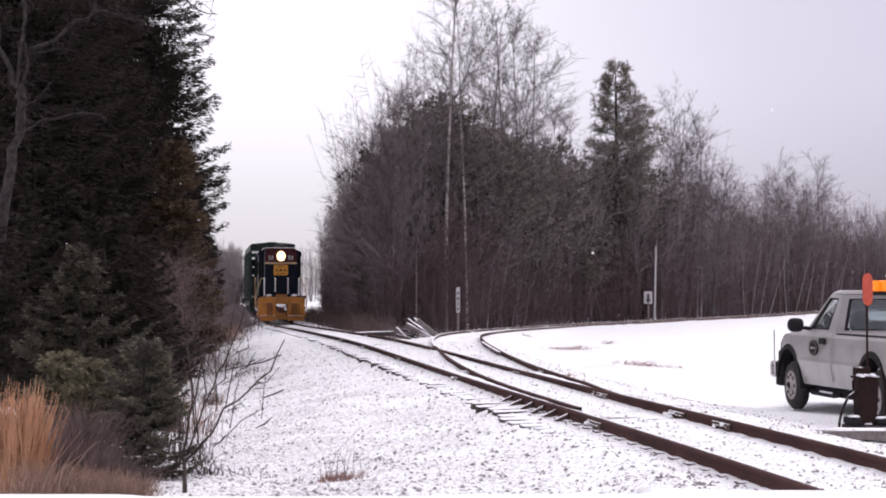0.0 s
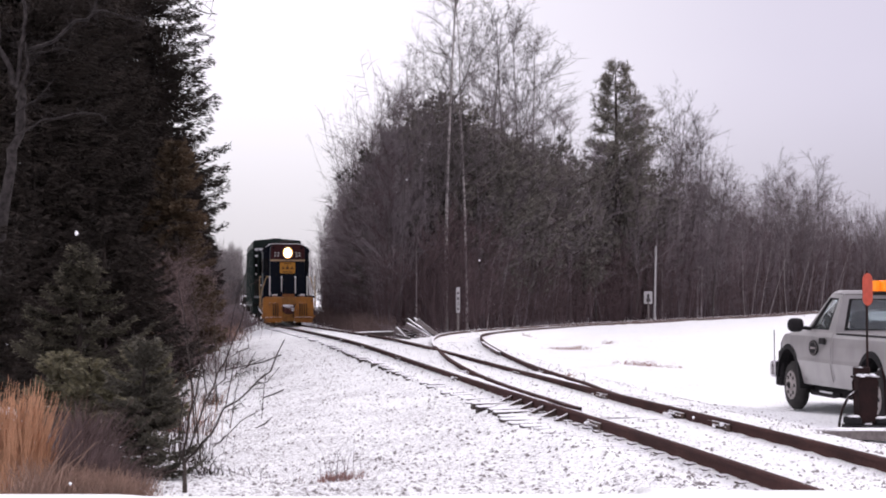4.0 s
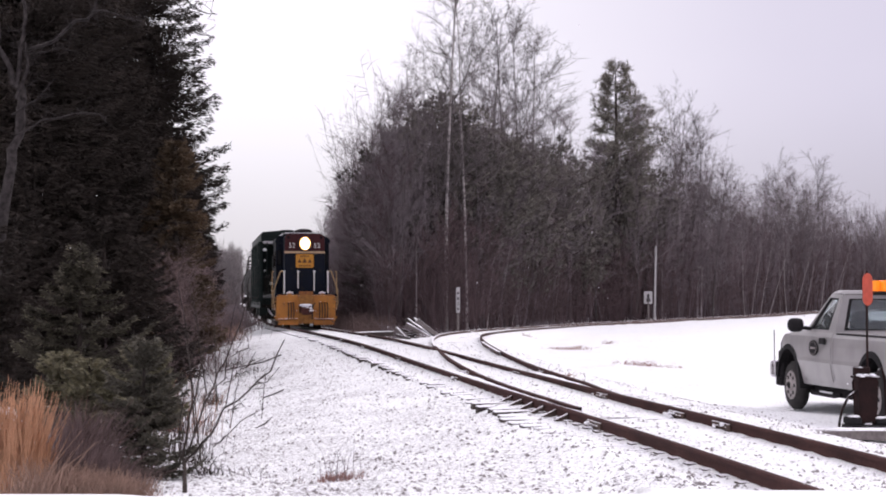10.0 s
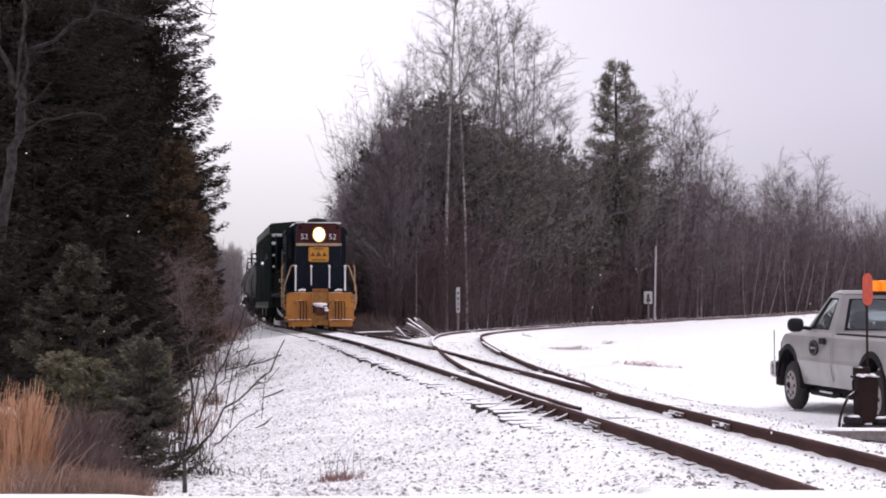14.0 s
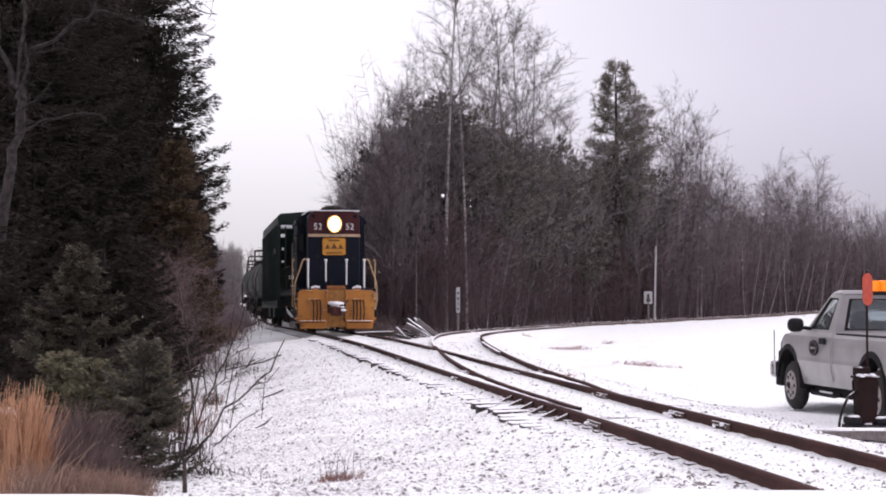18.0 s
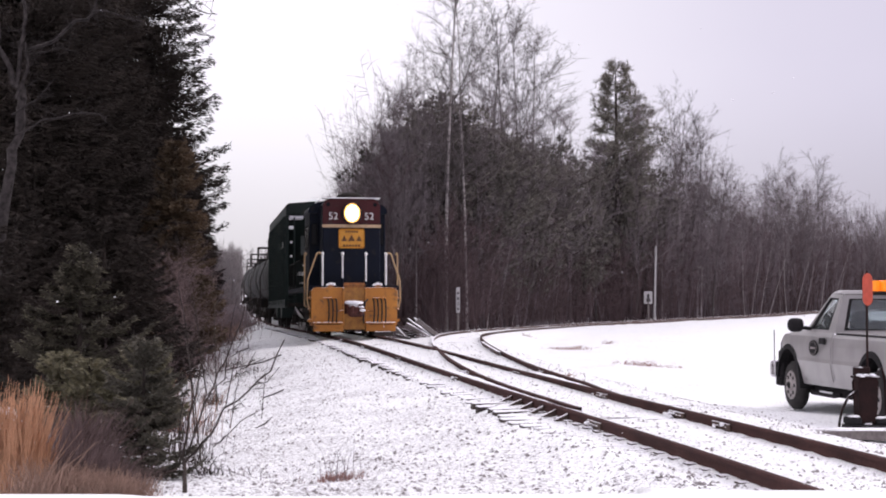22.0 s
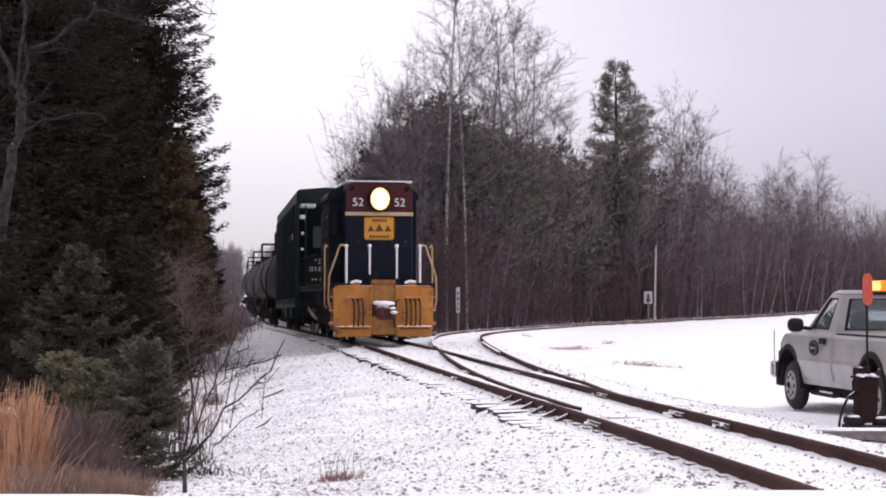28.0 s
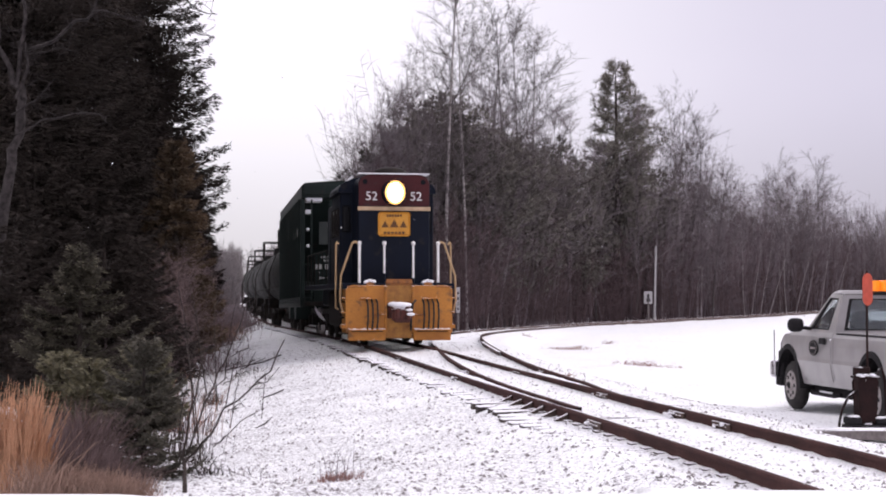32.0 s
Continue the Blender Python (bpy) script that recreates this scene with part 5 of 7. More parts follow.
    for s in (-1, 1):
        for k in range(7):
            bm = B()
            box(bm, s * 0.805 - 0.012, s * 0.805 + 0.012, 4.95 + k * 0.88, 5.72 + k * 0.88, 1.8, 3.9, 0.008)
            d = part("hood_door", bm, LOCO_BLUE, hood)
            bm = B()
            box(bm, s * 0.82 - 0.015, s * 0.82 + 0.015, 5.60 + k * 0.88, 5.66 + k * 0.88, 2.7, 2.85, 0.004)
            part("latch", bm, STEEL_DARK, d)
        for k in range(6):
            bm = B()
            rod(bm, (s * 1.45, 5.0 + 1.3 * k, 1.66), (s * 1.45, 5.0 + 1.3 * k, 2.66), 0.022, seg=6)
            part("side_post", bm, STEEL_DARK, ob)
        bm = B()
        tube(bm, [(s * 1.45, 4.9, 2.66), (s * 1.45, 11.6, 2.66)], 0.022, 6)
        part("side_rail", bm, STEEL_DARK, ob)
    for y in (6.4, 8.6, 10.2):
        bm = B()
        rod(bm, (0, y, 4.42), (0, y, 4.58), 0.45, 0.42, seg=20)
        part("roof_fan", bm, STEEL_DARK, hood)
    bm = B()
    for k, x in enumerate((-0.18, 0.0, 0.18)):
        rod(bm, (x, 2.9, 4.66), (x, 2.5 + 0.08 * k, 4.70), 0.03, 0.07, seg=10)
    part("horn", bm, STEEL_DARK, cab)
    # Added pale crescents, standing in for bright snow seen past the underframe.
    for s in (-1, 1):
        bm = B()
        line = np.linspace(math.pi * 1.02, math.pi * 1.46, 12)
        outer = [(s * (0.86 + 0.47 * -math.cos(a)), 1.03 + 0.56 * math.sin(a)) for a in line]
        inner = [(s * (0.86 + (0.47 - 0.11 * math.sin((a - line[0]) / (line[-1] - line[0]) * math.pi)) * -math.cos(a)), 1.03 + (0.56 - 0.11 * math.sin((a - line[0]) / (line[-1] - line[0]) * math.pi)) * math.sin(a)) for a in line[1:-1]][::-1]
        prism(bm, outer + inner, 10.2, 10.3, "y")
        part("curved_guard", bm, SNOW, ob, "made-up pale crescent under the deck for bright snow showing through a gap")
    bogie(ob, 2.7, 2.3, 0.51, sets)
    bogie(ob, 9.4, 2.3, 0.51, sets)
    coupler(ob, 12.1, -1)
    return ob, sets, (2.7, 9.4)


def covered_hopper():
    ob = tagged(new("covered_hopper"), "dark green covered hopper car behind the locomotive", "freight car")
    sets = []
    L, top, sill, w = 15.0, 5.36, 0.98, 1.56
    bm = B()
    prism(bm, [(0.9, 4.72), (0.9, 4.9), (L - 0.9, 4.9), (L - 0.9, 4.72), (L - 3.3, 1.9), (10.6, 1.5), (10.0, 0.5), (9.3, 0.5), (8.6, 1.6), (6.8, 1.6), (6.1, 0.5), (5.4, 0.5), (4.8, 1.5), (3.3, 1.9)], -1.44, 1.44, "x")
    part("hopper_body", bm, CAR_GREEN, ob, "dark green body with sloping end sheets")
    bm = B()
    prism(bm, [(-w, 4.76), (-w, 5.20), (-1.46, 5.28), (-0.5, top), (0.5, top), (1.46, 5.28), (w, 5.20), (w, 4.76)], 0.0, L, "y", 0.02)
    part("roof", bm, CAR_GREEN, ob)
    for s in (-1, 1):
        bm = B()
        box(bm, s * 1.50 - 0.05, s * 1.50 + 0.05, 1.15, L - 1.15, 1.3, 4.78, 0.02)
        side = part("side_wall", bm, CAR_GREEN, ob)
        for k in range(12):
            bm = B()
            box(bm, s * 1.58 - 0.05, s * 1.58 + 0.05, 1.15 + k * 1.19, 1.27 + k * 1.19, 1.1, 4.78, 0.01)
            part("rib", bm, CAR_GREEN, side)
        bm = B()
        box(bm, s * 1.52 - 0.09, s * 1.52 + 0.09, 0.0, L, sill - 0.02, 1.30, 0.02)
        part("side_sill", bm, CAR_GREEN, ob)
        for y in (0.06, L - 0.06):
            bm = B()
            box(bm, s * 1.53 - 0.07, s * 1.53 + 0.07, y - 0.06, y + 0.06, 1.0, 4.7, 0.01)
            part("corner_post", bm, CAR_GREEN, ob)
            bm = B()
            box(bm, s * 0.55 - 0.06, s * 0.55 + 0.06, y - 0.06, y + 0.06, 1.0, 4.7, 0.01)
            part("end_post", bm, CAR_GREEN, ob)
            bm = B()
            box(bm, s * 1.22 - 0.03, s * 1.22 + 0.03, y - 0.06, y + 0.0, 1.0, 4.7, 0.005)
            lad = part("ladder", bm, CAR_GREEN, ob)
            for k in range(6):
                bm = B()
                box(bm, min(s * 1.22, s * 1.5), max(s * 1.22, s * 1.5), y - 0.10, y - 0.02, 1.25 + k * 0.58, 1.29 + k * 0.58, 0.005)
                part("rung", bm, CAR_GREEN, lad)
                if k in (3, 4, 5):
                    bm = B()
                    wide = 0.10 if k == 5 else 0.05
                    box(bm, s * 1.35 - wide, s * 1.35 + wide, y - 0.12, y - 0.01, 1.29 + k * 0.58, 1.29 + k * 0.58 + 0.05 + wide, 0.03, seg=2)
                    part("rung_snow", bm, SNOW, lad, "snow on the rung")
        for k in range(8):
            bm = B()
            box(bm, s * 1.59 - 0.012, s * 1.59 + 0.012, 1.8 + 0.34 * k, 2.0 + 0.34 * k, 3.5, 3.75, 0)
            part("car_lettering", bm, WHITE_PAINT if k < 1 else CAR_GREEN, ob)
    bm = B()
    box(bm, -1.50, 1.50, -0.03, 0.05, 4.86, 5.22, 0.01)
    part("end_fascia", bm, CAR_GREEN, ob)
    bm = B()
    box(bm, -1.42, -0.85, 0.02, 0.6, 4.62, 4.80, 0.03)
    part("ledge_snow", bm, SNOW, ob, "snow on the end ledge")
    bm = B()
    box(bm, -1.12, 1.12, 0.30, 0.36, 1.14, 2.85, 0.01)
    panel = part("end_panel", bm, CAR_GREEN, ob)
    for z, x0, n, step, h in ((2.36, -1.06, 15, 0.066, 0.17), (2.70, -0.86, 6, 0.075, 0.07), (2.58, -0.78, 7, 0.06, 0.06), (1.97, -0.98, 8, 0.06, 0.07)):
        bm = B()
        for k in range(n):
            if (k * 7) % 5 != 3:
                box(bm, x0 + k * step, x0 + k * step + step * 0.66, 0.288, 0.30, z - h / 2, z + h / 2, 0)
        tagged(part("end_lettering", bm, WHITE_PAINT, panel, "small white lettering"), kind="stuff")
    for x0, x1 in ((-0.92, -0.62), (-0.34, -0.10), (0.3, 0.6)):
        bm = B()
        box(bm, x0, x1, 0.5, 0.55, 3.15, 3.95, 0.01)
        part("placard", bm, GREY_GREEN, ob, "dull grey-green plate on the car's end")
    bm = B()
    box(bm, -1.5, 1.5, 0.0, 1.2, 0.98, 1.14, 0.02)
    box(bm, -0.35, 0.35, 0.0, L, 0.86, 1.16, 0.02)
    box(bm, -1.5, 1.5, L - 1.2, L, 0.98, 1.14, 0.02)
    part("underframe", bm, STEEL_DARK, ob)
    for k in range(6):
        bm = B()
        rod(bm, (0, 1.7 + k * 2.4, top - 0.02), (0, 1.7 + k * 2.4, top + 0.10), 0.38, 0.36, seg=16)
        part("roof_hatch", bm, CAR_GREEN, ob)
    bogie(ob, 1.9, 1.75, 0.46, sets, True)
    bogie(ob, L - 1.9, 1.75, 0.46, sets)
    coupler(ob, 0.1, 1)
    coupler(ob, L - 0.1, -1)
    return ob, sets, (1.9, L - 1.9)


def tank_car():
    ob = tagged(new("tank_car"), "dusty black tank car with a railed dome platform", "freight car", "tank cars of the train")
    sets = []
    L, r, zc = 16.2, 1.50, 2.68
    bm = B()
    rings = [(0.55, 0.35), (0.62, 0.75), (0.82, 1.18), (1.15, 1.44), (1.5, r)]
    prof = rings + [(L - a, b) for a, b in rings[::-1]]
    seg = 40
    loops = [[bm.verts.new((b * math.cos(2 * math.pi * k / seg), a, zc + b * math.sin(2 * math.pi * k / seg))) for k in range(seg)] for a, b in prof]
    for p, q in zip(loops[:-1], loops[1:]):
        for k in range(seg):
            bm.faces.new((p[k], p[(k + 1) % seg], q[(k + 1) % seg], q[k]))
    bm.faces.new(loops[0])
    bm.faces.new(loops[-1][::-1])
    tank = part("tank", bm, TANK_BLACK, ob, smooth=True)
    for y in (3.6, 6.2, 10.0, 12.6):
        bm = B()
        rod(bm, (0, y - 0.05, zc), (0, y + 0.05, zc), r + 0.012, r + 0.012, seg=40)
        part("tank_band", bm, TANK_BLACK, tank)
    bm = B()
    rod(bm, (0, L / 2, zc + r - 0.1), (0, L / 2, zc + r + 0.38), 0.5, 0.48, seg=20)
    part("dome", bm, TANK_BLACK, ob)
    bm = B()
    for s in (-1, 1):
        box(bm, s * 0.85 - 0.25, s * 0.85 + 0.25, L / 2 - 1.1, L / 2 + 1.1, zc + r - 0.22, zc + r - 0.18, 0.005)
        for y in (L / 2 - 1.1, L / 2, L / 2 + 1.1):
            rod(bm, (s * 1.08, y, zc + r - 0.2), (s * 1.08, y, zc + r + 0.75), 0.035, seg=6)
        rod(bm, (s * 1.08, L / 2 - 1.1, zc + r + 0.75), (s * 1.08, L / 2 + 1.1, zc + r + 0.75), 0.035, seg=6)
        rod(bm, (s * 1.08, L / 2 - 1.1, zc + r + 0.3), (s * 1.08, L / 2 + 1.1, zc + r + 0.3), 0.03, seg=6)
    for e in (-1.1, 1.1):
        rod(bm, (-1.08, L / 2 + e, zc + r + 0.75), (1.08, L / 2 + e, zc + r + 0.75), 0.035, seg=6)
    part("dome_platform", bm, STEEL_DARK, ob)
    for s in (-1, 1):
        bm = B()
        tube(bm, [(s * 1.45, 0.2, 1.95), (s * 1.62, 1.2, 1.95), (s * 1.62, L - 1.2, 1.95), (s * 1.45, L - 0.2, 1.95)], 0.025, 6)
        part("side_rail", bm, STEEL_DARK, ob)
        bm = B()
        for y in (L / 2 - 0.25, L / 2 + 0.25):
            tube(bm, [(s * 1.55, y, 0.6), (s * 1.6, y, zc), (s * 1.1, y, zc + r - 0.2)], 0.025, 6)
        for k in range(9):
            rod(bm, (s * 1.56, L / 2 - 0.25, 0.7 + 0.3 * k * 0.8), (s * 1.56, L / 2 + 0.25, 0.7 + 0.3 * k * 0.8), 0.02, seg=6)
        part("ladder", bm, STEEL_DARK, ob)
    bm = B()
    box(bm, -0.35, 0.35, 0.0, L, 0.86, 1.2, 0.02)
    for y in (1.9, L - 1.9):
        box(bm, -1.3, 1.3, y - 0.4, y + 0.4, 1.0, 1.5, 0.05)
    for y in (0.2, L - 0.2):
        box(bm, -1.5, 1.5, y - 0.2, y + 0.2, 0.95, 1.2, 0.02)
    part("underframe", bm, STEEL_DARK, ob)
    bogie(ob, 1.9, 1.75, 0.46, sets)
    bogie(ob, L - 1.9, 1.75, 0.46, sets)
    coupler(ob, 0.1, 1)
    coupler(ob, L - 0.1, -1)
    return ob, sets, (1.9, L - 1.9)


TRAIN = []
_loco = locomotive()
TRAIN.append((_loco[0], 0.0, _loco[2], _loco[1]))
_hop = covered_hopper()
TRAIN.append((_hop[0], 12.95, _hop[2], _hop[1]))
_tank = tank_car()
TANK_FIRST, TANK_STEP = 29.3, 17.1
TRAIN.append((_tank[0], TANK_FIRST, _tank[2], _tank[1]))
for k in range(1, 6):
    c = copy_thing(_tank[0], pose(0, 0, 0))
    rolling = sorted([o for o in c.children if o.name.startswith("wheelset")], key=lambda o: o.location.y)
    TRAIN.append((c, TANK_FIRST + TANK_STEP * k, _tank[2], [(o, o.location.y, o.location.z) for o in rolling]))


# ---- the pickup truck ----
def slab(bm, corners, thick, bevel=0.0):
    """A plate over four corners, drawn inwards along its normal."""
    c = [Vector(p) for p in corners]
    n = (c[1] - c[0]).cross(c[3] - c[0]).normalized() * thick
    a = [bm.verts.new(p) for p in c]
    d = [bm.verts.new(p + n) for p in c]
    bm.faces.new(a)
    bm.faces.new(d[::-1])
    for i in range(4):
        bm.faces.new((a[i], a[(i + 1) % 4], d[(i + 1) % 4], d[i]))
    return bm


def within(corners, f, push):
    """Corners drawn towards their middle by f, and out of their plane by push."""
    c = [Vector(p) for p in corners]
    m = sum(c, Vector()) / 4
    n = (c[1] - c[0]).cross(c[3] - c[0]).normalized()
    return [m + (p - m) * f + n * push for p in c]


def pickup_truck():
    ob = tagged(new("pickup_truck"), "white pickup truck with an amber roof beacon, parked on snow", "truck")
    REAR = -3.25

    def arch(c, r, steps=9):
        return [(c + r * math.cos(a), 0.36 + r * math.sin(a) * 1.25) for a in np.linspace(math.pi - 0.18, 0.18, steps)]

    side = [(-4.75, 0.66), (-4.75, 1.30), (-1.76, 1.30), (-1.74, 1.32), (-0.45, 1.33), (-0.35, 1.34), (0.62, 1.24), (0.80, 1.16), (0.86, 0.98), (0.88, 0.62), (0.86, 0.56)]
    side += arch(0.28, 0.55)[::-1] + [(-0.38, 0.46), (REAR + 0.66, 0.48)] + arch(REAR, 0.56)[::-1]
    bm = B()
    prism(bm, side, 0.04, 1.96, "x", 0.0)
    for z in (0.62, 0.84, 0.90, 1.10, 1.24):
        bmesh.ops.bisect_plane(bm, geom=bm.verts[:] + bm.edges[:] + bm.faces[:], plane_co=(0, 0, z), plane_no=(0, 0, 1))
    for y in (-4.2, REAR, -2.4, -1.75, -1.1, -0.42, 0.2, 0.5):
        bmesh.ops.bisect_plane(bm, geom=bm.verts[:] + bm.edges[:] + bm.faces[:], plane_co=(0, y, 0), plane_no=(0, 1, 0))
    for v in bm.verts:
        inset = float(np.interp(v.co.z, (0.46, 0.62, 0.84, 0.90, 1.10, 1.24, 1.34), (0.07, 0.035, 0.0, 0.010, 0.012, 0.03, 0.085)))
        nose = max(0.0, v.co.y - 0.2) * 0.11
        v.co.x += (inset + nose) * (1 if v.co.x < 1 else -1)
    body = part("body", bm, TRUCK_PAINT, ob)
    for yc in (0.28, REAR):
        bm = B()
        outer = [(yc + 0.545 * math.cos(a), 0.36 + 0.545 * 1.25 * math.sin(a)) for a in np.linspace(math.pi, 0, 13)]
        inner = [(yc + 0.52 * math.cos(a), 0.36 + 0.52 * 1.25 * math.sin(a)) for a in np.linspace(0, math.pi, 13)]
        prism(bm, outer + inner, 0.17, 1.83, "x")
        part("wheel_well", bm, TRUCK_BLACK, ob)
    # door, with its gap, handle and emblem
    bm = B()
    prism(bm, [(0.085, 0.54), (0.067, 0.62), (0.033, 0.84), (0.043, 0.90), (0.045, 1.10), (0.063, 1.24), (0.10, 1.31), (0.16, 1.31), (0.16, 0.54)], -1.66, -0.42, "y")
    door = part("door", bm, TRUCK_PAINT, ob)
    bm = B()
    prism(bm, [(0.11, 0.50), (0.074, 0.62), (0.039, 0.84), (0.049, 0.90), (0.051, 1.10), (0.069, 1.24), (0.13, 1.28), (0.16, 1.28), (0.16, 0.50)], -1.742, -1.738, "y")
    part("panel_gap", bm, TRUCK_BLACK, body)
    bm = B()
    box(bm, -0.005, 0.03, -1.50, -1.27, 1.13, 1.23, 0.015)
    part("door_handle", bm, TRUCK_BLACK, door, "black door handle")
    bm = B()
    rod(bm, (0.012, -0.98, 1.06), (0.03, -0.98, 1.06), 0.12, seg=24)
    for v in bm.verts:
        v.co.y = -0.98 + (v.co.y + 0.98) * 1.6
    em = part("door_emblem", bm, TRUCK_BLACK, door, "dark oval door emblem")
    for r, mat, nm in ((0.102, WHEEL_STEEL, "emblem_ring"), (0.093, TRUCK_BLACK, "emblem_field")):
        bm = B()
        x = 0.010 if r > 0.1 else 0.008
        rod(bm, (x, -0.98, 1.06), (0.02, -0.98, 1.06), r, seg=24)
        for v in bm.verts:
            v.co.y = -0.98 + (v.co.y + 0.98) * 1.6
        part(nm, bm, mat, em)
    bm = B()
    box(bm, 0.004, 0.012, -1.08, -0.88, 1.045, 1.075, 0)
    part("emblem_bar", bm, WHEEL_STEEL, em)
    # cab top: pillars, roof and glass round an open inside
    lo = [(0.10, -1.72, 1.31), (1.90, -1.72, 1.31), (1.90, -0.42, 1.31), (0.10, -0.42, 1.31)]
    hi = [(0.26, -1.64, 1.90), (1.74, -1.64, 1.90), (1.71, -1.10, 1.92), (0.29, -1.10, 1.92)]
    left = [lo[3], lo[0], hi[0], hi[3]]
    back = [lo[0], lo[1], hi[1], hi[0]]
    front = [lo[2], lo[3], hi[3], hi[2]]
    right = [lo[1], lo[2], hi[2], hi[1]]

    def spread(corners, u0, u1, v0, v1, push):
        p = [Vector(q) for q in corners]

        def at(u, v):
            return p[0].lerp(p[1], u).lerp(p[3].lerp(p[2], u), v)
        return within([at(u0, v0), at(u1, v0), at(u1, v1), at(u0, v1)], 1.0, push)

    cab = new("cab")
    cab.parent = ob
    for f, a, c in ((left, 0.09, 0.76), (right, 0.24, 0.91), (back, 0.075, 0.925), (front, 0.05, 0.95)):
        for nm, q in (("pillar", (0.0, a, 0, 1)), ("pillar", (c, 1.0, 0, 1)), ("window_header", (a, c, 0.90, 1)), ("window_sill", (a, c, 0.0, 0.07))):
            bm = B()
            slab(bm, spread(f, *q, 0), -0.06)
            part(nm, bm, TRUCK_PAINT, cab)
    bm = B()
    a = [bm.verts.new((x + (0.02 if x > 1 else -0.02), y + (0.03 if y > -1.3 else -0.02), z - 0.015)) for x, y, z in hi]
    c = [bm.verts.new((x + (-0.05 if x > 1 else 0.05), y + (-0.05 if y > -1.3 else 0.04), z + 0.055)) for x, y, z in hi]
    bm.faces.new(a[::-1])
    bm.faces.new(c)
    for i in range(4):
        bm.faces.new((a[i], a[(i + 1) % 4], c[(i + 1) % 4], c[i]))
    bmesh.ops.bevel(bm, geom=bm.edges[:], offset=0.03, segments=3, affect="EDGES")
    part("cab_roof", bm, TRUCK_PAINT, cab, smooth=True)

    def pane(name, corners, u0, u1, v0, v1, mat, parent, push=-0.012, thick=-0.008):
        bm = B()
        slab(bm, spread(corners, u0, u1, v0, v1, push), thick)
        return part(name, bm, mat, parent)

    for nm, f, u0, u1 in (("side_window", left, 0.09, 0.76), ("side_window", right, 0.24, 0.91), ("rear_window", back, 0.075, 0.925), ("windscreen", front, 0.05, 0.95)):
        bm = B()
        w = 0.03
        for q in ((u0, u0 + (0.10 if f is left else w), 0.07, 0.90), (u1 - w, u1, 0.07, 0.90), (u0, u1, 0.07, 0.10), (u0, u1, 0.87, 0.90)):
            slab(bm, spread(f, *q, 0.004), -0.02)
        part(nm + "_seal", bm, TRUCK_BLACK, cab)
        pane(nm, f, u0, u1, 0.07, 0.90, TRUCK_GLASS, cab).visible_shadow = False
    bm = B()
    box(bm, 0.22, 1.78, -1.52, -1.36, 1.30, 1.50, 0.05, seg=2)
    part("bench_seat", bm, TRUCK_BLACK, cab, "dark bench seat back")
    for x in (0.56, 1.42):
        bm = B()
        prism(bm, [(x + 0.15 * max(-0.85, min(0.85, math.cos(a) * 1.1)), 1.50 + 0.16 * math.sin(a)) for a in np.linspace(0, 2 * math.pi, 21)[:-1]], -1.60, -1.47, "y", 0.02)
        part("headrest", bm, TRUCK_BLACK, cab, "dark headrest behind the rear window")
    bm = B()
    box(bm, 0.16, 1.84, -0.80, -0.46, 1.30, 1.40, 0.04, seg=2)
    part("dashboard", bm, TRUCK_BLACK, cab)
    bm = B()
    ring = [Vector((0.56 + 0.19 * math.cos(a), -0.88 - 0.06 * math.sin(a), 1.42 + 0.17 * math.sin(a))) for a in np.linspace(0, 2 * math.pi, 17)]
    tube(bm, ring, 0.017, 6)
    part("steering_wheel", bm, TRUCK_BLACK, cab)
    pane("window_sticker", back, 0.075, 0.115, 0.14, 0.28, SIGN_WHITE, cab, 0.002, -0.004)
    # mirror
    bm = B()
    box(bm, -0.31, -0.05, -0.82, -0.64, 1.31, 1.53, 0.085, seg=4)
    rod(bm, (-0.08, -0.72, 1.38), (0.10, -0.66, 1.36), 0.03)
    part("mirror", bm, TRUCK_BLACK, ob, "black door mirror")
    # wheels, arches, bumper, lamps
    for y in (0.28, REAR):
        for s, x in ((-1, 0.10), (1, 1.90)):
            bm = B()
            rod(bm, (x, y, 0.40), (x + s * -0.19, y, 0.40), 0.40, 0.40, seg=32)
            bmesh.ops.bevel(bm, geom=[e for e in bm.edges if e.calc_face_angle(0) > 1.0], offset=0.04, segments=2, affect="EDGES")
            w = part("wheel", bm, TYRE, ob, smooth=True)
            bm = B()
            rod(bm, (x + s * 0.012, y, 0.40), (x - s * 0.02, y, 0.40), 0.235, 0.25, seg=24)
            rod(bm, (x + s * 0.04, y, 0.40), (x, y, 0.40), 0.075, 0.10, seg=12)
            part("rim", bm, WHEEL_STEEL, w)
            bm = B()
            rod(bm, (x + s * 0.055, y, 0.40), (x, y, 0.40), 0.055, 0.075, seg=14)
            part("hub", bm, TRUCK_BLACK, w, "dark wheel hub")
            for k in range(8 if s < 0 else 0):
                an = k * math.pi / 4
                bm = B()
                rod(bm, (x + s * 0.018, y + 0.17 * math.cos(an), 0.40 + 0.17 * math.sin(an)), (x + s * 0.004, y + 0.17 * math.cos(an), 0.40 + 0.17 * math.sin(an)), 0.032, seg=8)
                part("rim_slot", bm, TRUCK_BLACK, w)
            bm = B()
            ring = [(y + r * math.cos(a), 0.36 + r * math.sin(a) * 1.22) for r, line in ((0.60, np.linspace(0.02, math.pi - 0.02, 16)), (0.535, np.linspace(math.pi - 0.02, 0.02, 16))) for a in line]
            prism(bm, ring, *sorted((x + s * (0.065 if y > 0 else 0.075), x - s * 0.1)), "x", 0.012)
            part("arch_trim", bm, TRUCK_BLACK, body)
    bm = B()
    box(bm, 0.30, 1.70, -4.6, 0.55, 0.29, 0.62, 0.02)
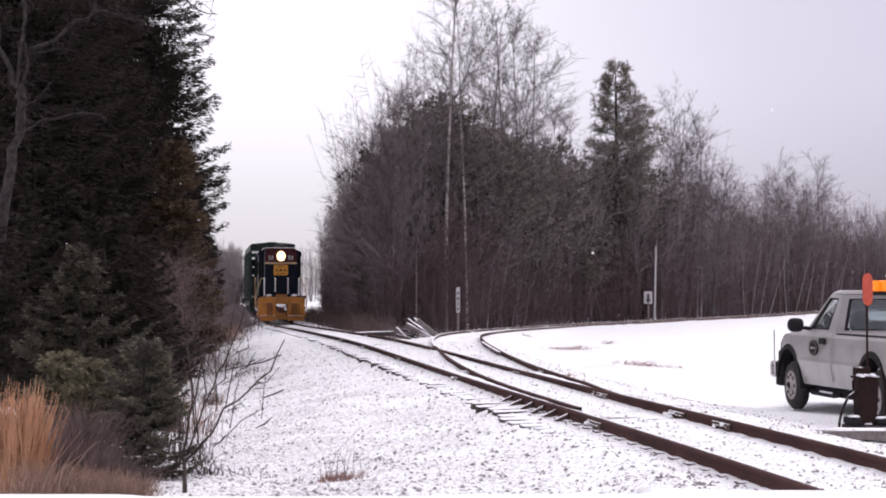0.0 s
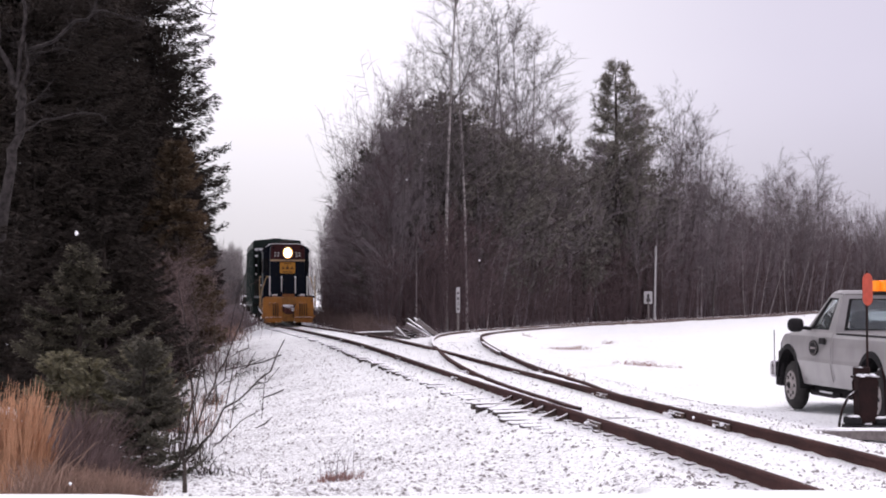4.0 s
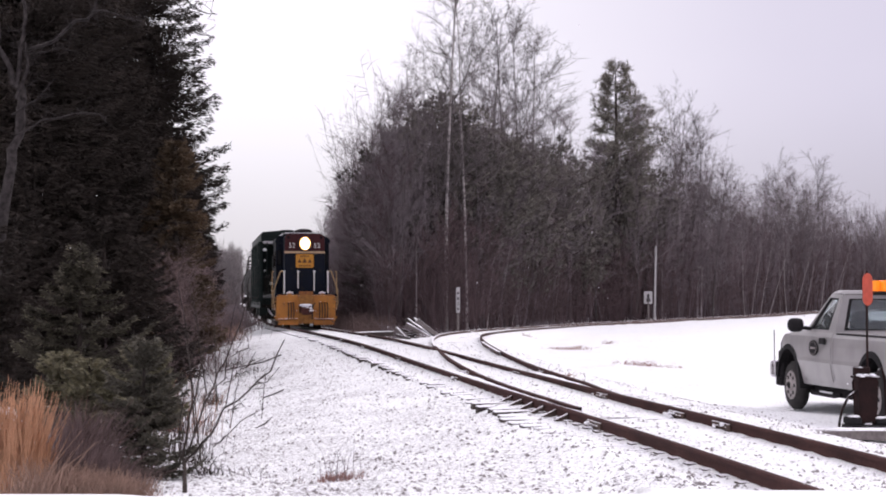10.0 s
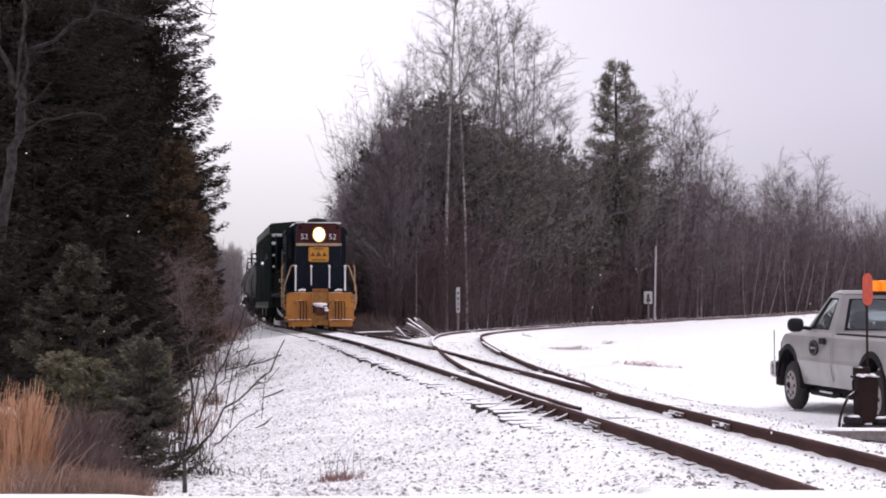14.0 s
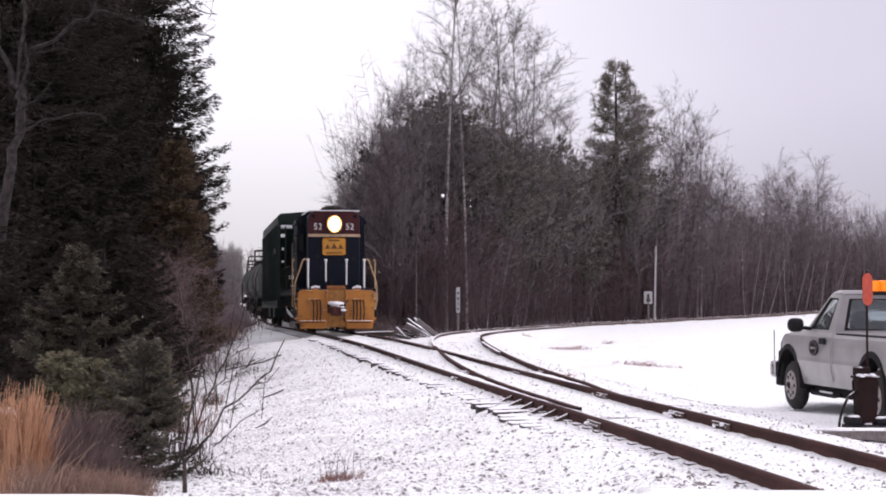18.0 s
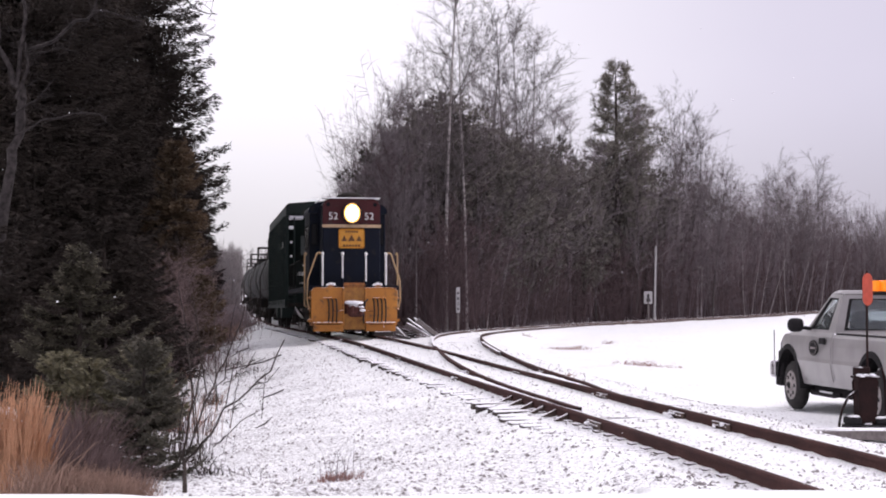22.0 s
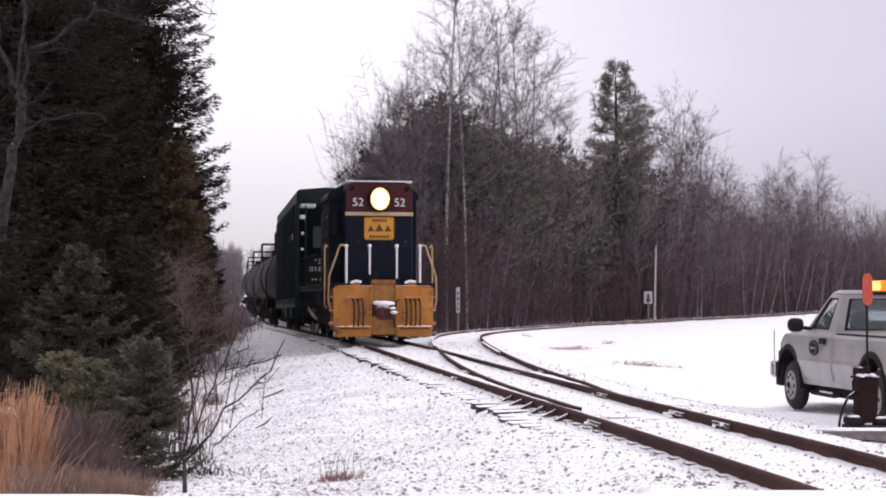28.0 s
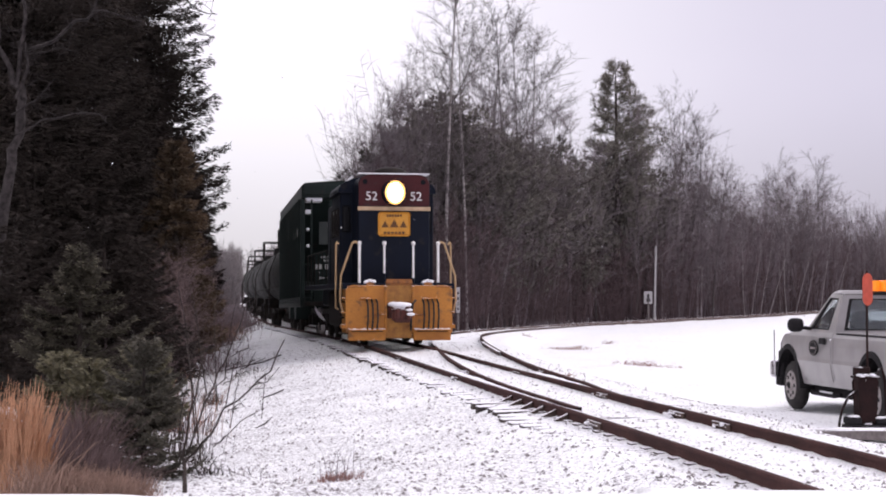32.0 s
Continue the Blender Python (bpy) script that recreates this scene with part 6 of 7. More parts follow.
    box(bm, 0.3, 1.7, -0.26, 0.80, 0.62, 0.98, 0.02)
    box(bm, 0.3, 1.7, REAR - 0.5, REAR + 0.5, 0.62, 0.98, 0.02)
    part("chassis", bm, TRUCK_BLACK, ob)
    bm = B()
    box(bm, -0.03, 2.03, 0.84, 1.02, 0.50, 0.78, 0.05, seg=2)
    bumper = part("bumper", bm, CHROME, ob, "chrome front bumper")
    bm = B()
    rod(bm, (0.05, 0.98, 0.74), (0.05, 0.99, 1.30), 0.008, seg=6)
    part("guide_rod", bm, TRUCK_BLACK, bumper, "thin bumper guide rod")
    bm = B()
    box(bm, 0.05, 1.95, 0.70, 0.90, 0.36, 0.52, 0.03)
    box(bm, 0.08, 1.92, 0.70, 0.89, 0.50, 0.97, 0.03)
    part("grille", bm, TRUCK_BLACK, ob)
    bm = B()
    box(bm, 0.115, 0.42, 0.66, 0.875, 0.94, 1.13, 0.03)
    part("headlamp", bm, HEADLAMP, ob)
    bm = B()
    tube(bm, [(0.4, -2.2, 0.45), (0.4, -2.6, 0.40), (0.3, -2.8, 0.42)], 0.04)
    part("exhaust_pipe", bm, TRUCK_BLACK, ob)
    bm = B()
    tube(bm, [(0.20, -0.45, 0.36), (0.14, -0.60, 0.33), (0.14, -1.55, 0.33), (0.20, -1.70, 0.36)], 0.032)
    part("step_bar", bm, TRUCK_BLACK, ob, "dark tubular side step")
    bm = B()
    box(bm, 0.115, 0.165, -1.45, -0.95, 0.36, 0.385, 0.012)
    part("step_snow", bm, SNOW, ob, "snow lying on the side step")
    # bed
    bm = B()
    box(bm, 0.085, 0.20, -4.75, -1.80, 1.29, 1.312, 0.006)
    box(bm, 1.80, 1.915, -4.75, -1.80, 1.29, 1.312, 0.006)
    part("bed_rail", bm, TRUCK_BLACK, ob)
    # roof beacon
    bm = B()
    box(bm, 0.66, 1.36, -1.70, -1.36, 1.90, 1.955, 0.01)
    part("beacon_base", bm, TRUCK_BLACK, ob)
    bm = B()
    box(bm, 0.885, 1.36, -1.69, -1.37, 1.955, 2.125, 0.02, seg=2)
    part("beacon_lens", bm, AMBER, ob, "amber beacon lens")
    bm = B()
    rod(bm, (0, 0, -0.083), (0, 0, 0.083), 0.085, seg=24)
    lamp = part("beacon_lamp", bm, AMBER, ob, "amber lamp that flashes as it turns")
    lamp.location = (0.79, -1.55, 2.04)
    bm = B()
    box(bm, -0.07, 0.07, -0.092, -0.04, -0.07, 0.07, 0.02, seg=2)
    part("reflector", bm, AMBER_HOT, lamp, "bright amber reflector")
    ob.matrix_basis = pose(5.74, 25.2, gz(5.8, 24) - 0.045, 0, 0, 6.5)
    return ob, lamp


TRUCK_GLASS = material("tinted_truck_glass", (0.62, 0.68, 0.70), (0.56, 0.62, 0.64), rough=0.02, scale=2, fine=12, bump=0, spec=0.5, thin=0.97)
HEADLAMP = material("clear_headlamp_cover", (0.16, 0.155, 0.16), (0.10, 0.098, 0.10), rough=0.15, scale=5, fine=30, bump=0, spec=0.5)
truck, BEACON = pickup_truck()


# ---- the switch stand ----
def switch_stand():
    ob = tagged(new("switch_stand"), "rusty switch stand with a tall red target, snow on its base", "switch stand")
    bm = B()
    box(bm, -0.27, 0.36, -0.16, 0.14, 0.0, 0.05, 0.01)
    box(bm, -0.26, -0.10, -0.14, 0.12, 0.05, 0.15, 0.02)
    box(bm, 0.10, 0.34, -0.14, 0.12, 0.05, 0.13, 0.02)
    part("base", bm, TRUCK_BLACK, ob, "dark cast base")
    bm = B()
    prism(bm, [(-0.115, 0.05), (0.115, 0.05), (0.12, 0.60), (0.135, 0.66), (-0.135, 0.66), (-0.12, 0.60)], -0.10, 0.10, "y", 0.02)
    part("housing", bm, STAND_RUST, ob)
    bm = B()
    box(bm, -0.15, 0.15, -0.13, 0.13, 0.64, 0.67, 0.01)
    part("cap_plate", bm, STAND_RUST, ob)
    bm = B()
    for x, r in ((-0.10, 0.035), (-0.02, 0.03), (0.07, 0.04)):
        bmesh.ops.create_icosphere(bm, subdivisions=2, radius=r, matrix=Matrix.Translation((x, -0.05, 0.68)) @ Matrix.Diagonal((1.4, 1.2, 0.6, 1)))
    part("snow_cap", bm, SNOW, ob, smooth=True)
    bm = B()
    box(bm, -0.15, 0.06, -0.03, 0.06, 0.67, 0.79, 0.015)
    part("crank_block", bm, STAND_RUST, ob)
    bm = B()
    for x, z, r in ((-0.18, 0.155, 0.06), (0.16, 0.135, 0.06), (0.26, 0.135, 0.055), (0.0, 0.06, 0.05)):
        bmesh.ops.create_icosphere(bm, subdivisions=2, radius=r, matrix=Matrix.Translation((x, -0.06, z)) @ Matrix.Diagonal((1.4, 1.3, 0.35, 1)))
    part("snow_patch", bm, SNOW, ob, smooth=True)
    bm = B()
    rod(bm, (0.03, 0, 0.62), (0.03, 0, 2.02), 0.016, seg=8)
    part("mast", bm, STAND_RUST, ob)
    bm = B()
    pts = [(0.058 * math.cos(a), 0.21 * math.sin(a)) for a in np.linspace(0, 2 * math.pi, 24)[:-1]]
    prism(bm, [(0.03 + max(-0.066, min(0.066, p[0] * 1.6)), 1.785 + p[1]) for p in pts], -0.034, -0.018, "y", 0.0)
    part("target", bm, TARGET_RED, ob, "faded red upright target blade")
    bm = B()
    tube(bm, [(-0.12, 0.0, 0.48), (-0.24, -0.02, 0.40), (-0.33, -0.03, 0.24), (-0.36, -0.03, 0.10), (-0.37, -0.03, 0.02)], 0.018, 8)
    part("lever", bm, STAND_RUST, ob, "bent throw lever")
    bm = B()
    tube(bm, [(0.10, 0.0, 0.55), (0.19, 0.02, 0.74), (0.24, 0.03, 0.78), (0.27, 0.02, 0.6), (0.28, 0.0, 0.12)], 0.012, 6)
    part("lock_chain", bm, STAND_RUST, ob)
    bm = B()
    rod(bm, (-0.1, 0, 0.0), (-1.2, -0.1, -0.05), 0.022, seg=8)
    part("throw_rod", bm, STAND_RUST, ob)
    ob.matrix_basis = pose(5.44, 19.70, -0.185, 0, 0, 8)
    return ob


switch_stand()


def head_block(x0, x1, y, z, turn, name="head_block_timber"):
    bm = B()
    box(bm, x0, x1, -0.13, 0.13, -0.14, 0.0, 0.015)
    bmesh.ops.subdivide_edges(bm, edges=[e for e in bm.edges if e.calc_length() > 1], cuts=4)
    rng = random.Random(3)
    for v in bm.verts:
        v.co += Vector((0, rng.uniform(-0.008, 0.008), rng.uniform(-0.012, 0.004)))
    ob = part(name, bm, TIMBER_GREY, main_track, "long timber that carries the switch stand")
    ob.matrix_basis = pose(0, y, z, 0, 0, turn)


head_block(4.1, 6.9, 19.3, -0.165, 1.0)


# ---- signs and posts ----
def post_sign(name, label, x, y, z0, z1, w, post_r, marks, square=False):
    ob = tagged(new(name), label, "sign")
    g = gz(x, y)
    bm = B()
    rod(bm, (0, 0.03, -0.3), (0, 0.03, z0 - g + 0.3), post_r, seg=8)
    part("post", bm, TIMBER_GREY, ob)
    bm = B()
    box(bm, -w / 2, w / 2, -0.02, 0.01, z0 - g, z1 - g, 0.008)
    board = part("board", bm, SIGN_WHITE, ob)
    for a, c, d, e in marks:
        bm = B()
        box(bm, a * w, c * w, -0.028, -0.02, z0 - g + d * (z1 - z0), z0 - g + e * (z1 - z0), 0)
        part("mark", bm, SIGN_DARK, board)
    ob.matrix_basis = pose(x, y, g, 0, 0, math.degrees(-math.atan2(x, y)))
    return ob


post_sign("trackside_sign", "narrow white upright sign board with dark marks on a post", px(810.5, 69), 69, 0.72, 1.86, 0.17, 0.05, [(-0.22, 0.22, 0.72, 0.82), (-0.2, 0.2, 0.5, 0.62), (-0.1, 0.1, 0.28, 0.45), (-0.22, 0.22, 0.1, 0.2)])
post_sign("trackside_sign", "square white sign plate with a dark mark on a post", px(1147, 101), 101, 0.93, 1.75, 0.55, 0.07, [(-0.25, 0.25, 0.18, 0.42), (-0.14, 0.14, 0.42, 0.8)])


def stake(name, label, x, y, top, r, mat, tilt=0.0, arm=False):
    ob = tagged(new(name), label, "post")
    bm = B()
    rod(bm, (0, 0, -0.3), (0, 0, top), r, r * 0.8, seg=8)
    part("shaft", bm, mat, ob)
    if arm:
        bm = B()
        box(bm, -0.28, 0.28, -0.04, 0.04, top - 0.25, top - 0.13, 0.01)
        part("cross_arm", bm, mat, ob)
        bm = B()
        rod(bm, (0.32, 0.1, -0.3), (0.30, 0.1, top - 0.3), r * 0.6, seg=8)
        part("guy_pole", bm, mat, ob)
    ob.matrix_basis = pose(x, y, gz(x, y), 0, tilt, 0)


stake("pole", "tall pale pole by the side track", px(1158, 103), 103, 5.1, 0.075, SIGN_WHITE, 1.2)
stake("old_line_post", "grey line post with a short cross arm", px(1233, 112), 112, 4.0, 0.06, BIRCH_PALE, 2.0, True)


# ---- timber beside the tracks ----
def timber_heap():
    rng = random.Random(4)
    first = None
    for k in range(14):
        long = k < 5
        x, y = px(742 + 5 * k if long else 735 + rng.uniform(-26, 24), 65), 65 + rng.uniform(-0.7, 0.7)
        bm = B()
        L = rng.uniform(1.25, 1.7) if long else rng.uniform(0.4, 0.8)
        w = rng.uniform(0.08, 0.11) if long else rng.uniform(0.04, 0.07)
        box(bm, -L / 2, L / 2, -w, w, -w * 0.8, w * 0.8, 0.012)
        ob = new("old_timber")
        part("beam", bm, TIE if k % 2 else TIMBER_GREY, ob)
        tagged(ob, "broken grey timber in a snowy heap by the track", "timber", "heap of old timbers")
        ob.matrix_basis = pose(x, y, gz(x, y) + (0.36 if long else 0.10 + rng.uniform(0, 0.2)), 0, rng.uniform(26, 38) if long else rng.uniform(-15, 45), rng.uniform(-25, 25))
    for k in range(3):
        x, y = px(668 + rng.uniform(-16, 16), 62), 62 + 1.1 * k - 0.8
        bm = B()
        box(bm, -0.85, 0.85, -0.11, 0.11, -0.09, 0.09, 0.015)
        ob = new("old_tie")
        part("beam", bm, TIE_SNOWY, ob)
        tagged(ob, "discarded snow-covered tie beside the track", "timber", "discarded ties")
        ob.matrix_basis = pose(x, y, gz(x, y) + 0.05, 0, rng.uniform(-4, 4), rng.uniform(-40, 30))


timber_heap()


# ---- plants near the crossing ----
def clump(name, label, category, x, y, n, height, spread, lean, mat, seed, r=0.004, bend=0.35, kind="", loose=0.16):
    """A tuft of thin bent stalks."""
    rng = np.random.default_rng(seed)
    o = rng.normal(0, 1, (n, 2)) * spread
    a = np.stack([o[:, 0], o[:, 1], np.zeros(n)], 1)
    a[:, 2] = ground_z(x + a[:, 0], y + a[:, 1]) - gz(x, y) - 0.05
    h = height * rng.uniform(0.45, 1.1, n)
    d = rng.normal(0, loose, (n, 2)) + np.array([lean, 0])
    m = a + np.stack([d[:, 0] * h * 0.5, d[:, 1] * h * 0.5, h * 0.6], 1)
    c = m + np.stack([(d[:, 0] * (1 + bend) + rng.normal(0, loose * 0.9, n)) * h * 0.5, (d[:, 1] + rng.normal(0, loose * 0.9, n)) * h * 0.5, h * 0.4 * rng.uniform(0.5, 1, n)], 1)
    rr = np.full((n, 1), r)
    rows = np.concatenate([np.concatenate([a, m, rr, rr * 0.8], 1), np.concatenate([m, c, rr * 0.8, rr * 0.35], 1)])
    ob = tagged(new(name, sticks_mesh(name, rows, mat)), label, category, kind=kind)
    ob.matrix_basis = pose(x, y, gz(x, y))
    return ob


for k, (x, y, n, h, w, lean) in enumerate(((4, 13.6, 460, 1.12, 0.10, 0.01), (40, 13.5, 420, 1.18, 0.065, 0.03), (66, 13.8, 170, 1.04, 0.04, 0.09), (-32, 13.8, 400, 1.2, 0.12, 0.0))):
    clump("dry_grass", "tall tawny dry grass beside the road", "grass", px(x, y), y, n, h, w, lean, STRAW, 1 + k, kind="stuff", loose=0.07)
for k, (x, n) in enumerate(((60, 380), (98, 560), (125, 620), (152, 620), (180, 620), (208, 560), (232, 300))):
    clump("dry_grass", "low pale brown matted grass at the snow's edge", "grass", px(x, 13.1 + 0.06 * k), 13.1 + 0.06 * k, n, 0.58 - 0.03 * k, 0.13, 0.05, PALE_GRASS, 10 + k, kind="stuff", r=0.0032)
clump("dry_grass", "few loose pale stalks bowing out of the tall grass", "grass", px(86, 13.0), 13.0, 16, 0.9, 0.04, 0.22, PALE_GRASS, 24, kind="stuff", r=0.005, bend=0.9)
for k, (x, y, h) in enumerate(((60, 15.5, 0.9), (110, 16.0, 0.8), (305, 20.5, 0.9), (320, 24, 1.0), (280, 24.0, 1.1), (240, 25.0, 1.5))):
    clump("weed_stalks", "brown leafless weed stalks before the spruces", "weeds", px(x, y), y, 110, h, 0.28, 0.05, TWIG_BROWN if k % 3 else DRY_WEED, 30 + k, r=0.004, kind="stuff")
clump("dry_weed", "small reddish dry weed poking through the snow", "weeds", px(598, 15.9), 15.9, 260, 0.15, 0.13, 0.1, RED_WEED, 50, bend=0.9, kind="stuff")
clump("weed_stalks", "few thin pale stalks rising from a dry weed", "weeds", px(605, 15.9), 15.9, 16, 0.52, 0.14, 0.02, TWIG_GREY, 51, r=0.003, kind="stuff")
for k, (x, y, w, n) in enumerate(((1010, 54, 0.30, 130), (1020, 53.5, 0.4, 90), (1130, 40.5, 0.35, 110), (1165, 40.0, 0.4, 70), (1075, 58, 0.14, 40), (932, 62, 0.16, 50), (1000, 30, 0.1, 30), (985, 55, 0.2, 60))):
    clump("dry_tuft", "low reddish dry tuft in the snowy field", "grass", px(x, y), y, n, 0.13 if k % 2 else 0.19, w, 0.1, RED_WEED if k % 3 else DRY_WEED, 60 + k, r=0.006, bend=0.8, kind="stuff", loose=0.45)


for k in range(30):
    rng = random.Random(400 + k)
    y = rng.uniform(60, 95)
    x = px(rng.uniform(340, 400), y)
    if main_x(y) - x > 2.9:
        clump("trackside_brush", "brown leafless brush on the bank by the track", "brush", x, y, 60, rng.uniform(0.4, 1.0), 0.5, 0.02, DUSK_TWIG if k % 3 else DRY_WEED, 400 + k, r=0.008, kind="stuff", loose=0.3)


for k in range(22):
    rng = random.Random(450 + k)
    y = rng.uniform(80, 125)
    x = px(rng.uniform(372, 428), y)
    if main_x(y) - x > 2.3:
        clump("trackside_brush", "brown leafless brush on the bank by the track", "brush", x, y, 70, rng.uniform(0.5, 1.1), 0.6, 0.02, DUSK_TWIG if k % 3 else TWIG_GREY, 450 + k, r=0.011, kind="stuff", loose=0.3)
for k in range(34):
    rng = random.Random(520 + k)
    y = 66 + 58 * (k + rng.random()) / 34
    x = float(main_x(y)) + rng.uniform(2.3, 4.6)
    if float(side_x(y)) - x > 2.4:
        clump("trackside_brush", "dark leafless brush beside the track at the wood's edge", "brush", x, y, 110, rng.uniform(0.5, 1.2), 0.55, 0.0, SHRUB_DARK, 520 + k, r=0.011, kind="stuff", loose=0.3)
for k in range(40):
    rng = random.Random(570 + k)
    y = 97 + 110 * (k + rng.random()) / 40
    clump("trackside_brush", "brown leafless brush on the bank by the track", "brush", float(main_x(y)) - rng.uniform(1.9, 4.2), y, 130, rng.uniform(0.5, 1.3), 0.7, 0.0, TWIG_GREY if k % 3 else DUSK_TWIG, 570 + k, r=0.014, kind="stuff", loose=0.3)
for k in range(18):
    rng = random.Random(740 + k)
    y = rng.uniform(38, 72)
    clump("trackside_brush", "dusky leafless brush along the foot of the spruces", "brush", px(rng.uniform(258, 348), y), y, 150, rng.uniform(0.6, 1.5), 0.7, 0.0, DUSK_TWIG, 740 + k, r=0.006, kind="stuff", loose=0.35)
for k in range(12):
    rng = random.Random(660 + k)
    y = rng.uniform(66, 96)
    clump("dry_grass", "tawny dry grass on the bank under the spruces", "grass", px(rng.uniform(356, 404), y), y, 150, rng.uniform(0.4, 0.8), 0.5, 0.0, PALE_GRASS, 660 + k, r=0.008, kind="stuff", loose=0.25)
for k, (x, y, h, w) in enumerate(((708, 66, 0.75, 0.25), (716, 67, 0.6, 0.2), (788, 68, 0.45, 0.2), (955, 86, 0.45, 0.35), (972, 88, 0.6, 0.4), (1010, 92, 0.35, 0.4))):
    clump("trackside_brush", "small grey leafless bush dusted with snow", "brush", px(x, y), y, 120, h, w, 0.0, TWIG_GREY, 600 + k, r=0.008, kind="stuff", loose=0.4)
for k, (x, y, h) in enumerate(((112, 13.9, 0.66), (122, 14.6, 0.82), (138, 14.9, 0.88), (152, 15.1, 0.88), (166, 15.1, 0.78), (184, 14.9, 0.56), (206, 14.4, 0.44), (160, 14.1, 0.62), (196, 14.1, 0.46))):
    clump("dry_weeds", "fine grey-brown dead stems behind the matted grass", "weeds", px(x, y), y, 420, h, 0.10, 0.03, DUSK_TWIG if k % 2 else SHRUB_DARK, 700 + k, r=0.0024, kind="stuff", loose=0.2)
for k, x in enumerate((190, 212, 234)):
    y = 14.6 + 0.25 * (k % 3)
    clump("low_brush", "dark leafless undergrowth beneath a young spruce", "brush", px(x, y), y, 170, 0.30, 0.12, 0.0, SHRUB_DARK, 620 + k, r=0.0035, kind="stuff", loose=0.4)
olive = spruce("young_spruce", "small olive-tinged spruce behind the dry grass", 49, 1.38, 0.58, MOSSY, sprays=9000, size=0.07, droop=0.05, taper=0.6, rows=90, clear=0.34, wide=0.28, tips=2600)
put(olive, px(160, 16.6), 16.6, 0, 0.90)
again(olive, px(112, 17.6), 17.6, 120, 1.0)
again(olive, px(258, 19.5), 19.5, 200, 1.1)

# the leafless tree that stands before the spruces, and saplings on the bank
def limbed(name, label, category, x, y, limbs, bark, seed, twigs, reach, r_twig, tz=0.25, drop=0.1):
    """A gnarled bare plant from a few bent limbs (each: thickness at its start and end, then points across and up), with fine twigs along them."""
    rng = random.Random(seed)
    ob = tagged(new(name), label, category)
    rows = []
    for n, (r0, r1, *pts) in enumerate(limbs):
        line = []
        depth = 0.0
        for (x0, z0), (x1, z1) in zip(pts[:-1], pts[1:]):
            d1 = depth + rng.uniform(-0.25, 0.25) * math.hypot(x1 - x0, z1 - z0)
            for s in (0.0, 0.5):
                line.append(Vector((x0 + (x1 - x0) * s, depth + (d1 - depth) * s, z0 + (z1 - z0) * s)))
            depth = d1
        line.append(Vector((pts[-1][0], depth, pts[-1][1])))
        for q in line[1:-1]:
            q += Vector((rng.gauss(0, 1), rng.gauss(0, 1), rng.gauss(0, 1))) * min(r0, 0.05) * 0.7
        if n == 0:
            bm = B()
            m = len(line) - 1
            rings = []
            for k, q in enumerate(line):
                r = (r0 + (r1 - r0) * k / m) * rng.uniform(0.92, 1.08)
                rings.append([bm.verts.new((q.x + r * math.cos(a), q.y + r * math.sin(a), q.z)) for a in np.linspace(0, 2 * math.pi, 10)[:-1]])
            for lo, hi in zip(rings[:-1], rings[1:]):
                for i in range(9):
                    bm.faces.new((lo[i], lo[(i + 1) % 9], hi[(i + 1) % 9], hi[i]))
            bm.faces.new(rings[-1])
            part("trunk", bm, bark, ob, smooth=True)
        else:
            m = len(line) - 1
            rows += [(*line[k], *line[k + 1], r0 + (r1 - r0) * k / m, r0 + (r1 - r0) * (k + 1) / m) for k in range(m)]
        for k in range(int(twigs * (m if n else m * 0.3))):
            j = rng.randrange(m)
            p = line[j].lerp(line[j + 1], rng.random())
            for g in range(3):
                q = p + Vector((rng.gauss(0, 1), rng.gauss(0, 0.6), rng.gauss(tz, 0.8))) * reach * (1, 0.7, 0.5)[g]
                rows.append((*p, *q, r_twig * (1, 0.7, 0.5)[g], r_twig * (0.7, 0.5, 0.3)[g]))
                if rng.random() < 0.7:
                    rows.append((*q, *(q + Vector((rng.gauss(0, 1), rng.gauss(0, 0.6), rng.gauss(tz, 0.8))) * reach * 0.5), r_twig * 0.5, 0.0))
                p = q
    c = new("crown", sticks_mesh("crown", rows, bark))
    c.parent = ob
    tagged(c, kind="stuff")
    ob.matrix_basis = pose(x, y, gz(x, y) - drop)
    return ob


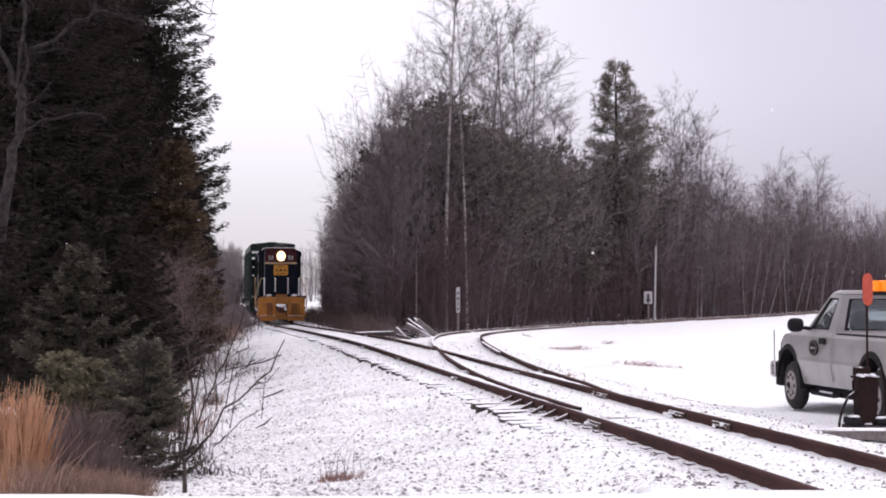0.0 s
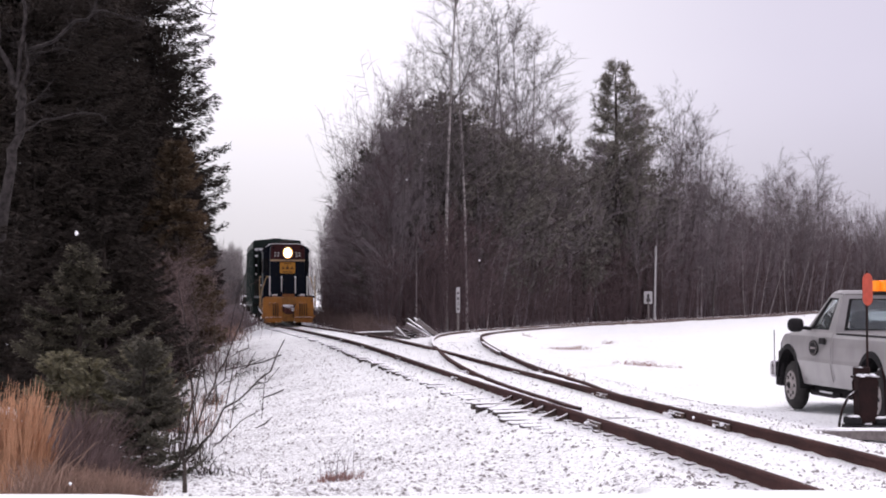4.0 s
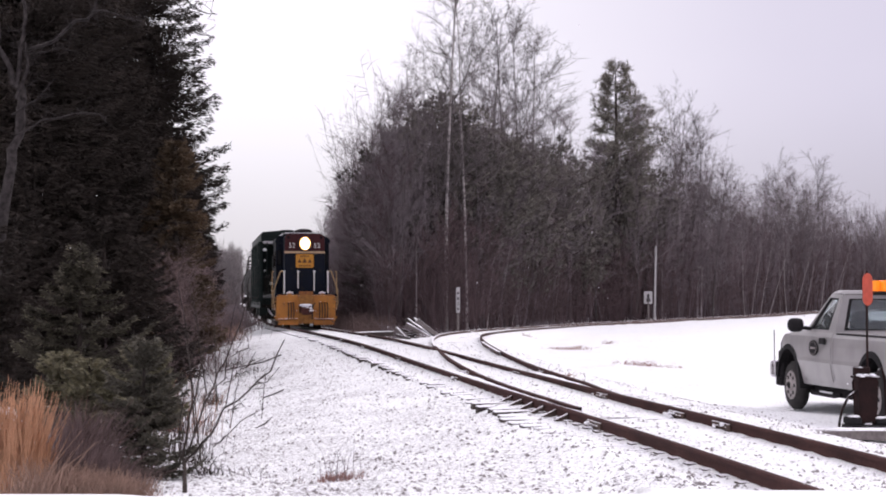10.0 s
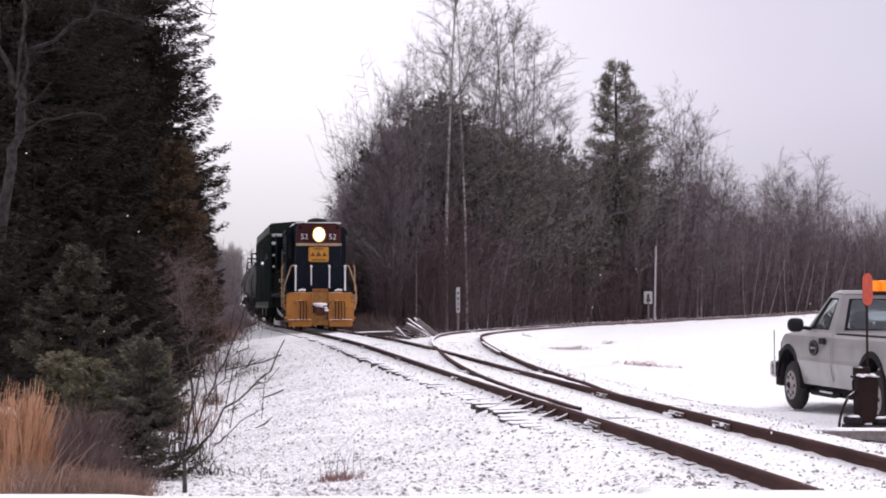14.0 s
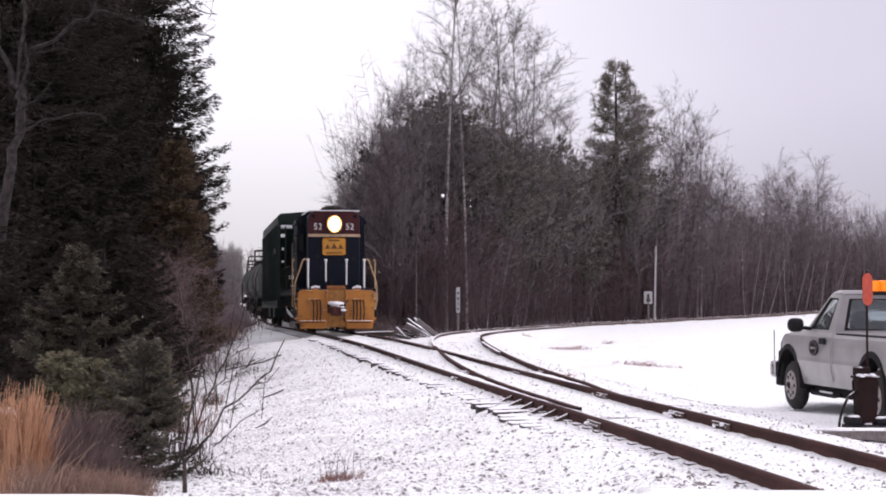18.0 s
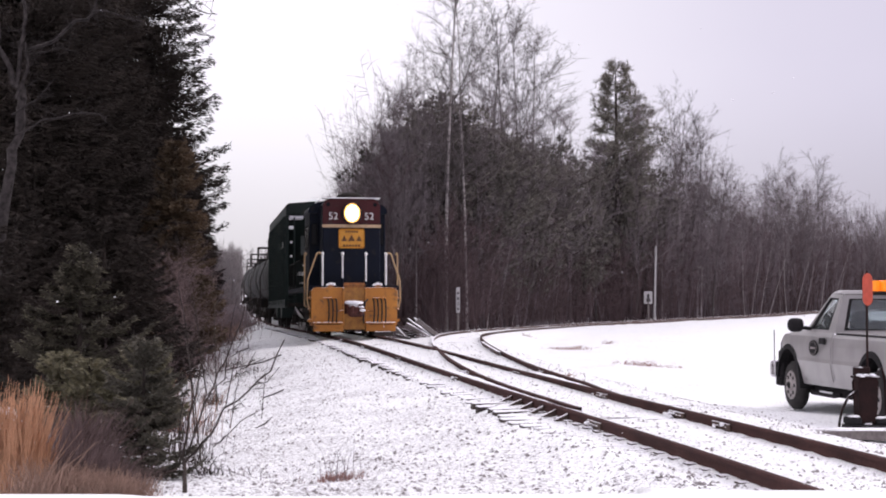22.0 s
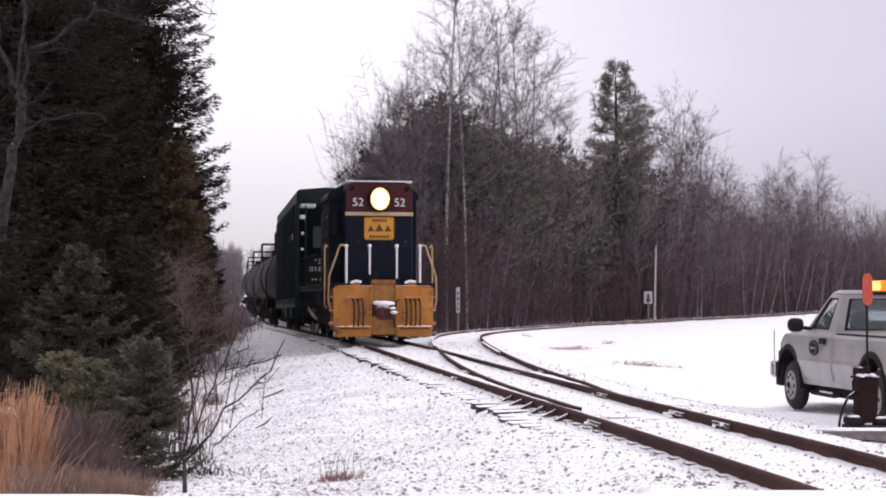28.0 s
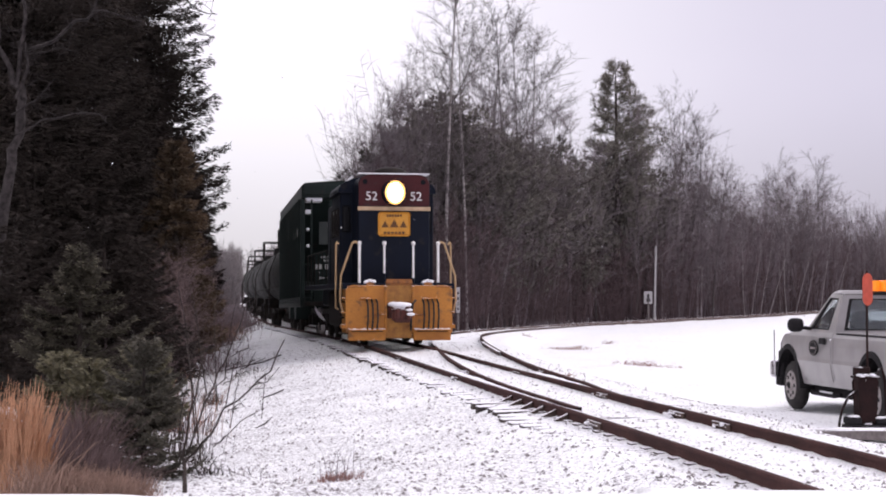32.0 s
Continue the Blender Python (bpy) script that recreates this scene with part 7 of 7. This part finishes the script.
limbed("bare_tree", "gnarled grey leafless tree before the dark spruces", "tree", px(-12, 27), 27,
       [(0.11, 0.075, (-0.1, 0), (-0.12, 1.6), (0.0, 3.3), (0.2, 4.4), (0.36, 5.0), (0.38, 5.5), (0.34, 5.9)),
        (0.06, 0.035, (0.33, 5.85), (0.16, 6.4), (0.1, 6.7), (0.06, 7.2), (0.04, 8.4)),
        (0.05, 0.03, (0.36, 5.8), (0.43, 6.25), (0.52, 6.7), (0.62, 7.0), (0.56, 7.4), (0.66, 8.4)),
        (0.04, 0.03, (0.38, 5.6), (0.50, 5.95), (0.57, 6.3), (0.53, 6.6)),
        (0.045, 0.02, (0.52, 6.45), (0.97, 6.65), (1.42, 7.0), (1.71, 7.16), (1.84, 7.5), (2.0, 8.0)),
        (0.02, 0.008, (1.70, 7.15), (1.9, 7.2), (2.3, 7.08), (2.6, 7.0)),
        (0.022, 0.008, (0.36, 4.95), (0.85, 5.2), (1.4, 5.35), (1.86, 5.33), (1.93, 5.18)),
        (0.018, 0.007, (0.55, 6.4), (0.9, 6.45), (1.2, 6.52), (1.4, 6.44)),
        (0.03, 0.008, (2.0, 8.0), (2.7, 7.8), (3.3, 7.45), (3.6, 7.2), (3.95, 7.1)),
        (0.012, 0.005, (3.0, 7.55), (3.4, 7.1), (3.6, 6.75), (3.9, 6.7)),
        (0.02, 0.008, (0.3, 5.3), (0.7, 5.6), (1.0, 6.0))], BARK_NEAR, 124, 3.2, 0.13, 0.0055)
limbed("bare_bush", "dark leafless bush leaning out over the snowy bank", "bush", px(324, 15), 15,
       [(0.028, 0.02, (0.0, 0.0), (0.01, 0.35), (0.02, 0.66)),
        (0.015, 0.006, (0.03, 0.62), (0.12, 0.74), (0.29, 0.90), (0.42, 1.14), (0.65, 1.32), (0.86, 1.53), (1.0, 1.82)),
        (0.007, 0.003, (0.42, 1.14), (0.47, 1.45), (0.51, 1.65)),
        (0.014, 0.005, (0.0, 0.66), (0.07, 1.08), (0.14, 1.42), (0.2, 1.75)),
        (0.012, 0.005, (0.05, 0.7), (0.14, 0.98), (0.29, 1.36), (0.42, 1.65), (0.54, 1.95), (0.6, 2.15)),
        (0.008, 0.003, (-0.02, 0.6), (-0.05, 1.0), (0.03, 1.4)),
        (0.007, 0.003, (0.7, 1.38), (0.83, 1.4), (0.95, 1.55))], BARK_DARK, 131, 0.7, 0.085, 0.0032, drop=0.33)
sprig = make_bare_tree("bare_sapling", "thin leafless sapling on the snowy bank", 131, BARK_DARK, BARK_DARK, height=1.5, spread=0.5, trunk_r=0.012, counts=(1.4, 1.0), up=0.9, first=0.1, min_r=0.003, lean=0.15, wander=0.16)
tagged(sprig, category="sapling")
put(sprig, px(362, 18), 18, 90)
for x, y, rz, size in ((462, 26, 20, 0.7), (385, 29, 60, 1.4), (405, 25, -20, 0.8), (395, 38, 10, 1.4), (352, 24, 200, 1.6), (370, 33, 100, 1.7)):
    again(sprig, px(x, y), y, rz, size)


def spot(x, z):
    """The ground point at a bearing whose sight line falls that steeply (both by tangent times 2700, from the level middle line)."""
    for y in np.arange(13, 90, 0.1):
        if 1.53 - z / 2700 * y <= gz(px(x, y), y):
            break
    return Vector((px(x, y), y, gz(px(x, y), y)))


def fallen(ends, r, seed, mat):
    rng = random.Random(seed)
    a, c = spot(*ends[0]), spot(*ends[1])
    mid = a.lerp(c, 0.5)
    bm = B()
    L = (c - a).length
    line = [a] + [a.lerp(c, f) + Vector((0, 0, rng.uniform(0.01, 0.05) * L)) + Vector((rng.gauss(0, 1), rng.gauss(0, 1), 0)) * 0.03 * L for f in (0.25, 0.5, 0.75)] + [c + Vector((0, 0, 0.06 * L))]
    tube(bm, [q - mid for q in line], r, 7)
    tube(bm, [line[2] - mid, line[2] - mid + Vector((rng.uniform(0.1, 0.3), rng.uniform(-0.2, 0.2), rng.uniform(0.1, 0.25))) * L], r * 0.5, 6)
    ob = tagged(new("fallen_branch"), "fallen dark branch lying on thin snow", "branch")
    part("limb", bm, mat, ob)
    ob.matrix_basis = pose(*mid)


for k, (x0, z0, x1, z1, r) in enumerate(((376, 139, 498, 115, 0.02), (465, 183, 502, 172, 0.014), (362, 190, 384, 176, 0.02), (430, 131, 452, 122, 0.02), (405, 112, 440, 98, 0.02), (380, 270, 402, 258, 0.012),
                                         (455, 236, 476, 226, 0.012), (405, 210, 425, 200, 0.01), (425, 225, 452, 216, 0.009), (440, 165, 470, 150, 0.012), (395, 160, 420, 150, 0.012), (352, 236, 366, 226, 0.012))):
    fallen(((x0, z0), (x1, z1)), r, 200 + k, BARK_DARK if k % 3 != 2 else BARK_GREY)
for k, (x, z, n, h, w) in enumerate(((378, 195, 90, 0.3, 0.1), (376, 318, 60, 0.2, 0.16), (352, 300, 60, 0.25, 0.12), (410, 128, 90, 0.3, 0.3), (440, 140, 70, 0.25, 0.25))):
    q = spot(x, z)
    clump("low_brush", "low dark leafless brush in the snow", "brush", q.x, q.y, n, h, w, 0.02, BARK_DARK, 480 + k, r=0.005, kind="stuff", loose=0.35)


# ---- falling snow ----
def falling_snow():
    """Scattered flakes, one loose sheet that sinks and drifts."""
    rng = np.random.default_rng(77)
    n = 900
    y = 5 + 32 * rng.random(n) ** 1.3
    x = rng.uniform(-0.42, 0.42, n) * y + rng.uniform(-7, 7, n)
    z = rng.uniform(-1, 46, n)
    r = 0.005 + 0.009 * rng.random(n) ** 3
    octa = np.array([[1, 0, 0], [0, 1, 0], [-1, 0, 0], [0, -1, 0], [0, 0, 1], [0, 0, -1]], float)
    verts = octa[None] * (r[:, None, None] * rng.uniform(0.6, 1.2, (n, 6, 1))) + np.stack([x, y, z], 1)[:, None]
    tris = np.array([[0, 1, 4], [1, 2, 4], [2, 3, 4], [3, 0, 4], [1, 0, 5], [2, 1, 5], [3, 2, 5], [0, 3, 5]])
    return tagged(new("falling_snow", mesh_of("falling_snow", verts.reshape(-1, 3), ((np.arange(n) * 6)[:, None, None] + tris[None]).reshape(-1, 3), SNOW)), "sparse white snowflakes drifting down", "snow", kind="stuff")


FLAKES = falling_snow()


# ---- what moves ----
def motions():
    for thing, behind, (a, c), sets in TRAIN:
        walk(thing, [(t, ride(front_at(t) + behind, a, c)) for t in [float(k) for k in range(33)]])
    start = front_at(0.0)
    ts = np.linspace(0, 32, 961)
    gone = np.array([start - front_at(float(t)) for t in ts])
    for thing, behind, ends, sets in TRAIN:
        for ob, y, r in sets:
            turns = gone / r
            n = int(turns[-1] / radians(75)) + 2
            rows, last = [], -1.0
            for want in np.linspace(0, turns[-1], n):
                t = round(float(np.interp(want, turns, ts)) * FPS) / FPS
                if t <= last:
                    continue
                last = t
                rows.append((t, pose(0, y, r, math.degrees(float(np.interp(t, ts, turns))), 0, 0)))
            rows[-1] = (32.0, pose(0, y, r, math.degrees(float(turns[-1])), 0, 0))
            walk(ob, rows)
    walk(FLAKES, [(float(t), pose(0.5 * math.sin(t * 0.4), 0, -1.25 * t)) for t in range(0, 33, 2)])
    turned = [(0.0, 180), (17.3, 180), (17.4, 95), (17.5, 12), (17.8, 0), (17.9, -85), (18.0, -168), (18.1, -180), (27.8, -180), (27.9, -265), (28.0, -348), (28.3, -360), (28.4, -445), (28.5, -528), (28.6, -540), (32.0, -540)]
    walk(BEACON, [(t, pose(0.79, -1.55, 2.04, 0, 0, a)) for t, a in turned])


motions()
